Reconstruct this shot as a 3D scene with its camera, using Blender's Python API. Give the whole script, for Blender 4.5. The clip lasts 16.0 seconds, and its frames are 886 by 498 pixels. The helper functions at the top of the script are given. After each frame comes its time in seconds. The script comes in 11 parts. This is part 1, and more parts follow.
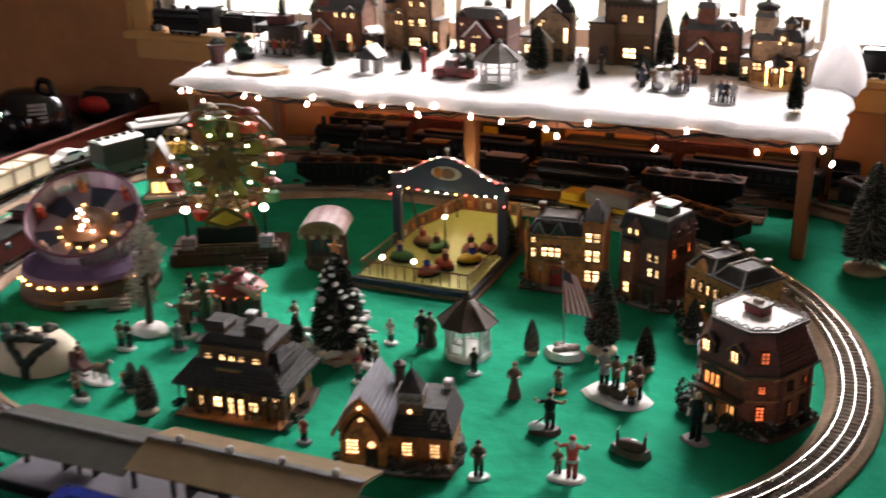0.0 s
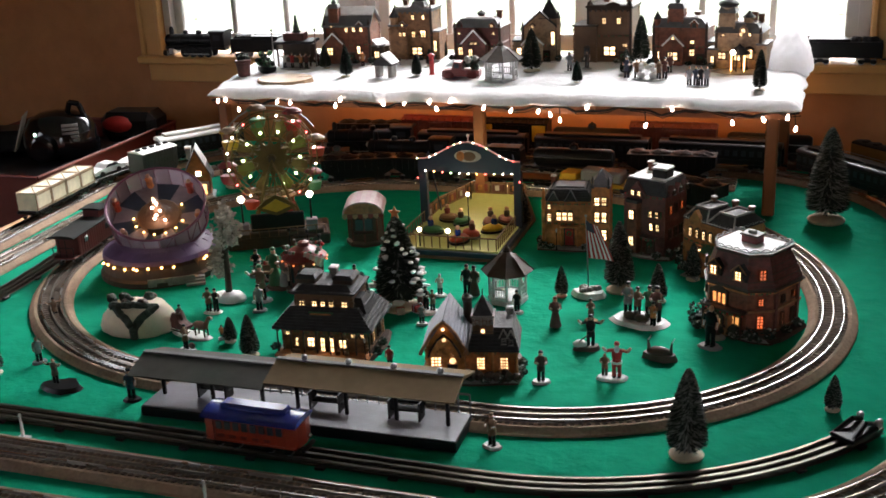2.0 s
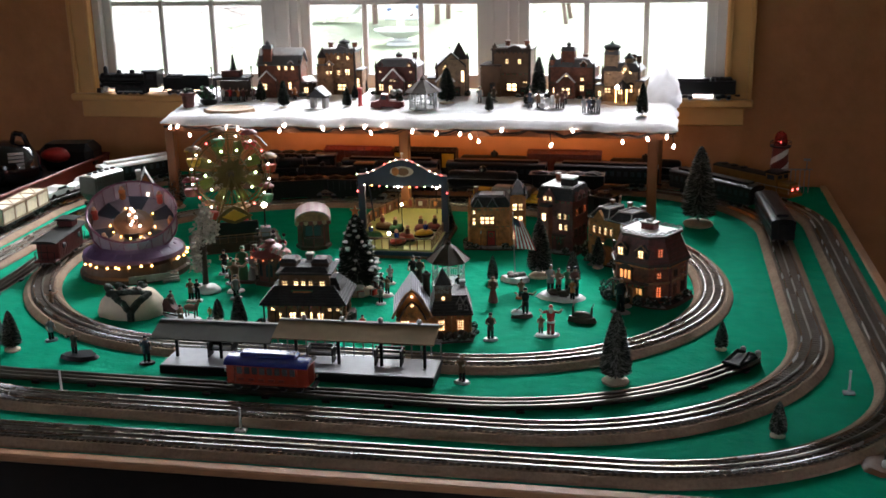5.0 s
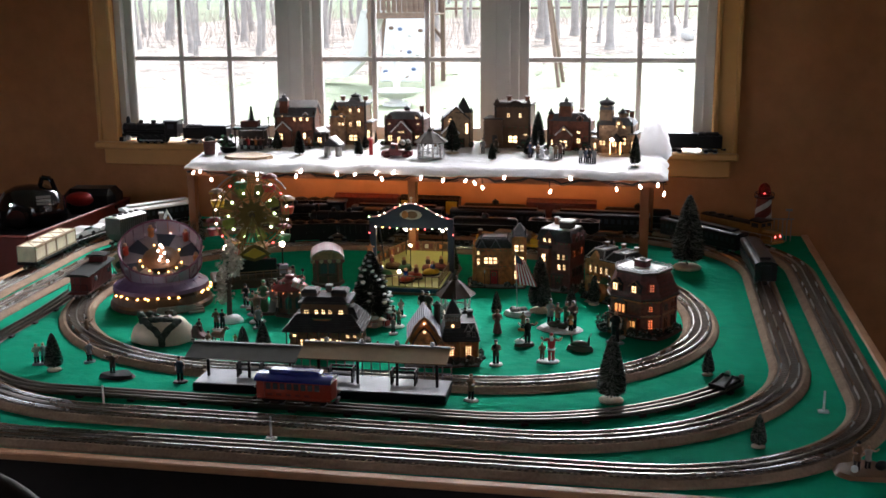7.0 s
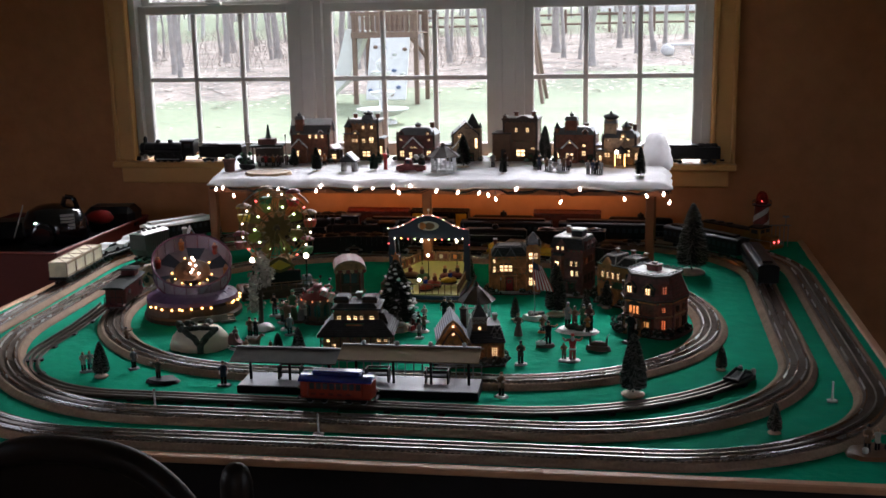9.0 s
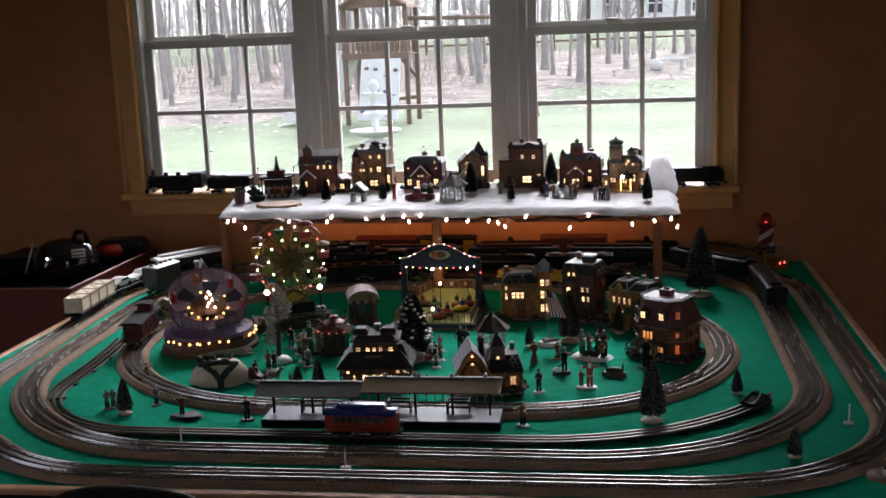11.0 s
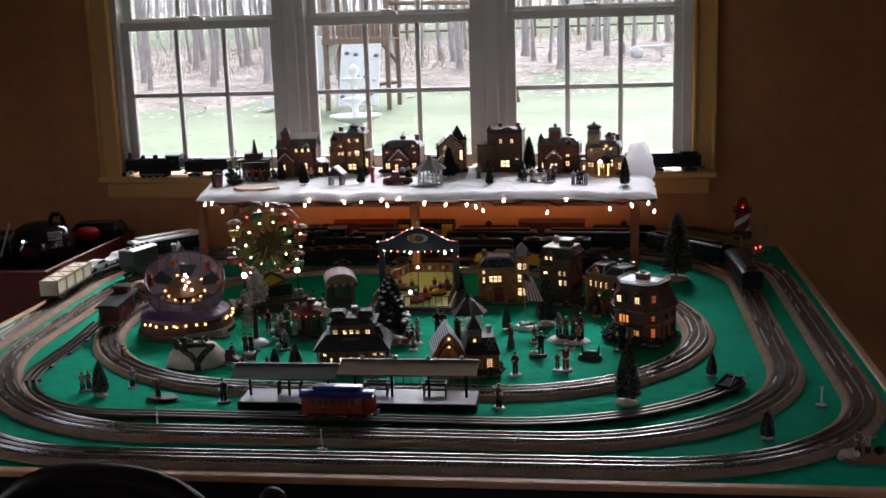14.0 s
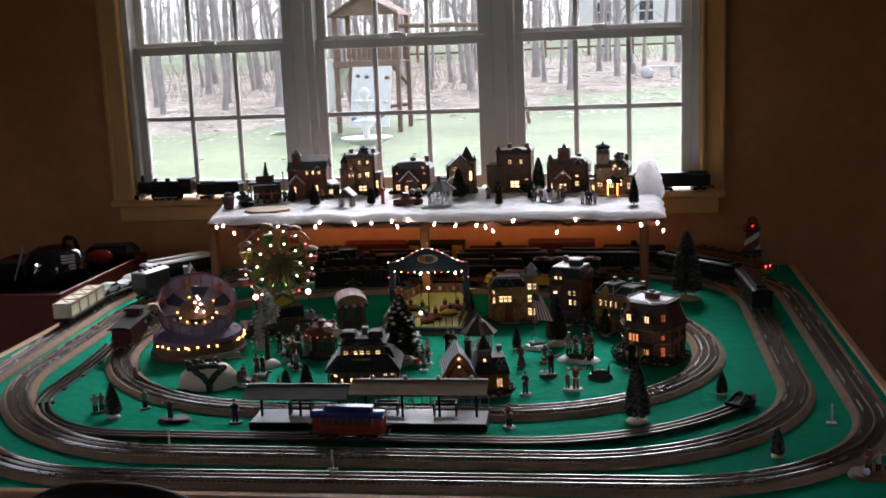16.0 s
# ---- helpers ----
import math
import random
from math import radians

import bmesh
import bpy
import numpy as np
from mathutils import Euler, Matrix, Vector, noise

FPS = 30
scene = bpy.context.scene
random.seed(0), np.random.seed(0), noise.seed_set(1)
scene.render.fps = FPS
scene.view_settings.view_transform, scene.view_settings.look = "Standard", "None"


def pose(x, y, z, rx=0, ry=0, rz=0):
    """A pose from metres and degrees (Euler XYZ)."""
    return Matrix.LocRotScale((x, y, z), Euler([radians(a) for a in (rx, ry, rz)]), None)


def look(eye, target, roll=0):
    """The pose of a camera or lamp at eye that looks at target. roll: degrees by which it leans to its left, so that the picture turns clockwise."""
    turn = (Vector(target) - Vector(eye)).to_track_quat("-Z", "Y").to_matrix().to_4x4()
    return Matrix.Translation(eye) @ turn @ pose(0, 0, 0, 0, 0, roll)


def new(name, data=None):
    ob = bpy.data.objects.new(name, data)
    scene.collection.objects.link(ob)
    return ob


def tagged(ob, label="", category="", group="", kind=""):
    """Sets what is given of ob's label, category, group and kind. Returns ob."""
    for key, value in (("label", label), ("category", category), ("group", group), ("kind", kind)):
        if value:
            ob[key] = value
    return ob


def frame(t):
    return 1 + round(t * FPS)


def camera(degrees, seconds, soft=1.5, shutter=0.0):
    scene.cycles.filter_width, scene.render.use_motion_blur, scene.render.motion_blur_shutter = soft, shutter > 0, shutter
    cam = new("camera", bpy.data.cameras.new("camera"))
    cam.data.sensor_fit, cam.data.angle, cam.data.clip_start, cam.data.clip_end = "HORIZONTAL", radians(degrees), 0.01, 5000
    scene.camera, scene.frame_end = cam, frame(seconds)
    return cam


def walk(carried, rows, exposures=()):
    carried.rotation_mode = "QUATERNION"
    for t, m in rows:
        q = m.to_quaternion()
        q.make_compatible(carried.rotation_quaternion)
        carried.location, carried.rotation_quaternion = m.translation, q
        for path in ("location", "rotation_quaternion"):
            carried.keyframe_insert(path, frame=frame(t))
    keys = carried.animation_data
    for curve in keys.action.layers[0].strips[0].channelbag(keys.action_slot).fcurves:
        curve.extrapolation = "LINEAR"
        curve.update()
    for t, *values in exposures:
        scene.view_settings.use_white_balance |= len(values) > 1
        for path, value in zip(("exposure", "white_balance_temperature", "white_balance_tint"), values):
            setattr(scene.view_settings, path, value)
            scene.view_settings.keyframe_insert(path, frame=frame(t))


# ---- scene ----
cam = camera(44.5, 16.0, soft=1.6, shutter=0.5)
PATH = [
    (0, (0.089, 0.066, 1.627), (-0.661, 1.775, 0.908), -1.0),
    (0.5, (0.112, -0.088, 1.634), (-0.719, 1.592, 0.936), -1.8),
    (1, (0.111, -0.18, 1.628), (-0.597, 1.547, 0.91), -3.4),
    (1.5, (0.102, -0.27, 1.63), (-0.583, 1.477, 0.938), -2.6),
    (2, (0.03, -0.363, 1.622), (-0.615, 1.41, 0.958), -2.8),
    (2.5, (-0.003, -0.453, 1.62), (-0.607, 1.336, 0.961), -3.0),
    (3, (0.019, -0.548, 1.614), (-0.587, 1.247, 0.972), -2.2),
    (3.5, (0.007, -0.623, 1.619), (-0.562, 1.194, 1.006), -2.5),
    (4, (-0.042, -0.701, 1.61), (-0.513, 1.15, 1.016), -3.2),
    (4.2, (-0.045, -0.736, 1.609), (-0.495, 1.121, 1.016), -2.6),
    (6.3, (-0.094, -1.003, 1.603), (-0.434, 0.907, 1.119), -0.6),
    (6.5, (-0.09, -1.024, 1.605), (-0.435, 0.887, 1.128), -0.3),
    (7, (-0.062, -1.082, 1.6), (-0.437, 0.83, 1.147), -0.4),
    (7.5, (-0.048, -1.159, 1.602), (-0.429, 0.756, 1.167), -0.3),
    (8, (-0.063, -1.226, 1.603), (-0.446, 0.694, 1.194), -0.5),
    (10.3, (-0.207, -1.269, 1.635), (-0.508, 0.658, 1.193), -1.6),
    (10.5, (-0.203, -1.279, 1.641), (-0.516, 0.653, 1.229), -1.8),
    (11, (-0.192, -1.29, 1.653), (-0.523, 0.643, 1.263), -2.2),
    (11.5, (-0.184, -1.301, 1.653), (-0.497, 0.638, 1.271), -2.6),
    (12, (-0.192, -1.29, 1.646), (-0.495, 0.645, 1.24), -1.9),
    (12.5, (-0.193, -1.29, 1.642), (-0.501, 0.642, 1.226), -1.7),
    (13, (-0.197, -1.292, 1.645), (-0.502, 0.633, 1.193), -0.4),
    (13.5, (-0.194, -1.289, 1.644), (-0.492, 0.642, 1.216), -1.1),
    (14, (-0.184, -1.294, 1.645), (-0.479, 0.64, 1.229), -1.8),
    (14.5, (-0.186, -1.29, 1.646), (-0.476, 0.645, 1.235), -1.7),
    (15, (-0.182, -1.305, 1.649), (-0.517, 0.626, 1.254), -2.2),
    (15.5, (-0.171, -1.317, 1.654), (-0.513, 0.617, 1.275), -2.4),
    (16, (-0.175, -1.309, 1.646), (-0.492, 0.63, 1.269), -2.3),
]
EXPOSURES = [(0, 2.98, 6850, 22), (0.6, 2.92, 6700, 19), (1.4, 2.84, 6450, 16), (3.5, 2.85, 6200, 14), (4.2, 2.82, 6100, 14), (6.5, 2.72, 6100, 15), (8.0, 2.33, 6050, 17), (10.5, 2.01, 6000, 19), (14.5, 2.01, 6000, 19), (16.0, 1.95, 6000, 19)]
walk(cam, [(t, look(eye, target, roll)) for t, eye, target, roll in PATH], EXPOSURES)

# ---- daylight: a bright overcast sky ----
world = bpy.data.worlds.new("overcast")
scene.world = world
world.use_nodes = True
wn = world.node_tree
sky = wn.nodes.new("ShaderNodeTexSky")
sky.sky_type, sky.sun_disc = "NISHITA", False
sky.sun_elevation, sky.sun_rotation, sky.air_density, sky.dust_density = radians(42), radians(5), 1.0, 4.0
grey = wn.nodes.new("ShaderNodeHueSaturation")
grey.inputs["Saturation"].default_value = 0.18
wn.links.new(sky.outputs[0], grey.inputs["Color"])
wn.links.new(grey.outputs[0], wn.nodes["Background"].inputs["Color"])
wn.nodes["Background"].inputs["Strength"].default_value = 0.15
sun = new("sun", bpy.data.lights.new("sun", "SUN"))
sun.data.energy, sun.data.angle, sun.data.color = 1.0, radians(25), (1.0, 0.97, 0.93)
sun.matrix_world = look((0, 0, 0), (-0.06, -0.7, -0.64))


# ---- materials ----
def mat(name, col, rough=0.6, metal=0.0, var=0.2, scale=30.0, bump=0.1, coarse=0.15, islands=0.0, coat=0.0, spec=0.5):
    """Paint, wood, cloth or metal: grain at two scales, uneven gloss and fine relief."""
    m = bpy.data.materials.new(name)
    m.use_nodes = True
    nt = m.node_tree
    b = nt.nodes["Principled BSDF"]
    b.inputs["Metallic"].default_value = metal
    b.inputs["Coat Weight"].default_value = coat
    b.inputs["Specular IOR Level"].default_value = spec
    tc = nt.nodes.new("ShaderNodeTexCoord")
    fine, wide = nt.nodes.new("ShaderNodeTexNoise"), nt.nodes.new("ShaderNodeTexNoise")
    fine.inputs["Scale"].default_value, fine.inputs["Detail"].default_value = scale, 6
    wide.inputs["Scale"].default_value, wide.inputs["Detail"].default_value = scale * coarse, 3
    for n in (fine, wide):
        nt.links.new(tc.outputs["Object"], n.inputs["Vector"])
    add = nt.nodes.new("ShaderNodeMath")
    add.operation = "ADD"
    nt.links.new(fine.outputs["Fac"], add.inputs[0])
    nt.links.new(wide.outputs["Fac"], add.inputs[1])
    ramp = nt.nodes.new("ShaderNodeMapRange")
    ramp.inputs["From Min"].default_value, ramp.inputs["From Max"].default_value = 0.65, 1.35
    ramp.inputs["To Min"].default_value, ramp.inputs["To Max"].default_value = 1 - var, 1 + var
    nt.links.new(add.outputs[0], ramp.inputs["Value"])
    hsv = nt.nodes.new("ShaderNodeHueSaturation")
    hsv.inputs["Color"].default_value = (*col, 1)
    last = ramp.outputs[0]
    if islands:
        geo, isl, mul = nt.nodes.new("ShaderNodeNewGeometry"), nt.nodes.new("ShaderNodeMapRange"), nt.nodes.new("ShaderNodeMath")
        isl.inputs["To Min"].default_value, isl.inputs["To Max"].default_value = 1 - islands, 1 + islands
        nt.links.new(geo.outputs["Random Per Island"], isl.inputs["Value"])
        mul.operation = "MULTIPLY"
        nt.links.new(last, mul.inputs[0])
        nt.links.new(isl.outputs[0], mul.inputs[1])
        last = mul.outputs[0]
    nt.links.new(last, hsv.inputs["Value"])
    nt.links.new(hsv.outputs[0], b.inputs["Base Color"])
    rr = nt.nodes.new("ShaderNodeMapRange")
    rr.inputs["To Min"].default_value, rr.inputs["To Max"].default_value = max(0.02, rough - 0.12), min(1, rough + 0.12)
    nt.links.new(wide.outputs["Fac"], rr.inputs["Value"])
    nt.links.new(rr.outputs[0], b.inputs["Roughness"])
    if bump:
        bp = nt.nodes.new("ShaderNodeBump")
        bp.inputs["Strength"].default_value, bp.inputs["Distance"].default_value = bump, 0.3 / scale
        nt.links.new(fine.outputs["Fac"], bp.inputs["Height"])
        nt.links.new(bp.outputs[0], b.inputs["Normal"])
    return m


def glow(name, col, strength, vary=0.0):
    """A lamp's bulb, or a pane with a lamp behind it."""
    m = bpy.data.materials.new(name)
    m.use_nodes = True
    nt = m.node_tree
    b = nt.nodes["Principled BSDF"]
    b.inputs["Base Color"].default_value = (0.7, 0.65, 0.55, 1)
    b.inputs["Roughness"].default_value = 0.3
    b.inputs["Emission Color"].default_value = (*col, 1)
    b.inputs["Emission Strength"].default_value = strength
    if vary:
        info, mr = nt.nodes.new("ShaderNodeObjectInfo"), nt.nodes.new("ShaderNodeMapRange")
        mr.inputs["To Min"].default_value, mr.inputs["To Max"].default_value = strength * (1 - vary), strength * (1 + vary)
        nt.links.new(info.outputs["Random"], mr.inputs["Value"])
        tc, nz, mul = nt.nodes.new("ShaderNodeTexCoord"), nt.nodes.new("ShaderNodeTexNoise"), nt.nodes.new("ShaderNodeMath")
        nz.inputs["Scale"].default_value = 130
        spread = nt.nodes.new("ShaderNodeMapRange")
        spread.inputs["From Min"].default_value, spread.inputs["From Max"].default_value = 0.32, 0.68
        spread.inputs["To Min"].default_value, spread.inputs["To Max"].default_value = 0.12, 1.3
        mul.operation = "MULTIPLY"
        nt.links.new(tc.outputs["Object"], nz.inputs["Vector"])
        nt.links.new(nz.outputs["Fac"], spread.inputs["Value"])
        nt.links.new(mr.outputs[0], mul.inputs[0])
        nt.links.new(spread.outputs[0], mul.inputs[1])
        nt.links.new(mul.outputs[0], b.inputs["Emission Strength"])
    return m


def glass(name):
    m = bpy.data.materials.new(name)
    m.use_nodes = True
    nt = m.node_tree
    out = nt.nodes["Material Output"]
    clear, shiny, mix, fr = (nt.nodes.new("ShaderNodeBsdfTransparent"), nt.nodes.new("ShaderNodeBsdfGlossy"), nt.nodes.new("ShaderNodeMixShader"), nt.nodes.new("ShaderNodeFresnel"))
    clear.inputs[0].default_value = (0.93, 0.95, 0.94, 1)
    shiny.inputs["Roughness"].default_value = 0.03
    fr.inputs[0].default_value = 1.3
    nt.links.new(fr.outputs[0], mix.inputs[0])
    nt.links.new(clear.outputs[0], mix.inputs[1])
    nt.links.new(shiny.outputs[0], mix.inputs[2])
    nt.links.new(mix.outputs[0], out.inputs["Surface"])
    return m


def hazy(name, col, clear):
    """Thin clear plastic, a little clouded."""
    m = glass(name)
    nt = m.node_tree
    old = nt.nodes["Mix Shader"]
    white, mix = nt.nodes.new("ShaderNodeBsdfDiffuse"), nt.nodes.new("ShaderNodeMixShader")
    white.inputs[0].default_value = (*col, 1)
    mix.inputs[0].default_value = clear
    nt.links.new(white.outputs[0], mix.inputs[1])
    nt.links.new(old.outputs[0], mix.inputs[2])
    nt.links.new(mix.outputs[0], nt.nodes["Material Output"].inputs["Surface"])
    return m


HAZY = hazy("clouded_plastic", (0.46, 0.38, 0.46), 0.55)
FELT = mat("green_felt", (0.002, 0.295, 0.168), 0.95, var=0.14, scale=26, bump=0.5, coarse=0.12)
FELT.node_tree.nodes["Principled BSDF"].inputs["Specular IOR Level"].default_value = 0.05
ROADBED = mat("roadbed_grey", (0.31, 0.22, 0.155), 0.88, var=0.25, scale=150, bump=0.5, spec=0.1)
RAIL = mat("rail_steel", (0.5, 0.49, 0.47), 0.26, 0.95, var=0.1, scale=60, bump=0.02)
TIE = mat("tie_dark", (0.17, 0.135, 0.11), 0.8, scale=90, spec=0.12)
DARKRAIL = mat("worn_centre_rail", (0.36, 0.33, 0.28), 0.3, 0.9, var=0.2, scale=40)
TINRAIL = mat("tin_rail", (0.1, 0.088, 0.068), 0.4, 0.9, var=0.2, scale=30)
BLACKTIE = mat("tin_tie_black", (0.02, 0.02, 0.02), 0.4, 0.4)
EDGE = mat("table_edge_wood", (0.58, 0.31, 0.16), 0.5, var=0.25, scale=14, coarse=0.3)
SKIRT = mat("table_skirt_dark", (0.012, 0.010, 0.010), 0.85)
WALL = mat("wall_ochre_paint", (0.46, 0.2, 0.078), 0.8, var=0.16, scale=16, bump=0.25, coarse=0.12)
CEIL = mat("ceiling_paint", (0.62, 0.58, 0.5), 0.9, var=0.04, scale=8)
CARPET = mat("carpet_brown", (0.12, 0.085, 0.06), 0.98, var=0.25, scale=60, bump=0.5)
CREAM = mat("trim_cream", (0.62, 0.33, 0.1), 0.45, var=0.06, scale=20, bump=0.04)
SASH = mat("sash_white", (0.62, 0.6, 0.56), 0.45, var=0.05, scale=20, bump=0.04)
GLASS = glass("window_glass")


def cotton(name, passing):
    """White cotton wadding; passing: the share of light that goes through it."""
    m = mat(name, (0.93, 0.93, 0.95), 0.95, var=0.07, scale=70, bump=0.6)
    nt = m.node_tree
    inner, both = nt.nodes.new("ShaderNodeBsdfTranslucent"), nt.nodes.new("ShaderNodeMixShader")
    inner.inputs[0].default_value = (0.95, 0.95, 0.96, 1)
    both.inputs[0].default_value = passing
    nt.links.new(nt.nodes["Principled BSDF"].outputs[0], both.inputs[1])
    nt.links.new(inner.outputs[0], both.inputs[2])
    nt.links.new(both.outputs[0], nt.nodes["Material Output"].inputs["Surface"])
    return m


SNOW = cotton("cotton_snow", 0.25)
FLUFF = cotton("loose_cotton", 0.75)
WHITE = mat("snow_paint", (0.74, 0.74, 0.74), 0.6, var=0.18, scale=80, bump=0.25)
SHELFWOOD = mat("shelf_wood", (0.25, 0.09, 0.032), 0.5, var=0.25, scale=12)
BLACK = mat("black_plastic", (0.008, 0.008, 0.009), 0.34, var=0.3, scale=60, bump=0.05, spec=0.22)
IRON = mat("black_iron", (0.01, 0.01, 0.011), 0.42, 0.0, scale=90, spec=0.22)
STEEL = mat("dull_steel", (0.42, 0.42, 0.43), 0.35, 0.85, scale=60)
CHROME = mat("bright_metal", (0.8, 0.8, 0.82), 0.2, 0.9, scale=60)
DKBROWN = mat("dark_brown", (0.055, 0.032, 0.02), 0.55, scale=70, bump=0.25)
BROWN = mat("brown_paint", (0.17, 0.09, 0.045), 0.55, scale=70, bump=0.25)
TAN = mat("tan_stucco", (0.46, 0.165, 0.045), 0.6, var=0.55, scale=90, bump=0.6, coarse=0.4)
OCHRE = mat("ochre_stucco", (0.38, 0.16, 0.042), 0.6, var=0.55, scale=90, bump=0.6, coarse=0.4)
BRICK = mat("red_brick_ceramic", (0.2, 0.066, 0.034), 0.55, var=0.5, scale=120, bump=0.6, coarse=0.4)
MAROON = mat("maroon_ceramic", (0.12, 0.035, 0.028), 0.55, var=0.5, scale=100, bump=0.6, coarse=0.4)
UMBER = mat("umber_ceramic", (0.27, 0.135, 0.06), 0.55, var=0.5, scale=110, bump=0.6, coarse=0.4)
AMBER = mat("amber_stucco", (0.62, 0.26, 0.07), 0.6, var=0.5, scale=90, bump=0.6, coarse=0.4)
SAND = mat("sand_ceramic", (0.34, 0.23, 0.14), 0.6, var=0.45, scale=110, bump=0.6, coarse=0.4)
STONE = mat("grey_stone_ceramic", (0.27, 0.25, 0.23), 0.65, var=0.35, scale=110, bump=0.5)
PALE = mat("pale_stone_ceramic", (0.46, 0.42, 0.37), 0.6, var=0.25, scale=110, bump=0.4)
SLATE = mat("slate_roof", (0.036, 0.034, 0.035), 0.62, var=0.6, scale=100, bump=0.5, spec=0.3)
LILACSLATE = mat("lilac_slate", (0.2, 0.2, 0.24), 0.55, var=0.2, scale=80, bump=0.3)
AWNING = mat("faded_awning", (0.42, 0.34, 0.35), 0.6, var=0.25, scale=70)
AWNPINK = mat("faded_pink_awning", (0.38, 0.27, 0.28), 0.6, var=0.25, scale=70)
GREYROOF = mat("grey_roof", (0.13, 0.13, 0.135), 0.5, var=0.25, scale=80, bump=0.3)
RED = mat("red_paint", (0.42, 0.02, 0.018), 0.45, scale=80)
DKRED = mat("dark_red_paint", (0.16, 0.02, 0.018), 0.45, scale=80)
ORANGE = mat("orange_red_paint", (0.33, 0.038, 0.015), 0.4, scale=60, bump=0.05)
YELLOW = mat("yellow_paint", (0.6, 0.36, 0.02), 0.42, scale=60, bump=0.05)
BRASS = mat("old_brass", (0.13, 0.088, 0.024), 0.45, 0.5, var=0.3, scale=60)
OLIVE = mat("olive_gilt", (0.12, 0.14, 0.02), 0.4, 0.2, var=0.3, scale=60)
BLUE = mat("blue_enamel", (0.015, 0.03, 0.22), 0.22, scale=60, bump=0.03, coat=0.5)
NAVY = mat("navy_paint", (0.02, 0.03, 0.06), 0.45, scale=60)
PURPLE = mat("purple_paint", (0.12, 0.065, 0.16), 0.45, scale=60)
LILAC = mat("lilac_panel", (0.26, 0.22, 0.27), 0.5, scale=60)
PLUM = mat("plum_rail", (0.12, 0.03, 0.07), 0.35, 0.2, scale=60)
GREEN = mat("painted_green", (0.03, 0.13, 0.05), 0.5, scale=60)
SKIN = mat("painted_skin", (0.5, 0.28, 0.18), 0.5, scale=60)
PINK = mat("pink_paint", (0.55, 0.25, 0.25), 0.5, scale=60)
GREYP = mat("grey_paint", (0.24, 0.24, 0.25), 0.5, scale=60)
NEEDLE = mat("bottlebrush_green", (0.034, 0.05, 0.038), 0.85, var=0.3, scale=60, bump=0, islands=0.45)
FROSTN = mat("frosted_needles", (0.32, 0.33, 0.3), 0.85, var=0.3, scale=60, bump=0, islands=0.5)
FROSTL = mat("frosted_leaves", (0.5, 0.46, 0.4), 0.8, var=0.3, scale=60, bump=0, islands=0.35)
PLATGREY = mat("platform_grey", (0.21, 0.203, 0.235), 0.36, var=0.12, scale=50)
CANOPYG = mat("canopy_grey_green", (0.1, 0.1, 0.09), 0.75, var=0.15, scale=40, spec=0.12)
CANOPYT = mat("canopy_tan", (0.23, 0.165, 0.095), 0.75, var=0.15, scale=40, spec=0.12)
CRATE = mat("crate_wood", (0.84, 0.74, 0.56), 0.6, var=0.2, scale=50)
FLOORY = mat("rink_floor_yellow", (0.4, 0.4, 0.12), 0.4, var=0.1, scale=60)
HILLSNOW = mat("aged_snow", (0.72, 0.64, 0.5), 0.75, var=0.12, scale=50, bump=0.3)
TREEBASE = mat("cream_base", (0.6, 0.5, 0.36), 0.7, var=0.2, scale=90, bump=0.3)
LIT = glow("lit_window", (1.0, 0.6, 0.25), 0.8, 0.6)
LITRED = glow("lit_red_window", (1.0, 0.16, 0.03), 0.26, 0.7)
BULB = glow("warm_bulb", (1.0, 0.68, 0.5), 4.2)
BULBW = glow("white_bulb", (1.0, 0.84, 0.58), 2.5)
BULBG = glow("green_bulb", (0.7, 1.0, 0.4), 1.6)
BULBR = glow("red_bulb", (1.0, 0.08, 0.07), 1.4)
BULBO = glow("orange_bulb", (1.0, 0.45, 0.1), 2.2)


# ---- mesh tools ----
def mark(bm, n0, mi):
    """Gives the faces made since n0 the material mi; after a bevel the new ones are told by a flag."""
    flag = bm.faces.layers.int.get("done")
    if flag is None:
        bm.faces.ensure_lookup_table()
        for f in bm.faces[n0:]:
            f.material_index = mi
        return
    for f in bm.faces:
        if not f[flag]:
            f.material_index = mi
            f[flag] = 1


def box(bm, c, s, rot=0.0, mi=0, bev=0.0, m=None):
    """A box of size s round c, turned by rot degrees about z, its edges eased by bev."""
    n0 = len(bm.faces)
    if bev and bm.faces.layers.int.get("done") is None:
        flag = bm.faces.layers.int.new("done")
        for f in bm.faces:
            f[flag] = 1
    mm = (m or Matrix()) @ pose(*c, 0, 0, rot) @ Matrix.Diagonal((*s, 1))
    made = bmesh.ops.create_cube(bm, size=1.0, matrix=mm)
    if bev:
        edges = list({e for v in made["verts"] for e in v.link_edges})
        bmesh.ops.bevel(bm, geom=edges, offset=bev, segments=1, affect="EDGES")
    mark(bm, n0, mi)


def cone(bm, p0, p1, r0, r1=None, n=10, mi=0):
    """A round bar or cone from p0 to p1."""
    n0 = len(bm.faces)
    p0, p1 = Vector(p0), Vector(p1)
    d = p1 - p0
    r1 = r0 if r1 is None else r1
    mm = Matrix.Translation((p0 + p1) / 2) @ d.to_track_quat("Z", "Y").to_matrix().to_4x4()
    bmesh.ops.create_cone(bm, cap_ends=True, segments=n, radius1=max(r0, 1e-5), radius2=max(r1, 1e-5), depth=d.length, matrix=mm)
    mark(bm, n0, mi)


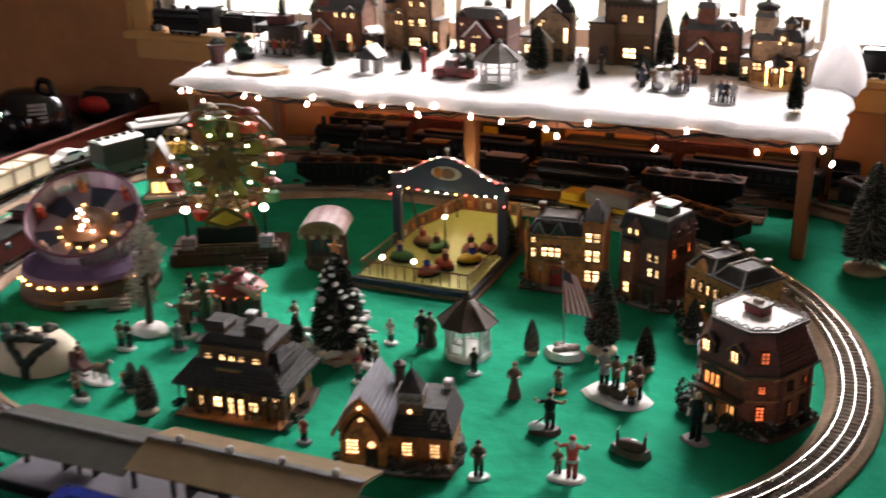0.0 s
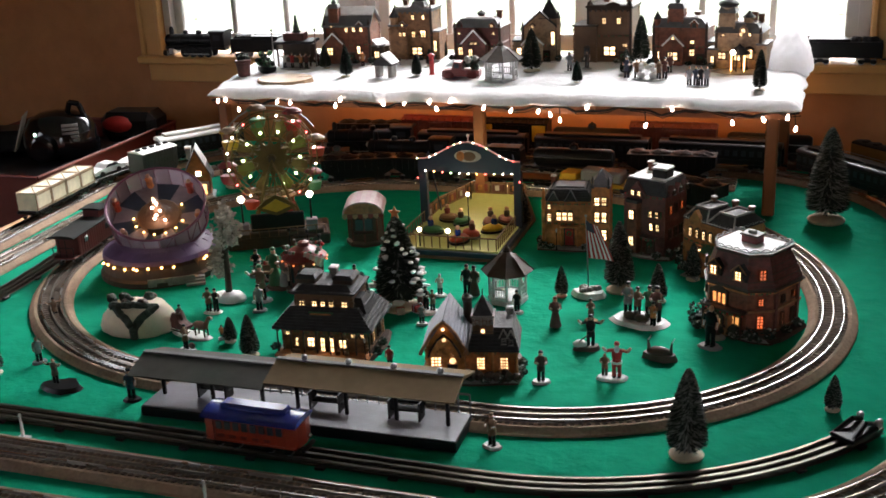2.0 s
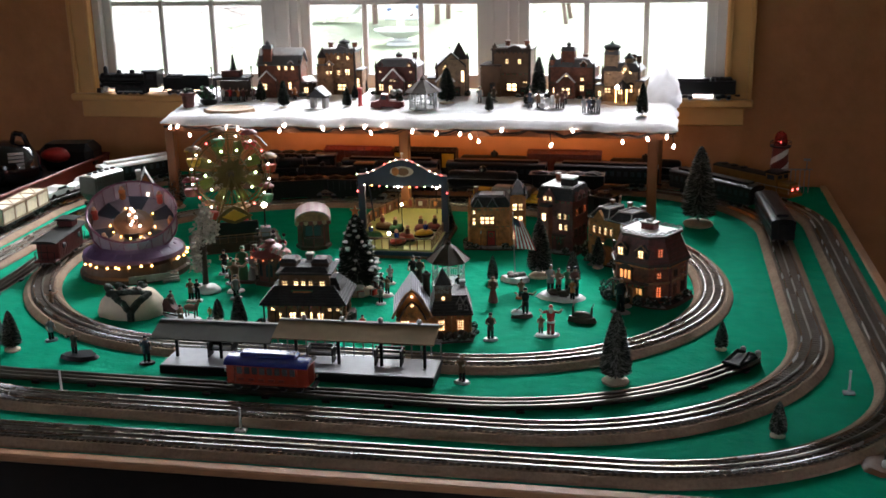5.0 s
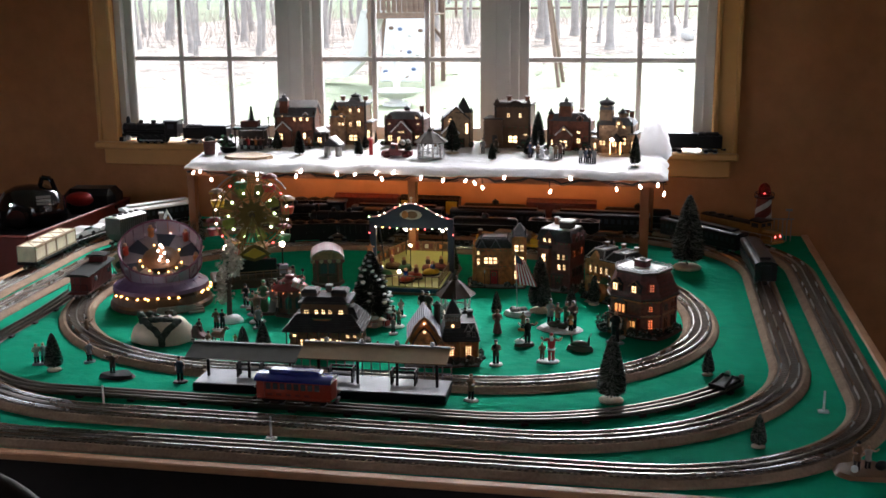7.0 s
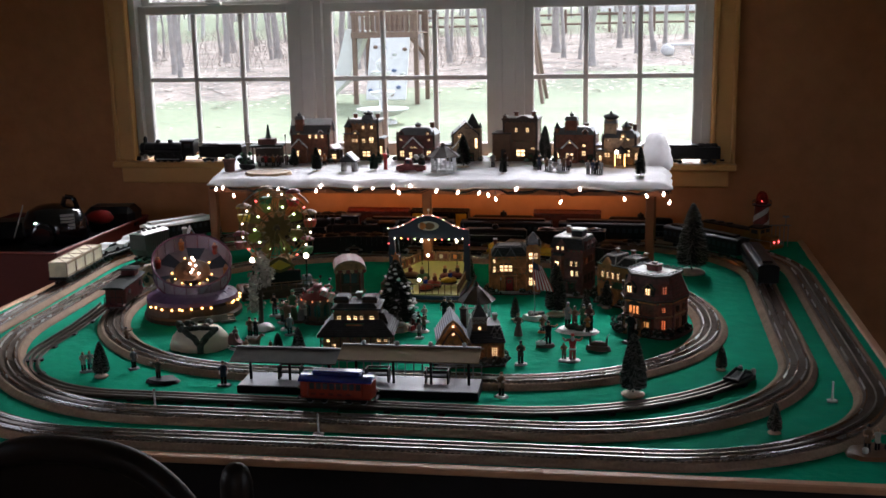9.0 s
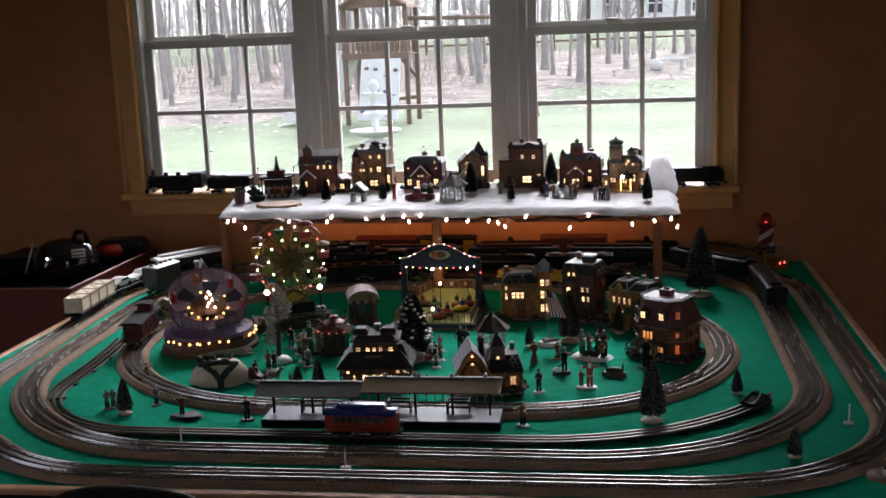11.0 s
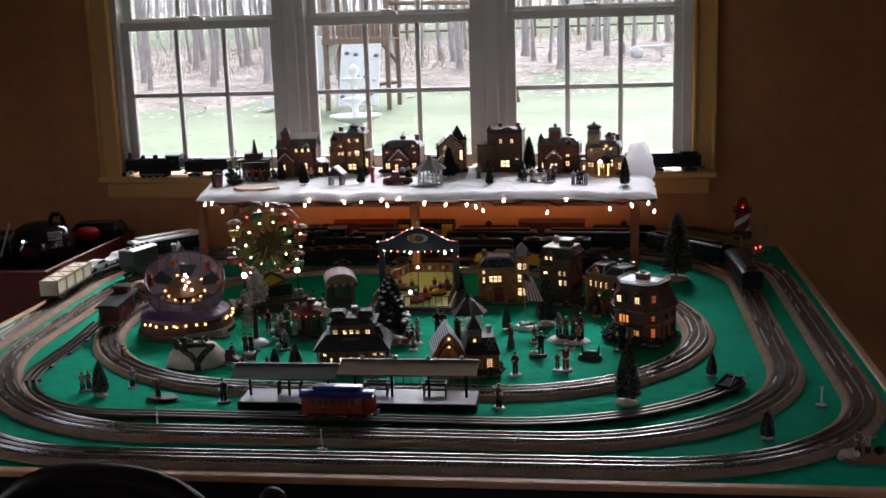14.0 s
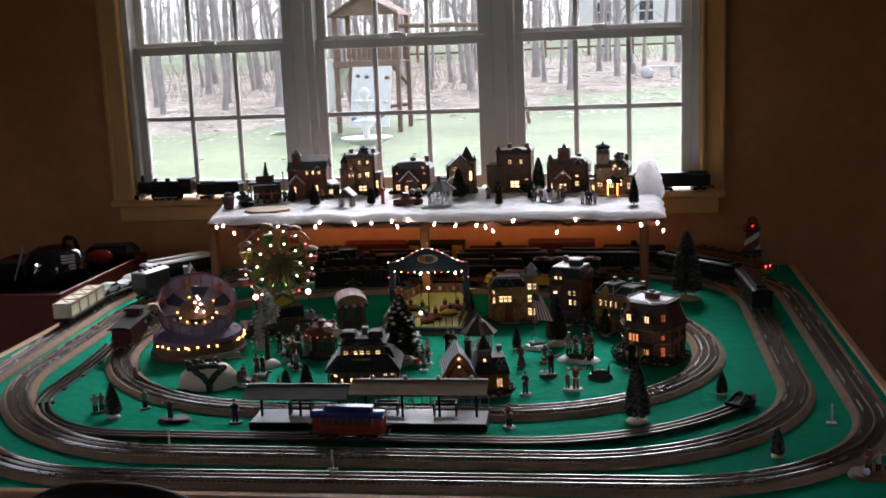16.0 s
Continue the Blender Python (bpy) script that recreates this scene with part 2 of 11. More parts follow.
def ball(bm, c, r, n=10, mi=0, m=None):
    """A ball, or with three radii an egg."""
    n0 = len(bm.faces)
    r = (r, r, r) if isinstance(r, (int, float)) else r
    bmesh.ops.create_uvsphere(bm, u_segments=n, v_segments=max(5, n // 2 + 1), radius=1.0, matrix=(m or Matrix()) @ Matrix.Translation(c) @ Matrix.Diagonal((*r, 1)))
    mark(bm, n0, mi)


def lathe(bm, prof, c=(0, 0, 0), n=24, mi=0, m=None):
    """A turned form: prof is a list of (radius, height)."""
    n0 = len(bm.faces)
    m = (m or Matrix()) @ Matrix.Translation(c)
    rings = [[bm.verts.new(m @ Vector((r * math.cos(2 * math.pi * i / n), r * math.sin(2 * math.pi * i / n), z))) for i in range(n)] for r, z in prof]
    for a, b in zip(rings, rings[1:]):
        for i in range(n):
            bm.faces.new((a[i], a[(i + 1) % n], b[(i + 1) % n], b[i]))
    for ring, (r, z), flip in ((rings[0], prof[0], True), (rings[-1], prof[-1], False)):
        if r > 1e-4:
            bm.faces.new(ring[::-1] if flip else ring)
    mark(bm, n0, mi)


def prism(bm, pts, lo, hi, m=None, mi=0, shrink=1.0):
    """A polygon in x and y drawn out from lo to hi, its top scaled by shrink about the middle."""
    n0 = len(bm.faces)
    m = m or Matrix()
    cx, cy = sum(p[0] for p in pts) / len(pts), sum(p[1] for p in pts) / len(pts)
    a = [bm.verts.new(m @ Vector((x, y, lo))) for x, y in pts]
    b = [bm.verts.new(m @ Vector((cx + (x - cx) * shrink, cy + (y - cy) * shrink, hi))) for x, y in pts]
    bm.faces.new(a[::-1])
    bm.faces.new(b)
    for i in range(len(pts)):
        j = (i + 1) % len(pts)
        bm.faces.new((a[i], a[j], b[j], b[i]))
    mark(bm, n0, mi)


def upright(y=0.0, x=0.0, z=0.0):
    """Turns a polygon drawn in x and y so that it stands in x and z, drawn out along -y from y."""
    return Matrix.Translation((x, y, z)) @ Matrix.Rotation(math.pi / 2, 4, "X")


def sweep(bm, path, section, closed=False, mi=0):
    """Draws a section (across, up) along a level path."""
    n0 = len(bm.faces)
    k = len(path)
    rings = []
    for i, p in enumerate(path):
        a = path[(i - 1) % k] if closed or i > 0 else p
        b = path[(i + 1) % k] if closed or i < k - 1 else p
        d = Vector((b[0] - a[0], b[1] - a[1])).normalized()
        nx, ny = d.y, -d.x
        rings.append([bm.verts.new((p[0] + nx * u, p[1] + ny * u, p[2] + w)) for u, w in section])
    m = len(section)
    for i in range(k if closed else k - 1):
        a, b = rings[i], rings[(i + 1) % k]
        for j in range(m):
            bm.faces.new((a[j], b[j], b[(j + 1) % m], a[(j + 1) % m]))
    if not closed:
        bm.faces.new(rings[0])
        bm.faces.new(rings[-1][::-1])
    mark(bm, n0, mi)


def wire(bm, pts, r, n=6, mi=0):
    for a, b in zip(pts, pts[1:]):
        cone(bm, a, b, r, r, n, mi)


def rough(bm, amount, scale, seed=0.0):
    """Pushes the points about by noise, for cotton, rock and worn plaster."""
    for v in bm.verts:
        v.co += noise.noise_vector(v.co * scale + Vector((seed, seed, seed))) * amount


def part(name, bm, material, parent=None, label="", smooth=False, at=None, kind=""):
    """Links a bmesh as one mesh object, under its thing or part."""
    me = bpy.data.meshes.new(name)
    bmesh.ops.recalc_face_normals(bm, faces=bm.faces)
    if smooth:
        for f in bm.faces:
            f.smooth = True
    bm.to_mesh(me)
    bm.free()
    for m in material if isinstance(material, (list, tuple)) else [material]:
        me.materials.append(m)
    if smooth:
        me.set_sharp_from_angle(angle=radians(40))
    ob = new(name, me)
    if parent:
        ob.parent = parent
    if at is not None:
        ob.matrix_basis = at
    if label or kind:
        tagged(ob, label=label, kind=kind)
    return ob


def again(name, ob, parent, at):
    """The same part once more, on the same mesh."""
    o = new(name, ob.data)
    o.parent = parent
    o.matrix_basis = at
    return o


def thing(name, at, label, category, group=""):
    e = new(name)
    e.empty_display_size = 0.03
    e.matrix_basis = at
    return tagged(e, label, category, group)


def BM():
    return bmesh.new()

# ---- the room ----
TOP = 0.76
WY = 2.905          # face of the window wall
LX0, RX0 = -2.145, 0.14   # the window opening
SILLZ, HEADZ = 1.05, 2.26


def slab(name, lo, hi, material, kind="structure", label="", category=""):
    bm = BM()
    box(bm, [(a + b) / 2 for a, b in zip(lo, hi)], [b - a for a, b in zip(lo, hi)])
    ob = part(name, bm, material)
    return tagged(ob, label, category, kind=kind)


XW0, XW1, YW0, CZ = -4.2, 3.0, -4.2, 2.55
bm = BM()
box(bm, ((XW0 + LX0) / 2, WY + 0.07, CZ / 2), (LX0 - XW0, 0.14, CZ))
box(bm, ((XW1 + RX0) / 2, WY + 0.07, CZ / 2), (XW1 - RX0, 0.14, CZ))
box(bm, ((LX0 + RX0) / 2, WY + 0.07, (SILLZ - 0.03) / 2), (RX0 - LX0, 0.14, SILLZ - 0.03))
box(bm, ((LX0 + RX0) / 2, WY + 0.07, (CZ + HEADZ) / 2), (RX0 - LX0, 0.14, CZ - HEADZ))
tagged(part("wall_north", bm, WALL), "ochre painted wall round a triple window", "wall", kind="structure")
# the openings in these three unseen walls are added to let in fill daylight
bm = BM()
box(bm, (XW1 + 0.06, (YW0 - 1.3) / 2, CZ / 2), (0.12, -1.3 - YW0, CZ))
box(bm, (XW1 + 0.06, (0.1 + WY + 0.14) / 2, CZ / 2), (0.12, WY + 0.14 - 0.1, CZ))
box(bm, (XW1 + 0.06, -0.6, 0.45), (0.12, 1.4, 0.9))
box(bm, (XW1 + 0.06, -0.6, (CZ + 2.0) / 2), (0.12, 1.4, CZ - 2.0))
tagged(part("wall_east", bm, WALL), "ochre painted side wall with an unseen opening added for light", "wall", kind="structure")
bm = BM()
box(bm, (XW0 - 0.06, (YW0 - 1.3) / 2, CZ / 2), (0.12, -1.3 - YW0, CZ))
box(bm, (XW0 - 0.06, (0.4 + WY + 0.14) / 2, CZ / 2), (0.12, WY + 0.14 - 0.4, CZ))
box(bm, (XW0 - 0.06, -0.45, 0.42), (0.12, 1.7, 0.84))
box(bm, (XW0 - 0.06, -0.45, (CZ + 2.2) / 2), (0.12, 1.7, CZ - 2.2))
tagged(part("wall_west", bm, WALL), "ochre painted side wall with an unseen opening added for light", "wall", kind="structure")
bm = BM()
box(bm, ((XW0 - 0.55) / 2, YW0 - 0.06, CZ / 2), (-0.55 - XW0, 0.12, CZ))
box(bm, ((XW1 + 0.25) / 2, YW0 - 0.06, CZ / 2), (XW1 - 0.25, 0.12, CZ))
box(bm, (-0.15, YW0 - 0.06, 0.45), (0.8, 0.12, 0.9))
box(bm, (-0.15, YW0 - 0.06, (CZ + 2.1) / 2), (0.8, 0.12, CZ - 2.1))
tagged(part("wall_south", bm, WALL), "ochre painted wall with a wide unseen opening added for light", "wall", kind="structure")
slab("floor", (XW0, YW0, -0.1), (XW1, WY, 0), CARPET, label="brown carpeted floor", category="floor")
slab("ceiling", (XW0, YW0, CZ), (XW1, WY + 0.14, CZ + 0.1), CEIL, label="plain painted ceiling", category="ceiling")

# window: casing, sill, three double-hung units with six panes to a sash
win = tagged(new("window_1"), "triple double-hung white window with cream casing", "window", kind="structure")
bm = BM()
for x in (LX0 - 0.045, RX0 + 0.045):
    box(bm, (x, WY - 0.011, (SILLZ + HEADZ) / 2 + 0.04), (0.09, 0.022, HEADZ - SILLZ + 0.11), bev=0.004)
    for dx in (-0.035, 0.037):
        box(bm, (x + dx, WY - 0.026, (SILLZ + HEADZ) / 2 + 0.04), (0.016, 0.012, HEADZ - SILLZ + 0.11), bev=0.003)
box(bm, ((LX0 + RX0) / 2, WY - 0.011, HEADZ + 0.055), (RX0 - LX0, 0.022, 0.11), bev=0.004)
part("window_frame", bm, CREAM, win, "cream painted moulded casing")
bm = BM()
box(bm, ((LX0 + RX0) / 2, WY + 0.02, SILLZ - 0.0125), (RX0 - LX0 + 0.19, 0.15, 0.027), bev=0.006)
box(bm, ((LX0 + RX0) / 2, WY - 0.012, SILLZ - 0.058), (RX0 - LX0 + 0.14, 0.024, 0.064), bev=0.004)
part("window_sill", bm, CREAM, win, "cream painted window sill and apron")
GL = [(-2.088, -1.492), (-1.318, -0.700), (-0.527, 0.078)]
bm = BM()
for x0, x1 in ((LX0 + 0.001, GL[0][0] - 0.03), (GL[0][1] + 0.03, GL[1][0] - 0.03), (GL[1][1] + 0.03, GL[2][0] - 0.03), (GL[2][1] + 0.03, RX0 - 0.001)):
    box(bm, ((x0 + x1) / 2, WY + 0.055, (SILLZ + HEADZ) / 2), (x1 - x0, 0.11, HEADZ - SILLZ))
for x0, x1 in ((GL[0][1] + 0.06, GL[1][0] - 0.06), (GL[1][1] + 0.06, GL[2][0] - 0.06)):
    box(bm, ((x0 + x1) / 2, WY - 0.008, (SILLZ + HEADZ) / 2), (x1 - x0, 0.016, HEADZ - SILLZ - 0.002), bev=0.004)
box(bm, ((LX0 + RX0) / 2, WY + 0.055, HEADZ - 0.012), (RX0 - LX0 - 0.004, 0.104, 0.024))
part("mullion", bm, SASH, win, "white painted window mullions and jambs")


def sash(x0, x1, z0, z1, y, low):
    """One sash: stiles, rails, muntins and a pane."""
    bm = BM()
    w = 0.036
    for x in (x0 - w / 2 + 0.004, x1 + w / 2 - 0.004):
        box(bm, (x, y, (z0 + z1) / 2), (w, 0.032, z1 - z0 + 0.07), bev=0.003)
    box(bm, ((x0 + x1) / 2, y, z0 - 0.02), (x1 - x0, 0.032, 0.05 if low else 0.036), bev=0.003)
    box(bm, ((x0 + x1) / 2, y, z1 + 0.018), (x1 - x0, 0.032, 0.036), bev=0.003)
    for i in (1, 2):
        box(bm, (x0 + (x1 - x0) * i / 3, y, (z0 + z1) / 2), (0.018, 0.02, z1 - z0), bev=0.003)
    box(bm, ((x0 + x1) / 2, y, (z0 + z1) / 2), (x1 - x0, 0.018, 0.018), bev=0.003)
    s = part("sash", bm, SASH, win)
    k = 0
    for i in range(3):
        for j in range(2):
            bm = BM()
            box(bm, (x0 + (x1 - x0) * (i + 0.5) / 3, y, z0 + (z1 - z0) * (j + 0.5) / 2), ((x1 - x0) / 3 - 0.014, 0.003, (z1 - z0) / 2 - 0.014))
            p = part("pane", bm, GLASS, s)
            p.visible_shadow = False
    if low:
        bm = BM()
        box(bm, ((x0 + x1) / 2, y - 0.02, z1 + 0.04), (0.06, 0.025, 0.012), bev=0.003)
        ball(bm, ((x0 + x1) / 2 - 0.01, y - 0.025, z1 + 0.05), (0.03, 0.012, 0.008), 10)
        part("sash_lock", bm, SASH, s)


for x0, x1 in GL:
    sash(x0, x1, 1.115, 1.632, WY + 0.045, True)
    sash(x0, x1, 1.685, 2.2, WY + 0.085, False)

# ---- the table ----
TX0, TX1, TY0, TY1 = -2.03, 0.479, 0.636, 2.885
RAKE = math.atan2(0.05, TX1 - TX0)     # the front edge is not quite square to the sides


def front(x):
    return TY0 + math.tan(RAKE) * (x - TX0)



table = thing("layout_table", pose(0, 0, 0), "large table covered with green felt, wooden edge", "table")
bm = BM()
nx, ny = 100, 90
grid = [[bm.verts.new((TX0 + 0.012 + (TX1 - TX0 - 0.024) * i / nx, front(TX0 + (TX1 - TX0) * i / nx) + 0.012 + (TY1 - front(TX0 + (TX1 - TX0) * i / nx) - 0.024) * j / ny, TOP)) for i in range(nx + 1)] for j in range(ny + 1)]
for j in range(ny):
    for i in range(nx):
        bm.faces.new((grid[j][i], grid[j][i + 1], grid[j + 1][i + 1], grid[j + 1][i]))
for v in bm.verts:
    v.co.z += 0.0016 * noise.noise(v.co * 7) + 0.0009 * noise.noise(v.co * 21) - 0.0012
part("felt_cover", bm, FELT, table, "green felt cover", smooth=True)
bm = BM()
prism(bm, [(TX0 + 0.013, front(TX0) + 0.013), (TX1 - 0.013, front(TX1) + 0.013), (TX1 - 0.013, TY1 - 0.013), (TX0 + 0.013, TY1 - 0.013)], TOP - 0.037, TOP - 0.007)
part("tabletop", bm, SKIRT, table)
bm = BM()
box(bm, (0, 0, 0), (math.hypot(TX1 - TX0, 0.05) + 0.024, 0.024, 0.015), bev=0.003)
part("front_edge", bm, EDGE, table, "wooden table edge", at=pose((TX0 + TX1) / 2, (front(TX0) + front(TX1)) / 2, TOP - 0.005, 0, 0, math.degrees(RAKE)))
for x in (TX0, TX1):
    bm = BM()
    box(bm, (x, (front(x) + TY1) / 2 + 0.013, TOP - 0.018), (0.024, TY1 - front(x) - 0.026, 0.042), bev=0.004)
    part("side_edge", bm, EDGE, table, "wooden table edge")
bm = BM()
prism(bm, [(TX0 + 0.05, front(TX0) + 0.05), (TX1 - 0.05, front(TX1) + 0.05), (TX1 - 0.05, TY1 - 0.05), (TX0 + 0.05, TY1 - 0.05)], 0.0, 0.72)
part("skirt", bm, SKIRT, table, "dark cloth skirt")

# ---- tracks ----
def arc(cx, cy, r, a0, a1, step=0.03):
    n = max(2, int(abs(radians(a1 - a0)) * r / step))
    return [(cx + r * math.cos(radians(a0 + (a1 - a0) * i / n)), cy + r * math.sin(radians(a0 + (a1 - a0) * i / n))) for i in range(n + 1)]


def loop(x0, x1, y0, y1, rr, rl, skew=0.0, rb=None, rake=0.0):
    """A level loop, counter-clockwise from the front: east corners of radius rr (the far one rb), west corners of radius rl; the west side may run askew, and the front may draw back by rake towards the east."""
    rb = rb or rr
    p = arc(x1 - rr, y0 + rr, rr, -90, 0) + arc(x1 - rb, y1 - rb, rb, 0, 90) + arc(x0 + rl, y1 - rl, rl, 90, 180) + arc(x0 + rl, y0 + rl, rl, 180, 270)
    p = [(x - skew * (y - 1.5) * min(1, max(0, (-1.2 - x) / 0.5)), y + rake * min(1.4, max(0, (x + 0.95) / 0.9)) * min(1, max(0, (y0 + rr - y) / rr))) for x, y in p]
    out = []
    for a, b in zip(p, p[1:] + p[:1]):
        out.append(a)
        d = math.dist(a, b)
        for k in range(1, int(d / 0.04)):
            f = k / int(d / 0.04)
            out.append((a[0] + (b[0] - a[0]) * f, a[1] + (b[1] - a[1]) * f))
    clean = [out[0]]
    for q in out[1:]:
        if math.dist(q, clean[-1]) > 0.004:
            clean.append(q)
    return clean


class Line:
    """A path by its length."""
    def __init__(self, pts, closed):
        self.pts, self.closed = pts, closed
        q = pts + pts[:1] if closed else pts
        self.q = q
        self.at = [0.0]
        for a, b in zip(q, q[1:]):
            self.at.append(self.at[-1] + math.dist(a, b))
        self.length = self.at[-1]

    def spot(self, s):
        s = s % self.length if self.closed else min(max(s, 0), self.length)
        for i in range(len(self.at) - 1):
            if self.at[i + 1] >= s:
                f = (s - self.at[i]) / max(1e-9, self.at[i + 1] - self.at[i])
                a, b = self.q[i], self.q[i + 1]
                return Vector((a[0] + (b[0] - a[0]) * f, a[1] + (b[1] - a[1]) * f, 0)), math.atan2(b[1] - a[1], b[0] - a[0])

    def near(self, x, y):
        return min((math.dist(p, (x, y)), s) for p, s in zip(self.q, self.at))[1]


def roadbed_track(name, line, label):
    """Three-rail track on moulded grey roadbed."""
    t = thing(name, pose(0, 0, TOP + 0.001), label, "model track", "tracks")
    p3 = [(x, y, 0) for x, y in line.pts]
    bm = BM()
    sweep(bm, p3, [(-0.046, 0), (-0.0445, 0.004), (-0.034, 0.0125), (-0.0285, 0.0125), (-0.0275, 0.0105), (0.0275, 0.0105), (0.0285, 0.0125), (0.034, 0.0125), (0.0445, 0.004), (0.046, 0)], line.closed)
    part("roadbed", bm, ROADBED, t, "grey-brown plastic roadbed")
    for u in (-0.0195, 0.0, 0.0195):
        bm = BM()
        sweep(bm, p3, [(u - 0.0019, 0.0125), (u - 0.0006, 0.0145), (u - 0.0015, 0.0175), (u - 0.0009, 0.0188), (u + 0.0009, 0.0188), (u + 0.0015, 0.0175), (u + 0.0006, 0.0145), (u + 0.0019, 0.0125)], line.closed)
        part("rail", bm, RAIL if u else DARKRAIL, t, "bright steel rail" if u else "worn steel centre rail", smooth=True)
    n = int(line.length / 0.0125)
    vs, fs = [], []
    for k in range(n):
        c, a = line.spot(line.length * k / n)
        ca, sa = math.cos(a), math.sin(a)
        b0 = len(vs)
        for z in (0.0102, 0.0134):
            for u, w in ((-0.0034, -0.0268), (0.0034, -0.0268), (0.0034, 0.0268), (-0.0034, 0.0268)):
                vs.append((c.x + ca * u - sa * w, c.y + sa * u + ca * w, z))
        fs += [(b0 + 4, b0 + 5, b0 + 6, b0 + 7), (b0, b0 + 1, b0 + 5, b0 + 4), (b0 + 1, b0 + 2, b0 + 6, b0 + 5), (b0 + 2, b0 + 3, b0 + 7, b0 + 6), (b0 + 3, b0, b0 + 4, b0 + 7)]
    me = bpy.data.meshes.new("tie_rest")
    me.from_pydata(vs, [], fs)
    me.materials.append(TIE)
    o = new("tie_rest", me)
    o.parent = t
    tagged(o, "dark moulded ties", kind="stuff")
    return t


def tubular_track(name, line, label, step=0.115):
    """Tinplate three-rail track with few black ties, bare on the felt."""
    t = thing(name, pose(0, 0, TOP + 0.001), label, "model track", "tracks")
    p3 = [(x, y, 0) for x, y in line.pts]
    for u in (-0.0165, 0.0, 0.0165):
        bm = BM()
        sweep(bm, p3, [(u - 0.005, 0.003), (u - 0.0012, 0.004), (u - 0.0012, 0.0075), (u - 0.003, 0.0095), (u - 0.0022, 0.0122), (u + 0.0022, 0.0122), (u + 0.003, 0.0095), (u + 0.0012, 0.0075), (u + 0.0012, 0.004), (u + 0.005, 0.003)])
        part("rail", bm, TINRAIL, t, "dull tin rail", smooth=True)
    bm = BM()
    box(bm, (0, 0, 0.0025), (0.016, 0.056, 0.005), bev=0.001)
    first = None
    n = int(line.length / step)
    for k in range(n):
        c, a = line.spot((k + 0.5) * line.length / n)
        at = Matrix.Translation(c) @ Matrix.Rotation(a, 4, "Z")
        if first is None:
            first = part("tie", bm, BLACKTIE, t, "black tin tie", at=at)
        else:
            again("tie", first, t, at)
    return t


INNER = Line(loop(-1.652, 0.076, 1.15, 2.44, 0.545, 0.638, 0.0, 0.74), True)
MIDDLE = Line(loop(-1.82, 0.264, 0.851, 2.715, 0.565, 0.64, 0.06, 0.5, 0.014), True)
OUTER = Line(loop(-1.93, 0.4, 0.712, 2.835, 0.49, 0.66, 0.08, 0.54, 0.03), True)
SIDING = Line([(-1.30 + 0.04 * i, 2.58) for i in range(29)], False)
roadbed_track("inner_track", INNER, "oval three-rail track on grey roadbed")
roadbed_track("middle_track", MIDDLE, "rounded loop of three-rail track on grey roadbed")
roadbed_track("outer_track", OUTER, "outer loop of three-rail track on grey roadbed")
roadbed_track("siding_track", SIDING, "straight siding of three-rail track on roadbed")
tp = arc(-1.318, 1.32, 0.36, 180, 270)
tp = [(-1.718, 1.72), (-1.7, 1.6), (-1.687, 1.48)] + tp + [(-1.30 + 0.08 * i, 0.96) for i in range(1, 11)] + arc(-0.42, 1.62, 0.66, -90, -32.5)
TROLLEY = Line(tp, False)
tubular_track("trolley_track", TROLLEY, "tinplate trolley line with black ties on felt")

# ---- outside: lawn, leaf litter, woods, fence, play frame, fountain ----
GZ = -0.62
LAWN = mat("lawn_grass", (0.18, 0.215, 0.13), 0.95, var=0.45, scale=6, bump=0.3, coarse=0.03)
LITTER = mat("leaf_litter", (0.27, 0.225, 0.195), 0.95, var=0.85, scale=7, bump=0.5, coarse=0.09)
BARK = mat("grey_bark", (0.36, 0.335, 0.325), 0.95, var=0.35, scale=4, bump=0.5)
# bark made paler: the haze over the far woods is put into its colour
HAZEBARK = mat("hazed_grey_bark", (0.52, 0.49, 0.48), 0.95, var=0.25, scale=2, bump=0.2)
LEAFM = mat("fallen_leaf", (0.6, 0.54, 0.45), 0.9, var=0.2, scale=30, islands=0.35, bump=0)
BRUSHWOOD = mat("dry_brushwood", (0.42, 0.36, 0.32), 0.95, var=0.3, scale=9)
CEDAR = mat("weathered_cedar", (0.2, 0.135, 0.105), 0.85, var=0.25, scale=9)
PLAYWHITE = mat("play_white", (0.72, 0.72, 0.72), 0.6, var=0.15, scale=9)
STONEW = mat("cast_stone", (0.66, 0.66, 0.66), 0.8, var=0.12, scale=14, bump=0.2)
SIDING_W = mat("white_siding", (0.9, 0.9, 0.9), 0.7, var=0.06, scale=3)
DARKGL = mat("dark_pane", (0.05, 0.06, 0.07), 0.2, scale=3)


def lay(x, y):
    """The ground's height: a lawn that rises gently towards the woods."""
    d = max(0.0, y - 20.0)
    return GZ + 0.012 * d + 0.00035 * d * d * (1 if d < 60 else 60 / d) + 0.10 * noise.noise(Vector((x * 0.09, y * 0.09, 0)))


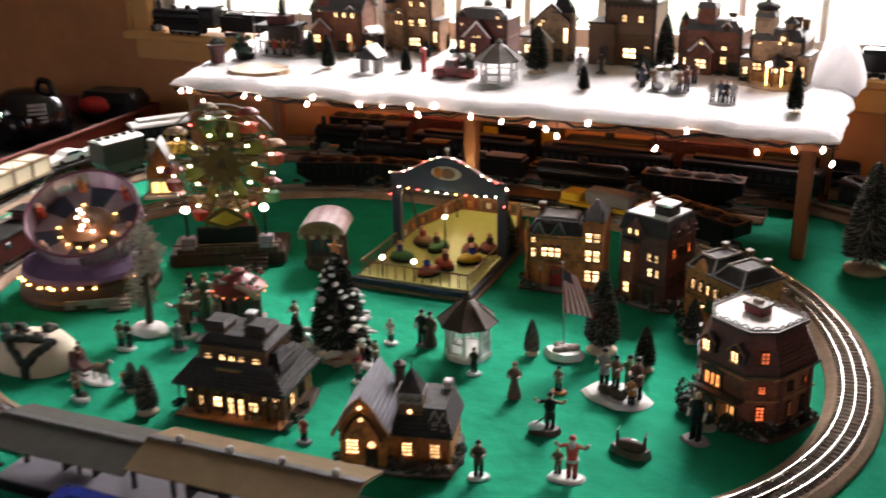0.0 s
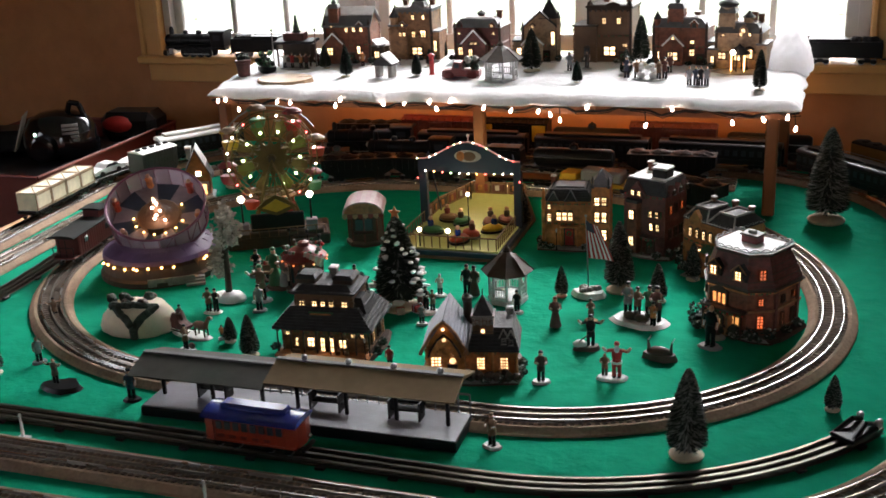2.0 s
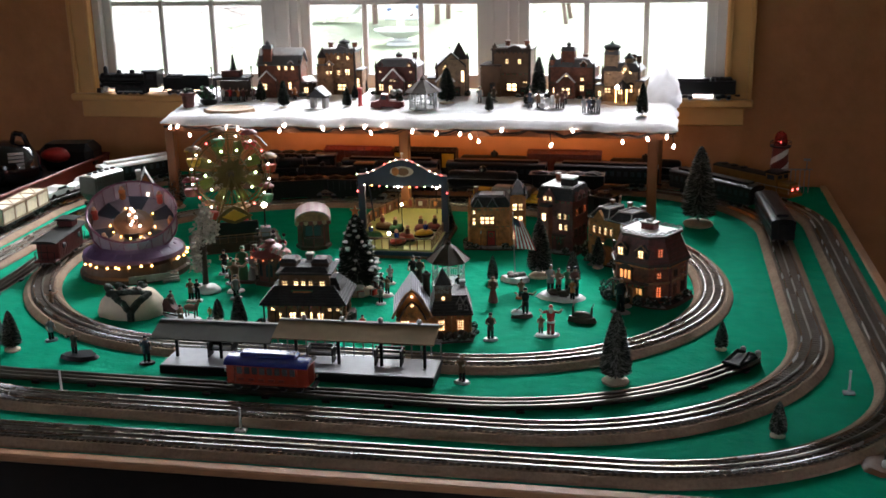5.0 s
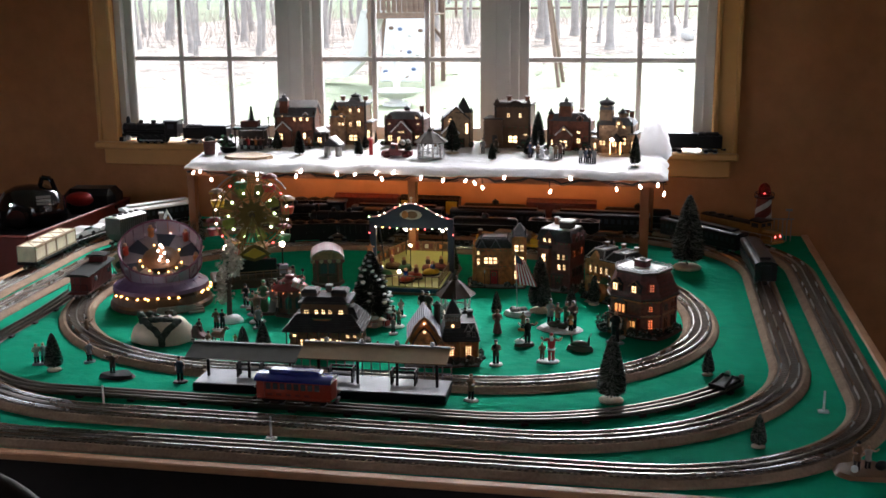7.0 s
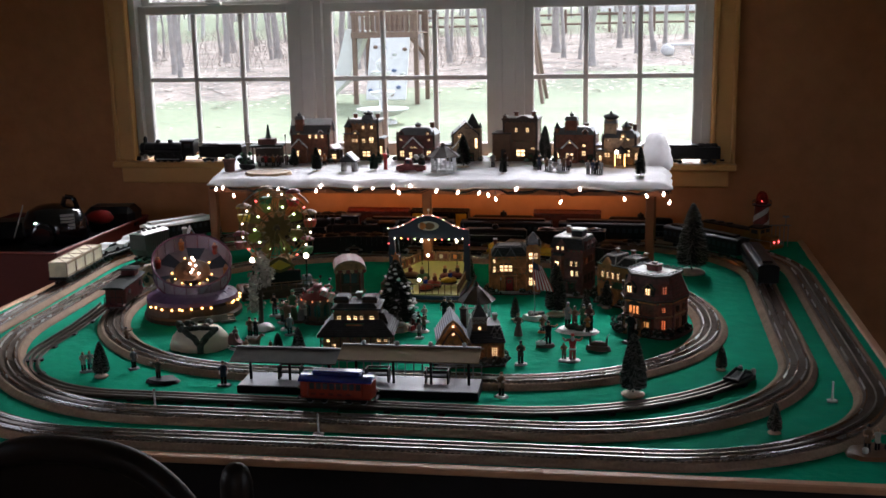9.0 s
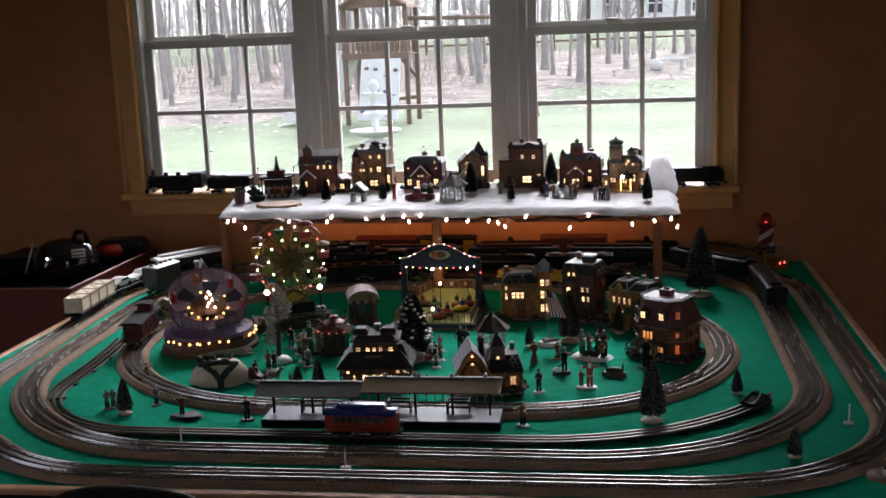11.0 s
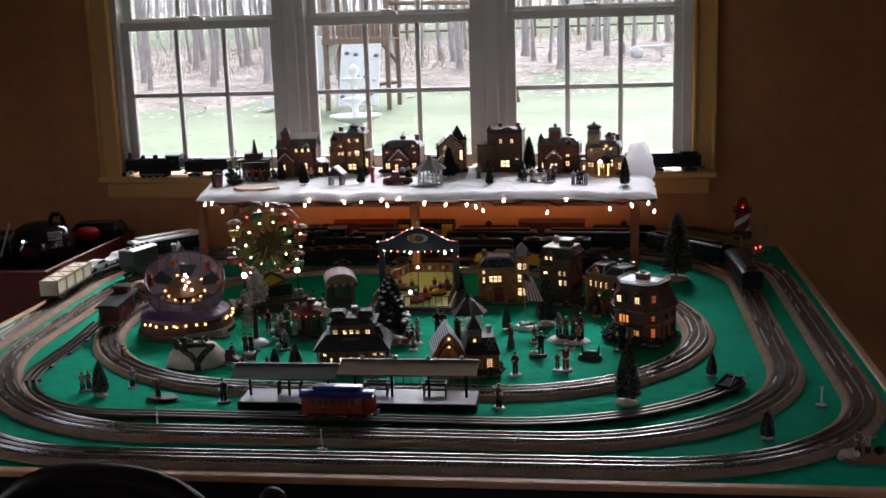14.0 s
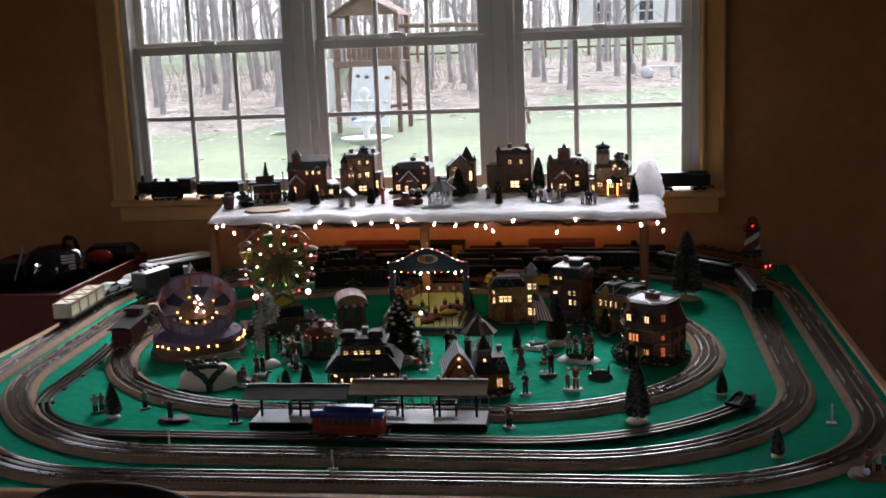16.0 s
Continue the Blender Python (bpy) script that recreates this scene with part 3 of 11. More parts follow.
bm = BM()
xs = [-400 + 8 * i for i in range(0, 41)] + [-75 + 2.5 * i for i in range(1, 60)] + [80 + 8 * i for i in range(0, 41)]
ys = [WY + 0.14, 4.5, 6.5] + [8.5 + 2.0 * i for i in range(46)] + [110, 140, 190, 260, 400, 700, 1200]
rows = [[bm.verts.new((x, y, GZ if y < 4 else min(lay(x, y), 3.2))) for x in xs] for y in ys]
for j in range(len(ys) - 1):
    for i in range(len(xs) - 1):
        f = bm.faces.new((rows[j][i], rows[j][i + 1], rows[j + 1][i + 1], rows[j + 1][i]))
        x, y = (xs[i] + xs[i + 1]) / 2, (ys[j] + ys[j + 1]) / 2
        edge = 31 + 0.95 * (x + 6) * (0.8 if x < -6 else 1.0) * (1 if x > -16 else 0.35)
        edge = min(max(edge, 22), 41) + 1.8 * noise.noise(Vector((x * 0.15, y * 0.12, 3)))
        f.material_index = 1 if edge < y < (60 if x < 4 else 52) + 3 * noise.noise(Vector((x * 0.2, 0, 7))) else 0
        f.smooth = True
tagged(part("ground", bm, [LAWN, LITTER]), "green lawn with a strip of fallen leaves under the woods", "ground", kind="structure")

rng = random.Random(5)
vs, fs = [], []
for k in range(7000):
    lawn = k < 160
    x = rng.uniform(-26, 14)
    y = rng.uniform(14, 34) if lawn else rng.uniform(24 if x < -8 else 28, 58)
    s = rng.uniform(0.04, 0.09) * (1.0 if lawn else 1.5)
    z = lay(x, y) + 0.02
    a, t = rng.uniform(0, 6.28), rng.uniform(-0.05, 0.08)
    b0 = len(vs)
    vs += [(x + s * math.cos(a), y + s * math.sin(a), z), (x - 0.6 * s * math.sin(a), y + 0.6 * s * math.cos(a), z + t * 0.3), (x - s * math.cos(a), y - s * math.sin(a), z + 0.01), (x + 0.6 * s * math.sin(a), y - 0.6 * s * math.cos(a), z + 0.015)]
    fs.append((b0, b0 + 1, b0 + 2, b0 + 3))
me = bpy.data.meshes.new("fallen_leaves")
me.from_pydata(vs, [], fs)
me.materials.append(LEAFM)
tagged(new("fallen_leaves", me), "dry brown leaves scattered over lawn and woodland edge", "leaves", kind="stuff")


def limb(vs, fs, pts, r0, r1, n=6):
    """A tapering round branch along pts, added to the lists of a mesh."""
    b0, m = len(vs), len(pts)
    for i, p in enumerate(pts):
        d = (Vector(pts[min(i + 1, m - 1)]) - Vector(pts[max(i - 1, 0)])).normalized()
        u = d.cross(Vector((0.31, 0.95, 0.05))).normalized()
        w = d.cross(u)
        r = r0 + (r1 - r0) * i / (m - 1)
        for k in range(n):
            a = 2 * math.pi * k / n
            vs.append(tuple(Vector(p) + (u * math.cos(a) + w * math.sin(a)) * r))
    for i in range(m - 1):
        for k in range(n):
            k2 = (k + 1) % n
            fs.append((b0 + i * n + k, b0 + i * n + k2, b0 + (i + 1) * n + k2, b0 + (i + 1) * n + k))


def bough(rnd, p, way, length, bend, steps=4):
    """A wandering line of points from p."""
    out, d = [Vector(p)], Vector(way).normalized()
    for i in range(steps):
        d = (d + Vector((rnd.uniform(-bend, bend), rnd.uniform(-bend, bend), rnd.uniform(-bend * 0.4, bend)))).normalized()
        out.append(out[-1] + d * length / steps)
    return out


def listed(name, vs, fs, material, smooth=True):
    me = bpy.data.meshes.new(name)
    me.from_pydata(vs, [], fs)
    me.materials.append(material)
    me.polygons.foreach_set("use_smooth", [smooth] * len(me.polygons))
    return new(name, me)


def bare_tree(x, y, h, r, lean=0.0, seed=0):
    """A leafless tree: a flared wandering trunk, forks, boughs and twigs."""
    rnd = random.Random(seed)
    t = thing("bare_tree", pose(x, y, lay(x, y) - 0.05), "leafless grey-barked woodland tree", "tree", "woodland trees")
    spine = [Vector((0, 0, -0.1))]
    off = Vector((0, 0, 0))
    for i in range(1, 11):
        off += Vector((rnd.uniform(-1, 1), rnd.uniform(-1, 1), 0)) * 0.011 * h
        spine.append(Vector((lean * h * i / 10, 0, h * i / 10)) + off)
    vs, fs = [], []
    limb(vs, fs, [spine[0], Vector((0, 0, 0.15)), Vector((0, 0, 0.5))], r * 1.75, r * 1.0, 9)
    limb(vs, fs, spine, r * 1.08, r * 0.16, 9)
    o = listed("trunk", vs, fs, BARK)
    o.parent = t
    vs, fs = [], []
    for k in range(10):
        f = rnd.uniform(0.2, 0.92)
        i = min(9, int(f * 10))
        p = spine[i].lerp(spine[i + 1], f * 10 - i)
        a = rnd.uniform(0, 6.28)
        rb = r * (1.02 - f) * rnd.uniform(0.3, 0.7)
        b = bough(rnd, p, (math.cos(a), math.sin(a), rnd.uniform(0.5, 1.6)), h * rnd.uniform(0.12, 0.3), 0.28, 5)
        limb(vs, fs, b, rb, rb * 0.25, 5)
        for j in range(5):
            q = b[rnd.randint(1, 5)]
            a2 = rnd.uniform(0, 6.28)
            c = bough(rnd, q, (math.cos(a2), math.sin(a2), rnd.uniform(0.1, 1.2)), h * rnd.uniform(0.05, 0.13), 0.35, 3)
            limb(vs, fs, c, max(rb * 0.3, 0.012), 0.006, 4)
            for e in range(3):
                a3 = rnd.uniform(0, 6.28)
                d = bough(rnd, c[rnd.randint(1, 3)], (math.cos(a3), math.sin(a3), rnd.uniform(0.0, 1.2)), h * rnd.uniform(0.03, 0.07), 0.3, 2)
                limb(vs, fs, d, 0.009, 0.004, 3)
    o = listed("crown", vs, fs, BARK)
    o.parent = t
    tagged(o, "bare limbs and twigs", kind="stuff")


spots = [(-16.5, 36, .16, 0), (-15.0, 33, .13, .02), (-14.2, 37, .2, 0), (-13.2, 34, .15, -.01), (-12.4, 39, .2, .02), (-11.6, 35, .22, .03), (-11.0, 41, .16, 0), (-10.2, 38, .14, 0), (-9.3, 36, .2, -.03), (-8.9, 43, .18, 0),
         (-5.6, 40, .2, 0), (-4.9, 45, .26, 0), (-4.2, 41, .16, .02), (-3.6, 47, .3, 0), (-3.0, 43, .14, 0), (-2.3, 42, .11, 0), (-1.75, 39, .3, .09), (-.9, 50, .24, 0), (.6, 47, .22, -.02), (1.2, 52, .2, .01), (2.3, 55, .2, 0),
         (2.95, 54, .34, -.06), (3.5, 55, .42, .05), (4.2, 53, .34, .02), (4.9, 54, .16, .01), (5.8, 57, .2, 0), (-6.4, 44, .18, 0), (-7.3, 41, .16, .01), (-18, 40, .2, 0), (-19.5, 38, .16, 0), (-17.2, 43, .22, 0), (-12.9, 46, .24, 0), (-10.6, 48, .26, 0), (7.5, 56, .25, 0), (-15.6, 45, .25, 0), (-21, 44, .3, 0)]
for i, (x, y, r, ln) in enumerate(spots):
    bare_tree(x, y, random.Random(i).uniform(11, 17), r * (0.56 if x < -2 else 0.46), ln, i * 7 + 1)
more = random.Random(31)
for i in range(46):
    x = more.uniform(-24, 0)
    bare_tree(x, more.uniform(44, 60), more.uniform(9, 15), more.uniform(0.04, 0.11), more.uniform(-0.03, 0.03), 400 + i)
vs, fs = [], []
rng = random.Random(8)
for k in range(420):
    x, y = rng.uniform(-75, 60), rng.uniform(62, 130)
    if x > -3 and rng.random() < 0.5:
        continue
    h, r = rng.uniform(10, 20), rng.uniform(0.05, 0.17)
    z = min(lay(x, y), 3.2) - 0.2
    line = bough(rng, (x, y, z), (rng.uniform(-0.05, 0.05), 0, 1), h, 0.07, 5)
    limb(vs, fs, line, r, r * 0.2, 5)
    for q in range(9):
        p = line[rng.randint(1, 4)].lerp(line[rng.randint(2, 5)], rng.uniform(0, 1))
        a = rng.uniform(0, 6.28)
        limb(vs, fs, bough(rng, p, (math.cos(a), 0.5 * math.sin(a), rng.uniform(0.4, 1.4)), rng.uniform(1.5, 4), 0.3, 3), r * 0.4, 0.012, 3)
tagged(listed("far_woods", vs, fs, HAZEBARK), "far leafless woods of thin grey trunks, paled for haze", "woods", kind="stuff")

# the mass of fine twigs between the trunks, coloured pale for haze
vs, fs = [], []
rng = random.Random(71)
for k in range(26000):
    x, y = rng.uniform(-46, 20), rng.uniform(64, 112)
    if x > -3 and rng.random() < 0.88:
        continue
    z = min(lay(x, y), 3.2) + rng.uniform(0.4, 15)
    a, l, w = rng.uniform(-1.5, 1.5), rng.uniform(0.8, 2.6), rng.uniform(0.012, 0.032)
    dx, dz = math.sin(a) * l, math.cos(a) * l
    b0 = len(vs)
    vs += [(x - w, y, z), (x + w, y, z), (x + dx * 0.5 + w, y + 0.2, z + dz * 0.6), (x + dx + w * 0.3, y, z + dz), (x + dx * 0.5 - w, y + 0.2, z + dz * 0.6)]
    fs.append((b0, b0 + 1, b0 + 2, b0 + 3, b0 + 4))
tagged(listed("far_twigs", vs, fs, HAZEBARK, False), "fine bare twigs filling the far woods, paled for haze", "twigs", kind="stuff")

vs, fs = [], []
rng = random.Random(17)
for k in range(5200):
    x, y = rng.uniform(-34, 6), rng.uniform(38, 66)
    if x > -5 and y < 54:
        continue
    z = lay(x, y)
    a, h, w = rng.uniform(-0.7, 0.7), rng.uniform(0.2, 0.9), rng.uniform(0.004, 0.009)
    b0 = len(vs)
    vs += [(x - w, y, z), (x + w, y, z), (x + a * h * 0.4 + w, y, z + h * 0.5), (x + a * h + w * 0.3, y + 0.2 * a, z + h), (x + a * h * 0.4 - w, y, z + h * 0.5)]
    fs.append((b0, b0 + 1, b0 + 2, b0 + 3, b0 + 4))
tagged(listed("undergrowth", vs, fs, BRUSHWOOD, False), "bare brown undergrowth at the foot of the woods", "undergrowth", kind="stuff")

fence = thing("rail_fence", pose(0, 60, 0.12), "dark wooden rail fence before the far lawn", "fence")
post = None
for k in range(14):
    x = -16 + 2.4 * k
    z = lay(x, 60)
    at = pose(x, 0, z)
    if post is None:
        bm = BM()
        box(bm, (0, 0, 0.6), (0.14, 0.14, 1.3), bev=0.02)
        post = part("post", bm, CEDAR, fence, at=at)
    else:
        again("post", post, fence, at)
for k in range(13):
    x = -14.8 + 2.4 * k
    for h in (0.45, 0.95):
        bm = BM()
        cone(bm, (-1.2, 0.1, h + lay(x - 1.2, 60)), (1.2, 0.1, h + lay(x + 1.2, 60)), 0.06, 0.06, 6)
        part("rail", bm, CEDAR, fence, at=pose(x, 0, 0))

neighbour = thing("neighbour_house", pose(4.5, 92, 2.2), "far white clapboard house behind the trees", "house")
bm = BM()
box(bm, (0, 0, 2.4), (15, 8, 6.4))
for k in range(14):
    box(bm, (0, -4.02, -0.5 + 0.45 * k), (15.02, 0.05, 0.02))
part("wall", bm, SIDING_W, neighbour, "white siding")
bm = BM()
prism(bm, [(-8, 5.5), (8, 5.5), (8, 5.8), (0, 9.0), (-8, 5.8)], -4.6, 4.6, upright())
part("roof", bm, GREYROOF, neighbour)
for x in (-5.5, -2.2, 1.2, 4.6):
    for z in (1.2, 4.0):
        bm = BM()
        for dx in (-0.6, 0.6):
            box(bm, (x + dx, -4.06, z), (0.12, 0.1, 1.7))
        for dz in (-0.8, 0, 0.8):
            box(bm, (x, -4.06, z + dz), (1.1, 0.1, 0.1))
        w = part("window", bm, SIDING_W, neighbour)
        bm = BM()
        box(bm, (x, -4.04, z), (1.15, 0.06, 1.6))
        part("pane", bm, DARKGL, w)

px, py = -6.27, 25.4
play = thing("play_frame", pose(px, py, lay(px, py) - 0.02), "cedar play frame with roof, white climbing wall and slide", "play set")
for x in (-0.78, 0.78):
    for y in (0.0, 1.4):
        bm = BM()
        box(bm, (x, y, 1.5), (0.11, 0.11, 3.0), bev=0.01)
        part("post", bm, CEDAR, play)
for k in range(9):
    bm = BM()
    box(bm, (0, 0.02 + 0.17 * k, 1.75), (1.66, 0.15, 0.035), bev=0.006)
    part("deck_board", bm, CEDAR, play)
bm = BM()
box(bm, (0, -0.075, 1.72), (1.7, 0.04, 0.15), bev=0.006)
part("deck_beam", bm, CEDAR, play)
for y in (-0.07, 1.47):
    bm = BM()
    box(bm, (0, y, 2.24), (1.7, 0.04, 0.09), bev=0.006)
    part("handrail", bm, CEDAR, play)
slat = None
for y in (-0.07, 1.47):
    for k in range(11):
        at = pose(-0.68 + 0.136 * k, y, 0)
        if slat is None:
            bm = BM()
            box(bm, (0, 0, 2.0), (0.07, 0.025, 0.42), bev=0.004)
            slat = part("baluster", bm, CEDAR, play, at=at)
        else:
            again("baluster", slat, play, at)
for s in (-1, 1):
    bm = BM()
    prism(bm, [(s * 0.9, 2.88), (s * 0.88, 2.93), (0, 3.44), (0, 3.38)], -1.75, 0.3, upright())
    for k in range(6):
        f = (k + 0.5) / 6
        box(bm, (s * f * 0.88, 0.72, 3.43 - 0.51 * f), (0.02, 2.05, 0.03))
    part("roof_slope", bm, CEDAR, play)
bm = BM()
prism(bm, [(-0.85, 2.9), (0.85, 2.9), (0.85, 2.98), (0, 3.4), (-0.85, 2.98)], 0.1, 0.14, upright())
part("gable_board", bm, CEDAR, play)
for x, z0, x1, z1 in ((-0.78, 0.5, 0.78, 0.62), (-0.78, 1.1, -0.3, 1.7), (0.78, 1.1, 0.3, 1.7), (-0.78, 0.95, -0.3, 0.9)):
    bm = BM()
    cone(bm, (x, 1.38, z0), (x1, 1.38, z1), 0.045, 0.045, 6)
    part("brace", bm, CEDAR, play)
bm = BM()
box(bm, (0, 0, 0), (0.99, 0.045, 1.6), bev=0.008, m=pose(0.17, -0.5, 0.92, -24, 0, 0))
wall_ob = part("climbing_wall", bm, PLAYWHITE, play, "white climbing wall panel")
rng = random.Random(3)
HOLDBLUE = mat("hold_blue", (0.12, 0.17, 0.3), 0.5, scale=20)
for k in range(12):
    at = pose(0.17, -0.5, 0.92, -24, 0, 0) @ pose(-0.36 + 0.24 * (k % 4) + rng.uniform(-0.06, 0.06), -0.04, -0.58 + 0.52 * (k // 4) + rng.uniform(-0.12, 0.12))
    bm = BM()
    ball(bm, (0, 0, 0), (0.065, 0.05, 0.045), 8)
    part("climbing_hold", bm, (HOLDBLUE, STONEW, CEDAR)[k % 3], wall_ob, at=at)
bm = BM()
prism(bm, [(-1.04, 1.86), (-0.52, 1.84), (-0.62, 1.55), (-1.0, 0.62), (-1.45, 0.22), (-2.5, 0.1), (-2.5, 0.34), (-1.6, 0.5), (-1.3, 0.9)], -0.62, -0.12, upright())
part("slide", bm, PLAYWHITE, play, "white plastic slide")
bm = BM()
cone(bm, (0.7, 0.7, 2.62), (3.5, 0.7, 2.56), 0.055, 0.055, 8)
cone(bm, (3.5, 0.7, 2.56), (3.9, 0.0, 0.0), 0.05, 0.05, 8)
cone(bm, (3.5, 0.7, 2.56), (3.9, 1.4, 0.0), 0.05, 0.05, 8)
part("swing_beam", bm, CEDAR, play, "swing beam on a splayed end frame")
bm = BM()
box(bm, (0, 0, 0), (0.32, 0.14, 0.12), 20, bev=0.03)
part("swing_seat", bm, PLAYWHITE, play, "white swing seat looped over its beam", at=pose(1.9, 0.7, 2.7))

fx, fy = -5.35, 21.0
fount = thing("garden_fountain", pose(fx, fy, lay(fx, fy)), "white two-tier stone garden fountain on lawn", "fountain")
bm = BM()
lathe(bm, [(0.3, 0), (0.28, 0.06), (0.15, 0.09), (0.14, 0.14), (0.34, 0.19), (0.5, 0.27), (0.54, 0.29), (0.54, 0.32), (0.47, 0.31), (0.12, 0.24)], n=28)
part("basin", bm, STONEW, fount, smooth=True)
for z0, r, name in ((0.24, 0.26, "middle_bowl"), (0.66, 0.19, "upper_bowl")):
    bm = BM()
    lathe(bm, [(0.13, z0), (0.07, z0 + 0.06), (0.065, z0 + 0.24), (0.1, z0 + 0.3), (r * 0.85, z0 + 0.36), (r, z0 + 0.4), (r, z0 + 0.43), (r * 0.85, z0 + 0.42), (0.07, z0 + 0.38)], n=24)
    part(name, bm, STONEW, fount, smooth=True)
bm = BM()
lathe(bm, [(0.08, 1.04), (0.06, 1.1), (0.1, 1.16), (0.12, 1.23), (0.09, 1.31), (0.04, 1.35), (0, 1.38)], n=16)
part("finial", bm, STONEW, fount, smooth=True)

bx, by = 1.62, 44.0
bench = thing("garden_bench", pose(bx, by, lay(bx, by), 0, 0, 12), "white stone garden bench tipped on the lawn", "bench")
bm = BM()
box(bm, (0.1, 0, 0.42), (1.3, 0.4, 0.09), bev=0.02)
part("seat", bm, STONEW, bench)
for x in (-0.4, 0.55):
    bm = BM()
    box(bm, (x, 0, 0.2), (0.16, 0.36, 0.4), bev=0.03)
    part("leg", bm, STONEW, bench)
bm = BM()
ball(bm, (-0.52, -0.3, 0.24), (0.27, 0.22, 0.25), 12)
rough(bm, 0.05, 4)
tagged(part("white_boulder", bm, STONEW, None, at=pose(bx, by, lay(bx, by) - 0.02)), "pale rounded stone beside a garden bench", "stone")

# ---- the raised shelf with cotton snow ----
SZ = 1.062
shelf = thing("snow_shelf", pose(0, 0, 0), "raised wooden shelf on posts before the window", "shelf")
bm = BM()
prism(bm, [(-1.575, 2.235), (-0.04, 2.225), (-0.03, 2.80), (-1.70, 2.81)], SZ - 0.03, SZ - 0.008)
part("board", bm, SHELFWOOD, shelf)
for x, y in ((-1.60, 2.335), (-0.083, 2.35), (-0.835, 2.35), (-1.62, 2.765), (-0.07, 2.775)):
    bm = BM()
    box(bm, (x, y, (TOP + SZ - 0.03) / 2), (0.03, 0.03, SZ - 0.03 - TOP), bev=0.004)
    part("leg", bm, SHELFWOOD, shelf, "brown wooden post")


def snow_edge(u):
    """Front edge of the cotton sheet at share u of its width."""
    return 2.195 + 0.02 * noise.noise(Vector((u * 7, 0, 1))) + 0.008 * noise.noise(Vector((u * 31, 0, 4)))


bm = BM()
nu, nv = 150, 60
verts = []
for j in range(nv + 1):
    line = []
    for i in range(nu + 1):
        u, v = i / nu, j / nv
        xl = -1.565 - 0.14 * v + 0.012 * noise.noise(Vector((v * 9, 3, 0)))
        xr = -0.015 + 0.01 * noise.noise(Vector((v * 9, 8, 0)))
        x, y = xl + (xr - xl) * u, snow_edge(u) + (2.815 - snow_edge(u)) * v
        z = SZ + 0.016 + 0.006 * noise.noise(Vector((x * 9, y * 9, 0))) + 0.003 * noise.noise(Vector((x * 30, y * 30, 0)))
        d = min(x - xl, xr - x, (y - snow_edge(u)))
        if d < 0.03:
            z -= 0.02 * (1 - d / 0.03) ** 1.6
        line.append(bm.verts.new((x, y, z)))
    verts.append(line)
for j in range(nv):
    for i in range(nu):
        bm.faces.new((verts[j][i], verts[j][i + 1], verts[j + 1][i + 1], verts[j + 1][i]))
ret = bmesh.ops.extrude_face_region(bm, geom=bm.faces[:])
for v in [g for g in ret["geom"] if isinstance(g, bmesh.types.BMVert)]:
    v.co.z += 0.004
for v in bm.verts:
    v.co.z = max(v.co.z, SZ - 0.007)
tagged(part("snow_blanket", bm, SNOW, smooth=True), "white cotton snow sheet draped over the shelf", "snow sheet")
bm = BM()
lathe(bm, [(0.074, 0.0), (0.07, 0.025), (0.062, 0.05), (0.05, 0.072), (0.042, 0.088), (0.036, 0.102), (0.024, 0.116), (0.01, 0.122), (0, 0.123)], (-0.062, 2.69, SZ + 0.004), 30, m=Matrix.Translation((-0.062, 2.69, 0)) @ Matrix.Diagonal((0.85, 1.9, 1, 1)) @ Matrix.Translation((0.062, -2.69, 0)))
bmesh.ops.subdivide_edges(bm, edges=bm.edges[:], cuts=1, use_grid_fill=True)
rough(bm, 0.012, 14)
rough(bm, 0.006, 45)
for v in bm.verts:
    v.co.z = max(v.co.z, SZ + 0.002)
tagged(part("cotton_drift", bm, FLUFF, smooth=True), "heaped white cotton snow drift on the shelf end", "snow")

# string of warm lights under the front edge
string = thing("string_lights", pose(0, 0, 0), "string of warm white bulbs along the shelf edge", "string lights")
BX = [(-1.537, 0.0), (-1.513, 0.004), (-1.475, -0.022), (-1.357, 0.002), (-1.318, 0), (-1.186, -0.004), (-1.17, 0.012), (-1.049, 0.005), (-0.991, 0.008), (-0.922, 0.012), (-0.903, -0.006), (-0.865, 0.016), (-0.778, 0.0),
      (-0.707, -0.005), (-0.637, -0.005), (-0.606, -0.012), (-0.582, -0.025), (-0.515, 0.008), (-0.373, -0.032), (-0.311, 0.01), (-0.171, -0.02), (-0.101, -0.01), (-0.049, -0.004), (-0.03, -0.03)]
bm = BM()
pts = []
for k in range(60):
    x = -1.56 + 1.54 * k / 59
    pts.append((x, 2.205 + 0.004 * math.sin(k * 1.7), SZ - 0.012 + 0.006 * math.sin(k * 0.9) - 0.004 * math.sin(k * 2.3)))
wire(bm, pts, 0.003, 6)
wire(bm, [(x + 0.004, y - 0.004, z - 0.004 + 0.002 * math.sin(x * 40)) for x, y, z in pts], 0.0012, 5)
for x, dz in BX:
    wire(bm, [(x, 2.205, SZ - 0.01), (x + 0.004, 2.196, SZ + dz - 0.007)], 0.0013, 5)
part("wire", bm, IRON, string, "dark green wire")
bm = BM()
lathe(bm, [(0.0008, -0.0058), (0.0031, -0.0045), (0.0043, -0.0005), (0.0035, 0.0035), (0.0023, 0.0055), (0.0023, 0.008)], n=12)
first = None
for x, dz in BX:
    at = pose(x + 0.004, 2.194, SZ + dz - 0.014, random.Random(x).uniform(-30, 30), random.Random(dz).uniform(-30, 30), 0)
    if first is None:
        first = part("bulb", bm, BULB, string, "glowing warm bulb", smooth=True, at=at)
    else:
        again("bulb", first, string, at)
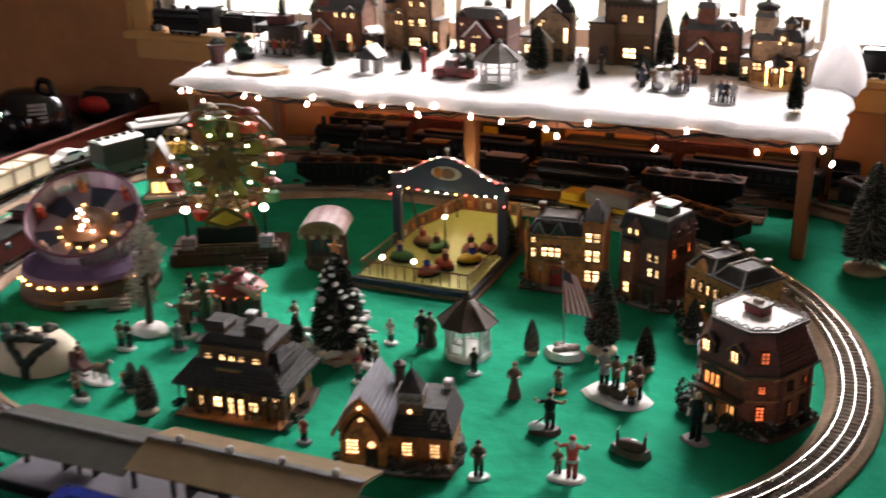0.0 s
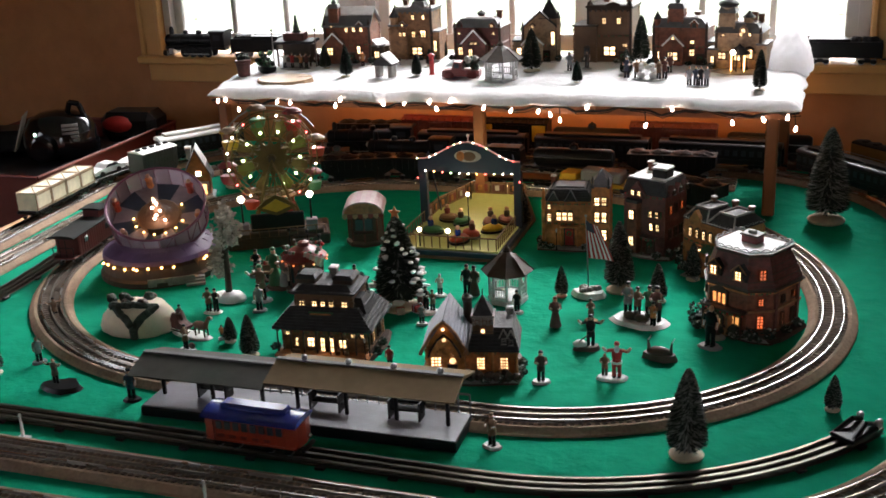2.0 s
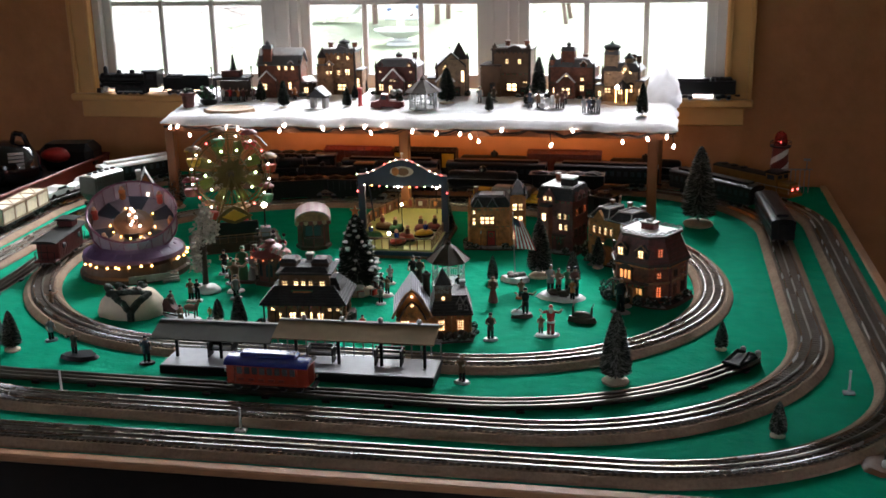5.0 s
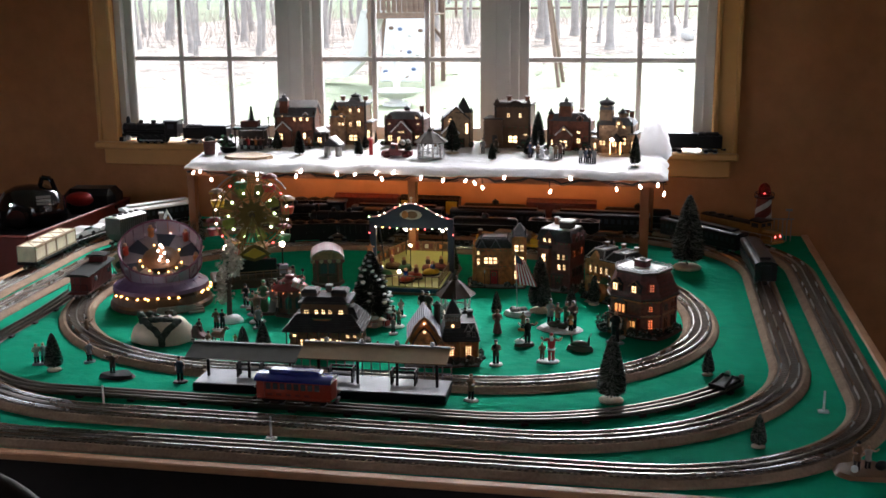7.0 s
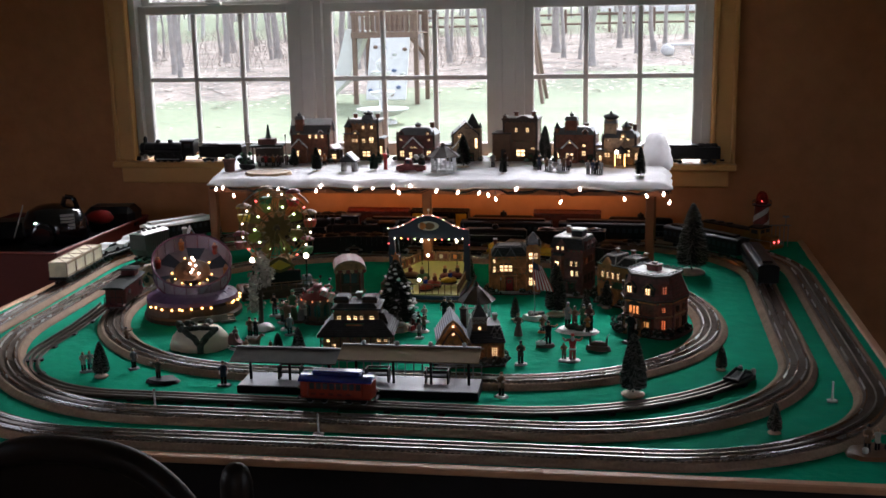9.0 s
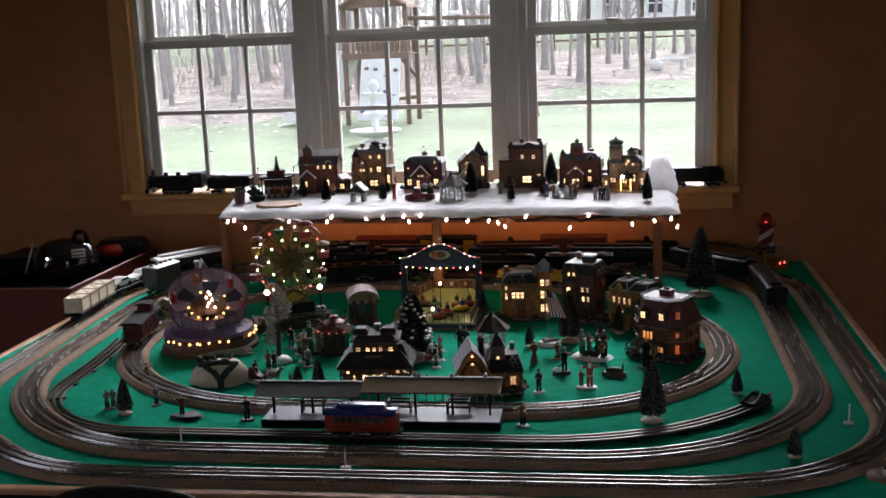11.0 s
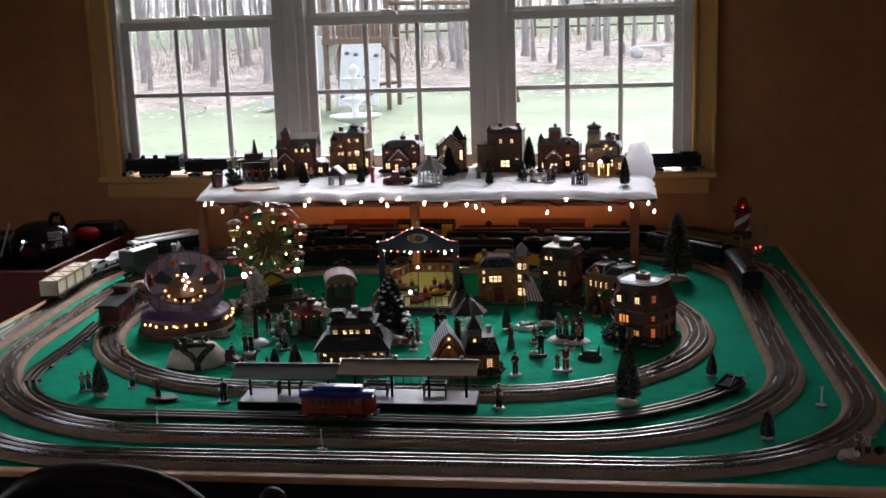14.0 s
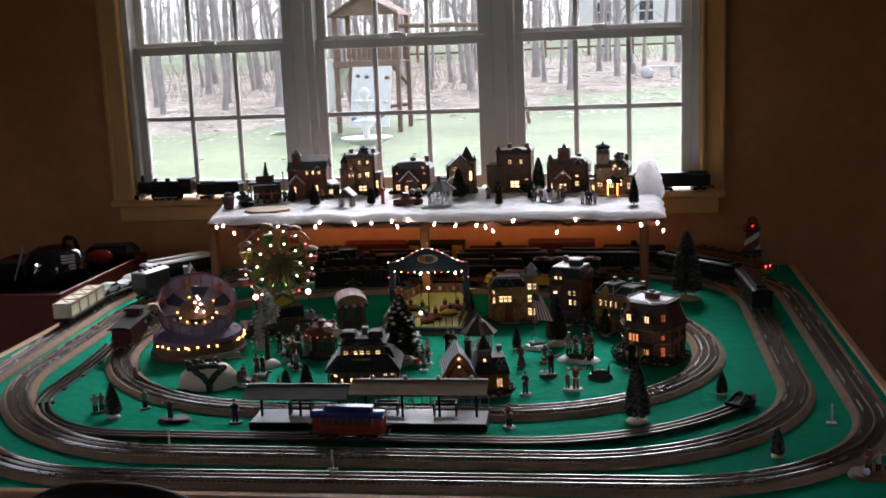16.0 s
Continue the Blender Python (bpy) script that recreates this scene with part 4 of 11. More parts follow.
for k in range(2):
    lamp = new("string_glow", bpy.data.lights.new("string_glow", "AREA"))
    lamp.data.shape, lamp.data.size, lamp.data.size_y = "RECTANGLE", 0.66, 0.03
    lamp.data.energy, lamp.data.color = 0.115, (1.0, 0.47, 0.15)
    lamp.matrix_world = look((-1.2 + 0.72 * k, 2.74, SZ - 0.05), (-1.2 + 0.72 * k, 2.9, SZ - 0.045))

# ---- lighted ceramic village houses ----
def arch_pts(w, h, n=7):
    """Outline of an opening with a round head."""
    r = w / 2
    return [(-r, 0), (r, 0), (r, h - r)] + [(r * math.cos(math.pi * k / n), h - r + r * math.sin(math.pi * k / n)) for k in range(1, n)] + [(-r, h - r)]


def house_window(parent, at, w, h, frame=DKBROWN, pane=LIT, arched=False, bars=(1, 1), depth=0.004):
    """A window: frame with bars, sill and a lit pane. at: its bottom middle, facing -y."""
    bm = BM()
    t = max(0.0014, w * 0.15)
    w, h = w * 0.92, h * 0.95
    prism(bm, [(-w / 2 - t, -t / 2), (-w / 2, -t / 2), (-w / 2, h), (w / 2, h), (w / 2, -t / 2), (w / 2 + t, -t / 2), (w / 2 + t, h + t), (-w / 2 - t, h + t)], 0, depth, upright())
    win = part("window", bm, frame, parent, at=at)
    for k in range(bars[0]):
        bm = BM()
        box(bm, (-w / 2 + w * (k + 1) / (bars[0] + 1), -depth * 0.45, h / 2), (t * 0.7, depth * 0.6, h))
        part("glazing_bar", bm, frame, win)
    for k in range(bars[1]):
        bm = BM()
        box(bm, (0, -depth * 0.4, h * (k + 1) / (bars[1] + 1)), (w, depth * 0.5, t * 0.7))
        part("glazing_bar", bm, frame, win)
    if arched:
        bm = BM()
        prism(bm, [(-w / 2 - 1.6 * t, 0), (w / 2 + 1.6 * t, 0), (w / 2 * 0.75, w * 0.32), (0, w * 0.45), (-w / 2 * 0.75, w * 0.32)], 0, depth * 1.1, upright(0, 0, h + t))
        part("hood", bm, frame, win)
    bm = BM()
    box(bm, (0, -depth * 0.15, h / 2), (w, depth * 0.3, h))
    part("pane", bm, pane, win)
    bm = BM()
    box(bm, (0, -depth * 0.7, -t / 2), (w + 4 * t, depth * 1.5, t))
    part("sill", bm, frame, win)
    return win


def face(w, d, side, u, z):
    """Where a window sits on a block of w by d: side f, b, l or r, u along it, z up."""
    if side == "f":
        return pose(u, -d / 2, z)
    if side == "b":
        return pose(-u, d / 2, z, 0, 0, 180)
    if side == "r":
        return pose(w / 2, u, z, 0, 0, 90)
    return pose(-w / 2, -u, z, 0, 0, -90)


def chimney(parent, x, y, z, h=0.022, s=0.012, material=BRICK):
    bm = BM()
    box(bm, (x, y, z + h / 2), (s, s, h), bev=0.0006)
    box(bm, (x, y, z + h), (s * 1.35, s * 1.35, h * 0.16), bev=0.0006)
    box(bm, (x, y, z + h * 1.14), (s * 1.2, s * 1.2, h * 0.14), mi=1, bev=0.001)
    part("chimney", bm, [material, WHITE], parent, "snow-capped chimney")


def courses(roof, rows, material, m=None):
    """Courses of shingles on a roof, each a strip of its own. rows: (centre, size)."""
    for c, q in rows:
        bm = BM()
        box(bm, (0, 0, 0), q)
        part("course", bm, material, roof, at=(m or Matrix()) @ pose(*c))


def gable_roof(parent, w, d, z, rise, along="x", over=0.007, material=SLATE, snow=0.5, at=None, th=0.004):
    """Two slabs over a block of w by d, with a snowy ridge; the ridge runs along x or y."""
    L, S = (w, d) if along == "x" else (d, w)
    bm = BM()
    half = S / 2 + over
    m = (at or Matrix()) @ (Matrix() if along == "x" else Matrix.Rotation(math.pi / 2, 4, "Z")) @ Matrix.Translation((0, 0, z))
    lift = rise * over / (S / 2)
    prof = [(-half, -lift), (0, rise), (half, -lift), (half, -lift + th), (0, rise + th * 1.3), (-half, -lift + th)]
    side = Matrix.Rotation(math.pi / 2, 4, "Z") @ Matrix.Rotation(math.pi / 2, 4, "X")
    prism(bm, prof, -L / 2 - over, L / 2 + over, m @ side)
    k = 9
    roof = part("roof", bm, material, parent, smooth=False)
    courses(roof, [((0, q * half * (1 - (i + 0.5) / k), rise * (i + 0.5) / k - lift * (1 - (i + 0.5) / k) + th * 1.05), (L + 2 * over, half / k * 0.8, 0.0013)) for i in range(k) for q in (-1, 1)], material, m)
    if snow:
        bm = BM()
        f = snow
        yq = half * f
        zq = rise - (rise + lift) * f
        prism(bm, [(-yq, zq + th), (0, rise + th * 1.2), (yq * 0.8, rise - (rise + lift) * f * 0.8 + th), (yq * 0.8, rise - (rise + lift) * f * 0.8 + th * 1.7), (0, rise + th * 2.1), (-yq, zq + th * 1.7)], -L / 2 - over, L / 2 + over, m @ side)
        rough(bm, 0.0012, 90)
        part("roof_snow", bm, WHITE, parent, "patchy white snow")
    bm = BM()
    prism(bm, [(-S / 2, -0.001), (S / 2, -0.001), (0, rise - 0.001)], -L / 2 + 0.001, L / 2 - 0.001, m @ side)
    return bm


def flat_roof(parent, w, d, z, material=SLATE, snow=True, wall=None, h=0.006):
    bm = BM()
    box(bm, (0, 0, z + h / 2), (w + 0.012, d + 0.012, h), bev=0.0012)
    box(bm, (0, 0, z - 0.003), (w + 0.006, d + 0.006, 0.005), bev=0.001)
    n = int(w / 0.012)
    for k in range(n):
        for y in (-d / 2 - 0.003, d / 2 + 0.003):
            box(bm, (-w / 2 + (k + 0.5) * w / n, y, z - 0.007), (0.004, 0.006, 0.006))
    part("cornice", bm, material, parent, "bracketed dark cornice")
    if snow:
        bm = BM()
        prism(bm, [(-w / 2, -d / 2), (w / 2, -d / 2), (w / 2, d / 2), (-w / 2, d / 2)], z + h - 0.001, z + h + 0.003, shrink=0.97)
        part("roof_snow", bm, STONE, parent, "thin grey snow on the flat roof")


def plinth(parent, w, d, material=DKBROWN, h=0.008, dx=0.0, dy=0.0, snowy=True):
    bm = BM()
    pts = []
    for k in range(20):
        a = 2 * math.pi * k / 20
        c, s = math.cos(a), math.sin(a)
        r = 1 / max(abs(c) / (w / 2), abs(s) / (d / 2)) * (1 - 0.08 * (abs(c * s) * 2) ** 2)
        r *= 1 + 0.04 * noise.noise(Vector((c * 3, s * 3, w * 50)))
        pts.append((r * c + dx, r * s + dy))
    prism(bm, pts, 0, h, shrink=0.96)
    part("plinth", bm, material, parent, "worn painted base")
    if snowy:
        bm = BM()
        prism(bm, [(x * 0.99, y * 0.99) for x, y in pts[11:19]], h * 0.5, h + 0.002, shrink=0.93)
        part("ground_snow", bm, STONE, parent)


def door(parent, at, w=0.014, h=0.03, material=DKRED, frame=DKBROWN):
    bm = BM()
    for s in (-1, 1):
        box(bm, (s * (w / 2 + 0.0014), -0.002, h / 2), (0.0028, 0.005, h + 0.003), mi=1)
    box(bm, (0, -0.002, h + 0.0015), (w + 0.006, 0.006, 0.003), mi=1)
    box(bm, (0, -0.0008, h / 2), (w, 0.002, h))
    for dx in (-0.25, 0.25):
        for zz in (0.28, 0.7):
            box(bm, (dx * w, -0.002, h * zz), (w * 0.34, 0.0012, h * 0.3), bev=0.0004)
    box(bm, (0, -0.005, 0.0015), (w * 1.6, 0.008, 0.003), mi=1)
    d = part("door", bm, [material, frame], parent, at=at)
    bm = BM()
    ball(bm, (w * 0.36, -0.003, h * 0.5), 0.0009, 6)
    part("knob", bm, CHROME, d)


def block(parent, x0, x1, y0, y1, z0, z1, material, bands=0, name="wall"):
    """A body with corner posts and raised bands between the storeys."""
    bm = BM()
    box(bm, ((x0 + x1) / 2, (y0 + y1) / 2, (z0 + z1) / 2), (x1 - x0, y1 - y0, z1 - z0))
    for x in (x0, x1):
        for y in (y0, y1):
            for k in range(int((z1 - z0) / 0.008)):
                box(bm, (x, y, z0 + 0.004 + 0.008 * k), (0.0052 if k % 2 else 0.0035, 0.0035 if k % 2 else 0.0052, 0.0062))
    for k in range(bands):
        box(bm, ((x0 + x1) / 2, (y0 + y1) / 2, z0 + (z1 - z0) * (k + 1) / (bands + 1)), (x1 - x0 + 0.004, y1 - y0 + 0.004, 0.0028), bev=0.0006)
    return part(name, bm, material, parent)


def wreath(parent, at, r=0.004):
    bm = BM()
    for k in range(10):
        a = 2 * math.pi * k / 10
        ball(bm, (r * math.cos(a), -0.001, r * math.sin(a)), r * 0.42, 6)
    ball(bm, (0, -0.002, -r), r * 0.4, 6, 1)
    part("wreath", bm, [GREEN, RED], parent, at=at)


def garland(parent, p, q, sag=0.004, n=9, r=0.0022):
    """A swag of fir with red berries between two points."""
    bm = BM()
    p, q = Vector(p), Vector(q)
    for k in range(n + 1):
        f = k / n
        c = p.lerp(q, f) - Vector((0, 0, sag * 4 * f * (1 - f)))
        ball(bm, c, r * (1.0 if k % 3 else 0.8), 6, 0 if k % 3 else 1)
    rough(bm, r * 0.5, 400)
    part("garland", bm, [GREEN, RED], parent, "green garland with red berries", kind="stuff")


def shrubs(parent, spots, seed=1, frost=0.25):
    """Clumped dark bushes of small leaves, some frosted: spots are (x, y, radius, height)."""
    rnd = random.Random(seed)
    vs, fs, mi = [], [], []
    for x, y, r, hh in spots:
        for k in range(90):
            d = Vector((rnd.gauss(0, 1), rnd.gauss(0, 1), rnd.gauss(0, 1))).normalized() * rnd.uniform(0.55, 1.0)
            c = Vector((x + d.x * r, y + d.y * r, 0.006 + hh * 0.5 + d.z * hh * 0.5))
            u = Vector((rnd.gauss(0, 1), rnd.gauss(0, 1), rnd.gauss(0, 1))).normalized() * 0.0036
            v = u.orthogonal().normalized() * 0.0024
            i = len(vs)
            vs += [tuple(c - u), tuple(c + v), tuple(c + u), tuple(c - v)]
            fs.append((i, i + 1, i + 2, i + 3))
            mi.append(1 if rnd.random() < frost * (1.4 if d.z > 0.2 else 0.4) else 0)
    me = bpy.data.meshes.new("shrub")
    me.from_pydata(vs, [], fs)
    me.materials.append(NEEDLE)
    me.materials.append(FROSTN)
    me.polygons.foreach_set("material_index", mi)
    o = new("shrub", me)
    o.parent = parent
    tagged(o, "dark clumped bushes touched with snow", kind="stuff")


def shutters(parent, at, w, h, material=GREEN):
    """A pair of louvred shutters beside a window."""
    for s in (-1, 1):
        bm = BM()
        x = s * (w * 0.72 + 0.0012)
        box(bm, (x, -0.0012, h / 2), (w * 0.3, 0.0024, h))
        for k in range(5):
            box(bm, (x, -0.0027, h * (k + 0.5) / 5), (w * 0.24, 0.0008, h * 0.1))
        part("shutter", bm, material, parent, at=at)


def cresting(parent, pts, z, material=IRON, step=0.006):
    """A row of small spikes along a roof edge."""
    bm = BM()
    for p, q in zip(pts, pts[1:]):
        p, q = Vector((*p, z)), Vector((*q, z))
        n = max(1, int((q - p).length / step))
        wire(bm, [p + Vector((0, 0, 0.002)), q + Vector((0, 0, 0.002))], 0.0006, 4)
        for k in range(n + 1):
            c = p.lerp(q, k / n)
            cone(bm, c, c + Vector((0, 0, 0.0065)), 0.0009, 0.0003, 5)
    part("cresting", bm, material, parent, "spiked roof cresting")


def street_lamp(parent, x, y, z=0.006, h=0.045):
    bm = BM()
    lathe(bm, [(0.0032, 0), (0.002, 0.004), (0.001, 0.008), (0.001, h), (0.0026, h + 0.001)], (x, y, z), 8)
    g = part("lamp_post", bm, IRON, parent)
    bm = BM()
    lathe(bm, [(0.0018, h + 0.001), (0.003, h + 0.007), (0.0008, h + 0.0105)], (x, y, z), 6)
    part("lantern", bm, PALE, g)


G = "lighted village houses"


def town_hall(at):
    """Ochre corner house with a steep tower, mansard roof and red door."""
    h = thing("village_house", at, "ochre stucco town house with tower and red door, windows lit", "model house", G)
    plinth(h, 0.2, 0.15)
    w, d = 0.125, 0.1
    block(h, -w / 2 - 0.012, w / 2 - 0.012, -d / 2, d / 2, 0.008, 0.125, TAN, 2)
    block(h, w / 2 - 0.012, w / 2 + 0.03, -d / 2 - 0.008, d / 2 - 0.02, 0.008, 0.165, TAN, 3, "tower")
    bm = BM()
    prism(bm, [(-0.076, -d / 2 - 0.004), (0.052, -d / 2 - 0.004), (0.052, d / 2 + 0.004), (-0.076, d / 2 + 0.004)], 0.125, 0.152, shrink=0.72)
    roof = part("roof", bm, SLATE, h, "dark mansard roof")
    courses(roof, [((-0.012, 0, 0.128 + 0.0055 * k), (0.128 - 0.007 * k, d + 0.008 - 0.006 * k, 0.0012)) for k in range(5)], SLATE)
    bm = BM()
    prism(bm, [(-0.05, -0.03), (0.03, -0.03), (0.03, 0.03), (-0.05, 0.03)], 0.152, 0.156, shrink=0.9)
    part("roof_snow", bm, GREYROOF, h)
    for s, (gx, gw) in enumerate(((-0.05, 0.03), (-0.005, 0.034))):
        bm = BM()
        prism(bm, [(-gw / 2, 0), (gw / 2, 0), (0, gw * 0.8)], 0, 0.02, upright(-d / 2 + 0.012, gx, 0.125))
        part("dormer", bm, SLATE, h)
        bm = BM()
        wire(bm, [(gx - gw / 2, -d / 2 - 0.01, 0.126), (gx, -d / 2 - 0.01, 0.126 + gw * 0.82), (gx + gw / 2, -d / 2 - 0.01, 0.126)], 0.0013, 6)
        part("dormer_snow", bm, GREYROOF, h, "weathered gable edge")
    tx = w / 2 + 0.009
    bm = BM()
    prism(bm, [(tx - 0.026, -0.066), (tx + 0.026, -0.066), (tx + 0.026, 0.032), (tx - 0.026, 0.032)], 0.165, 0.198, shrink=0.12)
    part("tower_roof", bm, SLATE, h)
    for dx in (-0.02, 0.02):
        bm = BM()
        lathe(bm, [(0.003, 0.16), (0.003, 0.178), (0.004, 0.18), (0.0, 0.192)], (tx + dx, -0.058, 0), 8)
        part("pinnacle", bm, SLATE, h)
    for dx in (-0.012, 0, 0.012):
        house_window(h, face(w, d, "f", -0.022 + dx * 1.25, 0.075), 0.011, 0.021, arched=True)
    house_window(h, face(w, d, "f", -0.062, 0.072), 0.008, 0.02)
    house_window(h, face(w, d, "f", -0.062, 0.104), 0.007, 0.012)
    for z in (0.03, 0.075, 0.118):
        for dx in (-0.009, 0.009):
            house_window(h, pose(tx + dx, -d / 2 - 0.008, z), 0.012, 0.026 if z < 0.1 else 0.02, bars=(1, 2))
    door(h, pose(-0.01, -d / 2, 0.008), 0.022, 0.046, RED)
    bm = BM()
    for x in (-0.03, 0.012):
        cone(bm, (x, -d / 2 - 0.006, 0.008), (x, -d / 2 - 0.006, 0.058), 0.003, 0.0025, 8)
    box(bm, (-0.009, -d / 2 - 0.006, 0.06), (0.052, 0.014, 0.005), bev=0.001)
    part("porch", bm, TAN, h)
    for u in (-0.02, 0.02):
        house_window(h, face(w, d, "l", u, 0.075) @ pose(0.012 * 0, -0.0, 0) @ pose(0, -0.012, 0), 0.01, 0.02)
    chimney(h, -0.06, 0.03, 0.14, 0.024)
    garland(h, (-0.07, -d / 2 - 0.004, 0.069), (0.045, -d / 2 - 0.004, 0.069), 0.003, 20)
    garland(h, (-0.074, -d / 2 - 0.004, 0.12), (0.048, -d / 2 - 0.004, 0.12), 0.003, 20)
    wreath(h, pose(-0.01, -d / 2 - 0.004, 0.042), 0.005)
    cresting(h, [(-0.055, -0.034), (0.034, -0.034), (0.034, 0.034), (-0.055, 0.034), (-0.055, -0.034)], 0.152, SLATE)
    for x in (-0.076, 0.052):
        bm = BM()
        lathe(bm, [(0.005, 0.008), (0.0055, 0.122), (0.007, 0.126), (0.004, 0.13), (0.0035, 0.142), (0.0045, 0.144), (0.0, 0.158)], (x, -d / 2 - 0.002, 0), 8)
        part("corner_turret", bm, [TAN], h, "slim corner turret with pointed cap")
    shrubs(h, [(-0.075, -0.066, 0.012, 0.018), (-0.055, -0.068, 0.01, 0.012), (0.035, -0.07, 0.012, 0.016), (0.06, -0.07, 0.01, 0.013), (0.1, -0.04, 0.012, 0.02), (-0.09, -0.03, 0.01, 0.02)], 3)
    street_lamp(h, -0.04, -0.078)
    return h


def brick_house(at):
    """Dark red three-storey house with a flat snowy roof and a roof box."""
    h = thing("village_house", at, "dark brick three-storey house with snowy flat roof", "model house", G)
    plinth(h, 0.16, 0.15)
    w, d = 0.115, 0.11
    block(h, -w / 2, w / 2, -d / 2, d / 2, 0.008, 0.165, MAROON, 2)
    bm = BM()
    prism(bm, [(-w / 2 - 0.005, -d / 2 - 0.005), (w / 2 + 0.005, -d / 2 - 0.005), (w / 2 + 0.005, d / 2 + 0.005), (-w / 2 - 0.005, d / 2 + 0.005)], 0.165, 0.2, shrink=0.86)
    roof = part("roof", bm, SLATE, h, "steep slate mansard")
    courses(roof, [((0, 0, 0.168 + 0.0055 * k), ((w + 0.011) * (1 - 0.023 * k), (d + 0.011) * (1 - 0.023 * k), 0.0012)) for k in range(6)], SLATE)
    bm = BM()
    prism(bm, [(-w * 0.46, -d * 0.46), (w * 0.46, -d * 0.46), (w * 0.46, d * 0.46), (-w * 0.46, d * 0.46)], 0.199, 0.204, shrink=0.96)
    rough(bm, 0.001, 60)
    part("roof_snow", bm, WHITE, h, "white snow on the flat roof")
    bm = BM()
    box(bm, (0.025, -0.008, 0.214), (0.04, 0.04, 0.022), bev=0.001)
    box(bm, (0.025, -0.008, 0.227), (0.044, 0.044, 0.006), mi=1, bev=0.002)
    part("roof_box", bm, [SLATE, WHITE], h, "snow-capped roof box")
    chimney(h, -0.03, 0.03, 0.2, 0.024)
    chimney(h, -0.018, 0.03, 0.2, 0.02)
    gw = 0.05
    bm = BM()
    prism(bm, [(-gw / 2, 0), (gw / 2, 0), (gw / 2, 0.012), (0, 0.042), (-gw / 2, 0.012)], 0, 0.03, upright(-d / 2 + 0.02, -0.02, 0.155))
    part("gable", bm, MAROON, h)
    for dx in (-0.009, 0.009):
        house_window(h, pose(-0.02 + dx, -d / 2 - 0.01, 0.163), 0.009, 0.012)
    for z in (0.048, 0.103):
        house_window(h, face(w, d, "f", -0.03, z), 0.014, 0.026, bars=(0, 1))
    for dx in (0.012, 0.03):
        house_window(h, face(w, d, "f", dx + 0.004, 0.108), 0.01, 0.016)
    for u in (-0.03, 0.0, 0.03):
        house_window(h, face(w, d, "r", u, 0.115), 0.012, 0.022, pane=LITRED if u else DARKGL)
        house_window(h, face(w, d, "r", u, 0.05), 0.012, 0.026, pane=DARKGL)
    door(h, pose(0.018, -d / 2, 0.008), 0.018, 0.04, DKBROWN)
    bm = BM()
    box(bm, (0.018, -d / 2 - 0.008, 0.058), (0.046, 0.022, 0.004), bev=0.001)
    for dx in (-0.018, 0.018):
        cone(bm, (0.018 + dx, -d / 2 - 0.016, 0.008), (0.018 + dx, -d / 2 - 0.016, 0.057), 0.0018, 0.0018, 6)
    part("porch", bm, DKBROWN, h)
    for x in (-0.03,):
        bm = BM()
        prism(bm, [(-0.02, 0.0), (-0.014, -0.014), (0.014, -0.014), (0.02, 0.0)], 0.008, 0.142, pose(x, -d / 2 - 0.0, 0))
        prism(bm, [(-0.022, 0.0), (-0.016, -0.017), (0.016, -0.017), (0.022, 0.0)], 0.142, 0.15, pose(x, -d / 2, 0), 1)
        part("bay", bm, [BRICK, SLATE], h, "projecting brick bay")
        for z in (0.03, 0.1):
            house_window(h, pose(x, -d / 2 - 0.0145, z), 0.014, 0.024, bars=(1, 1))
    for dx in (0.016, 0.034):
        shutters(h, face(w, d, "f", dx + 0.004, 0.108), 0.01, 0.016, GREEN)
        house_window(h, face(w, d, "f", dx + 0.004, 0.074), 0.009, 0.018)
    garland(h, (-0.005, -d / 2 - 0.02, 0.056), (0.04, -d / 2 - 0.02, 0.056), 0.004, 10)
    garland(h, (-0.055, -d / 2 - 0.004, 0.162), (0.055, -d / 2 - 0.004, 0.162), 0.003, 18)
    wreath(h, pose(0.018, -d / 2 - 0.004, 0.036), 0.005)
    cresting(h, [(-0.052, -0.05), (0.052, -0.05), (0.052, 0.05), (-0.052, 0.05), (-0.052, -0.05)], 0.199)
    for y in (-0.035, 0.0, 0.035):
        bm = BM()
        prism(bm, [(-0.012, 0), (0.012, 0), (0.012, 0.014), (0, 0.026), (-0.012, 0.014)], 0, 0.016, Matrix.Translation((w / 2 - 0.004, y, 0.166)) @ Matrix.Rotation(math.pi / 2, 4, "Z") @ Matrix.Rotation(math.pi / 2, 4, "X"))
        part("dormer", bm, MAROON, h)
        house_window(h, pose(w / 2 + 0.0125, y, 0.169, 0, 0, 90), 0.008, 0.011, pane=DARKGL)
    shrubs(h, [(-0.06, -0.07, 0.01, 0.022), (-0.03, -0.08, 0.012, 0.014), (0.045, -0.074, 0.012, 0.02), (0.07, -0.05, 0.012, 0.026), (0.072, -0.01, 0.01, 0.018), (0.07, 0.03, 0.01, 0.02)], 5)
    return h


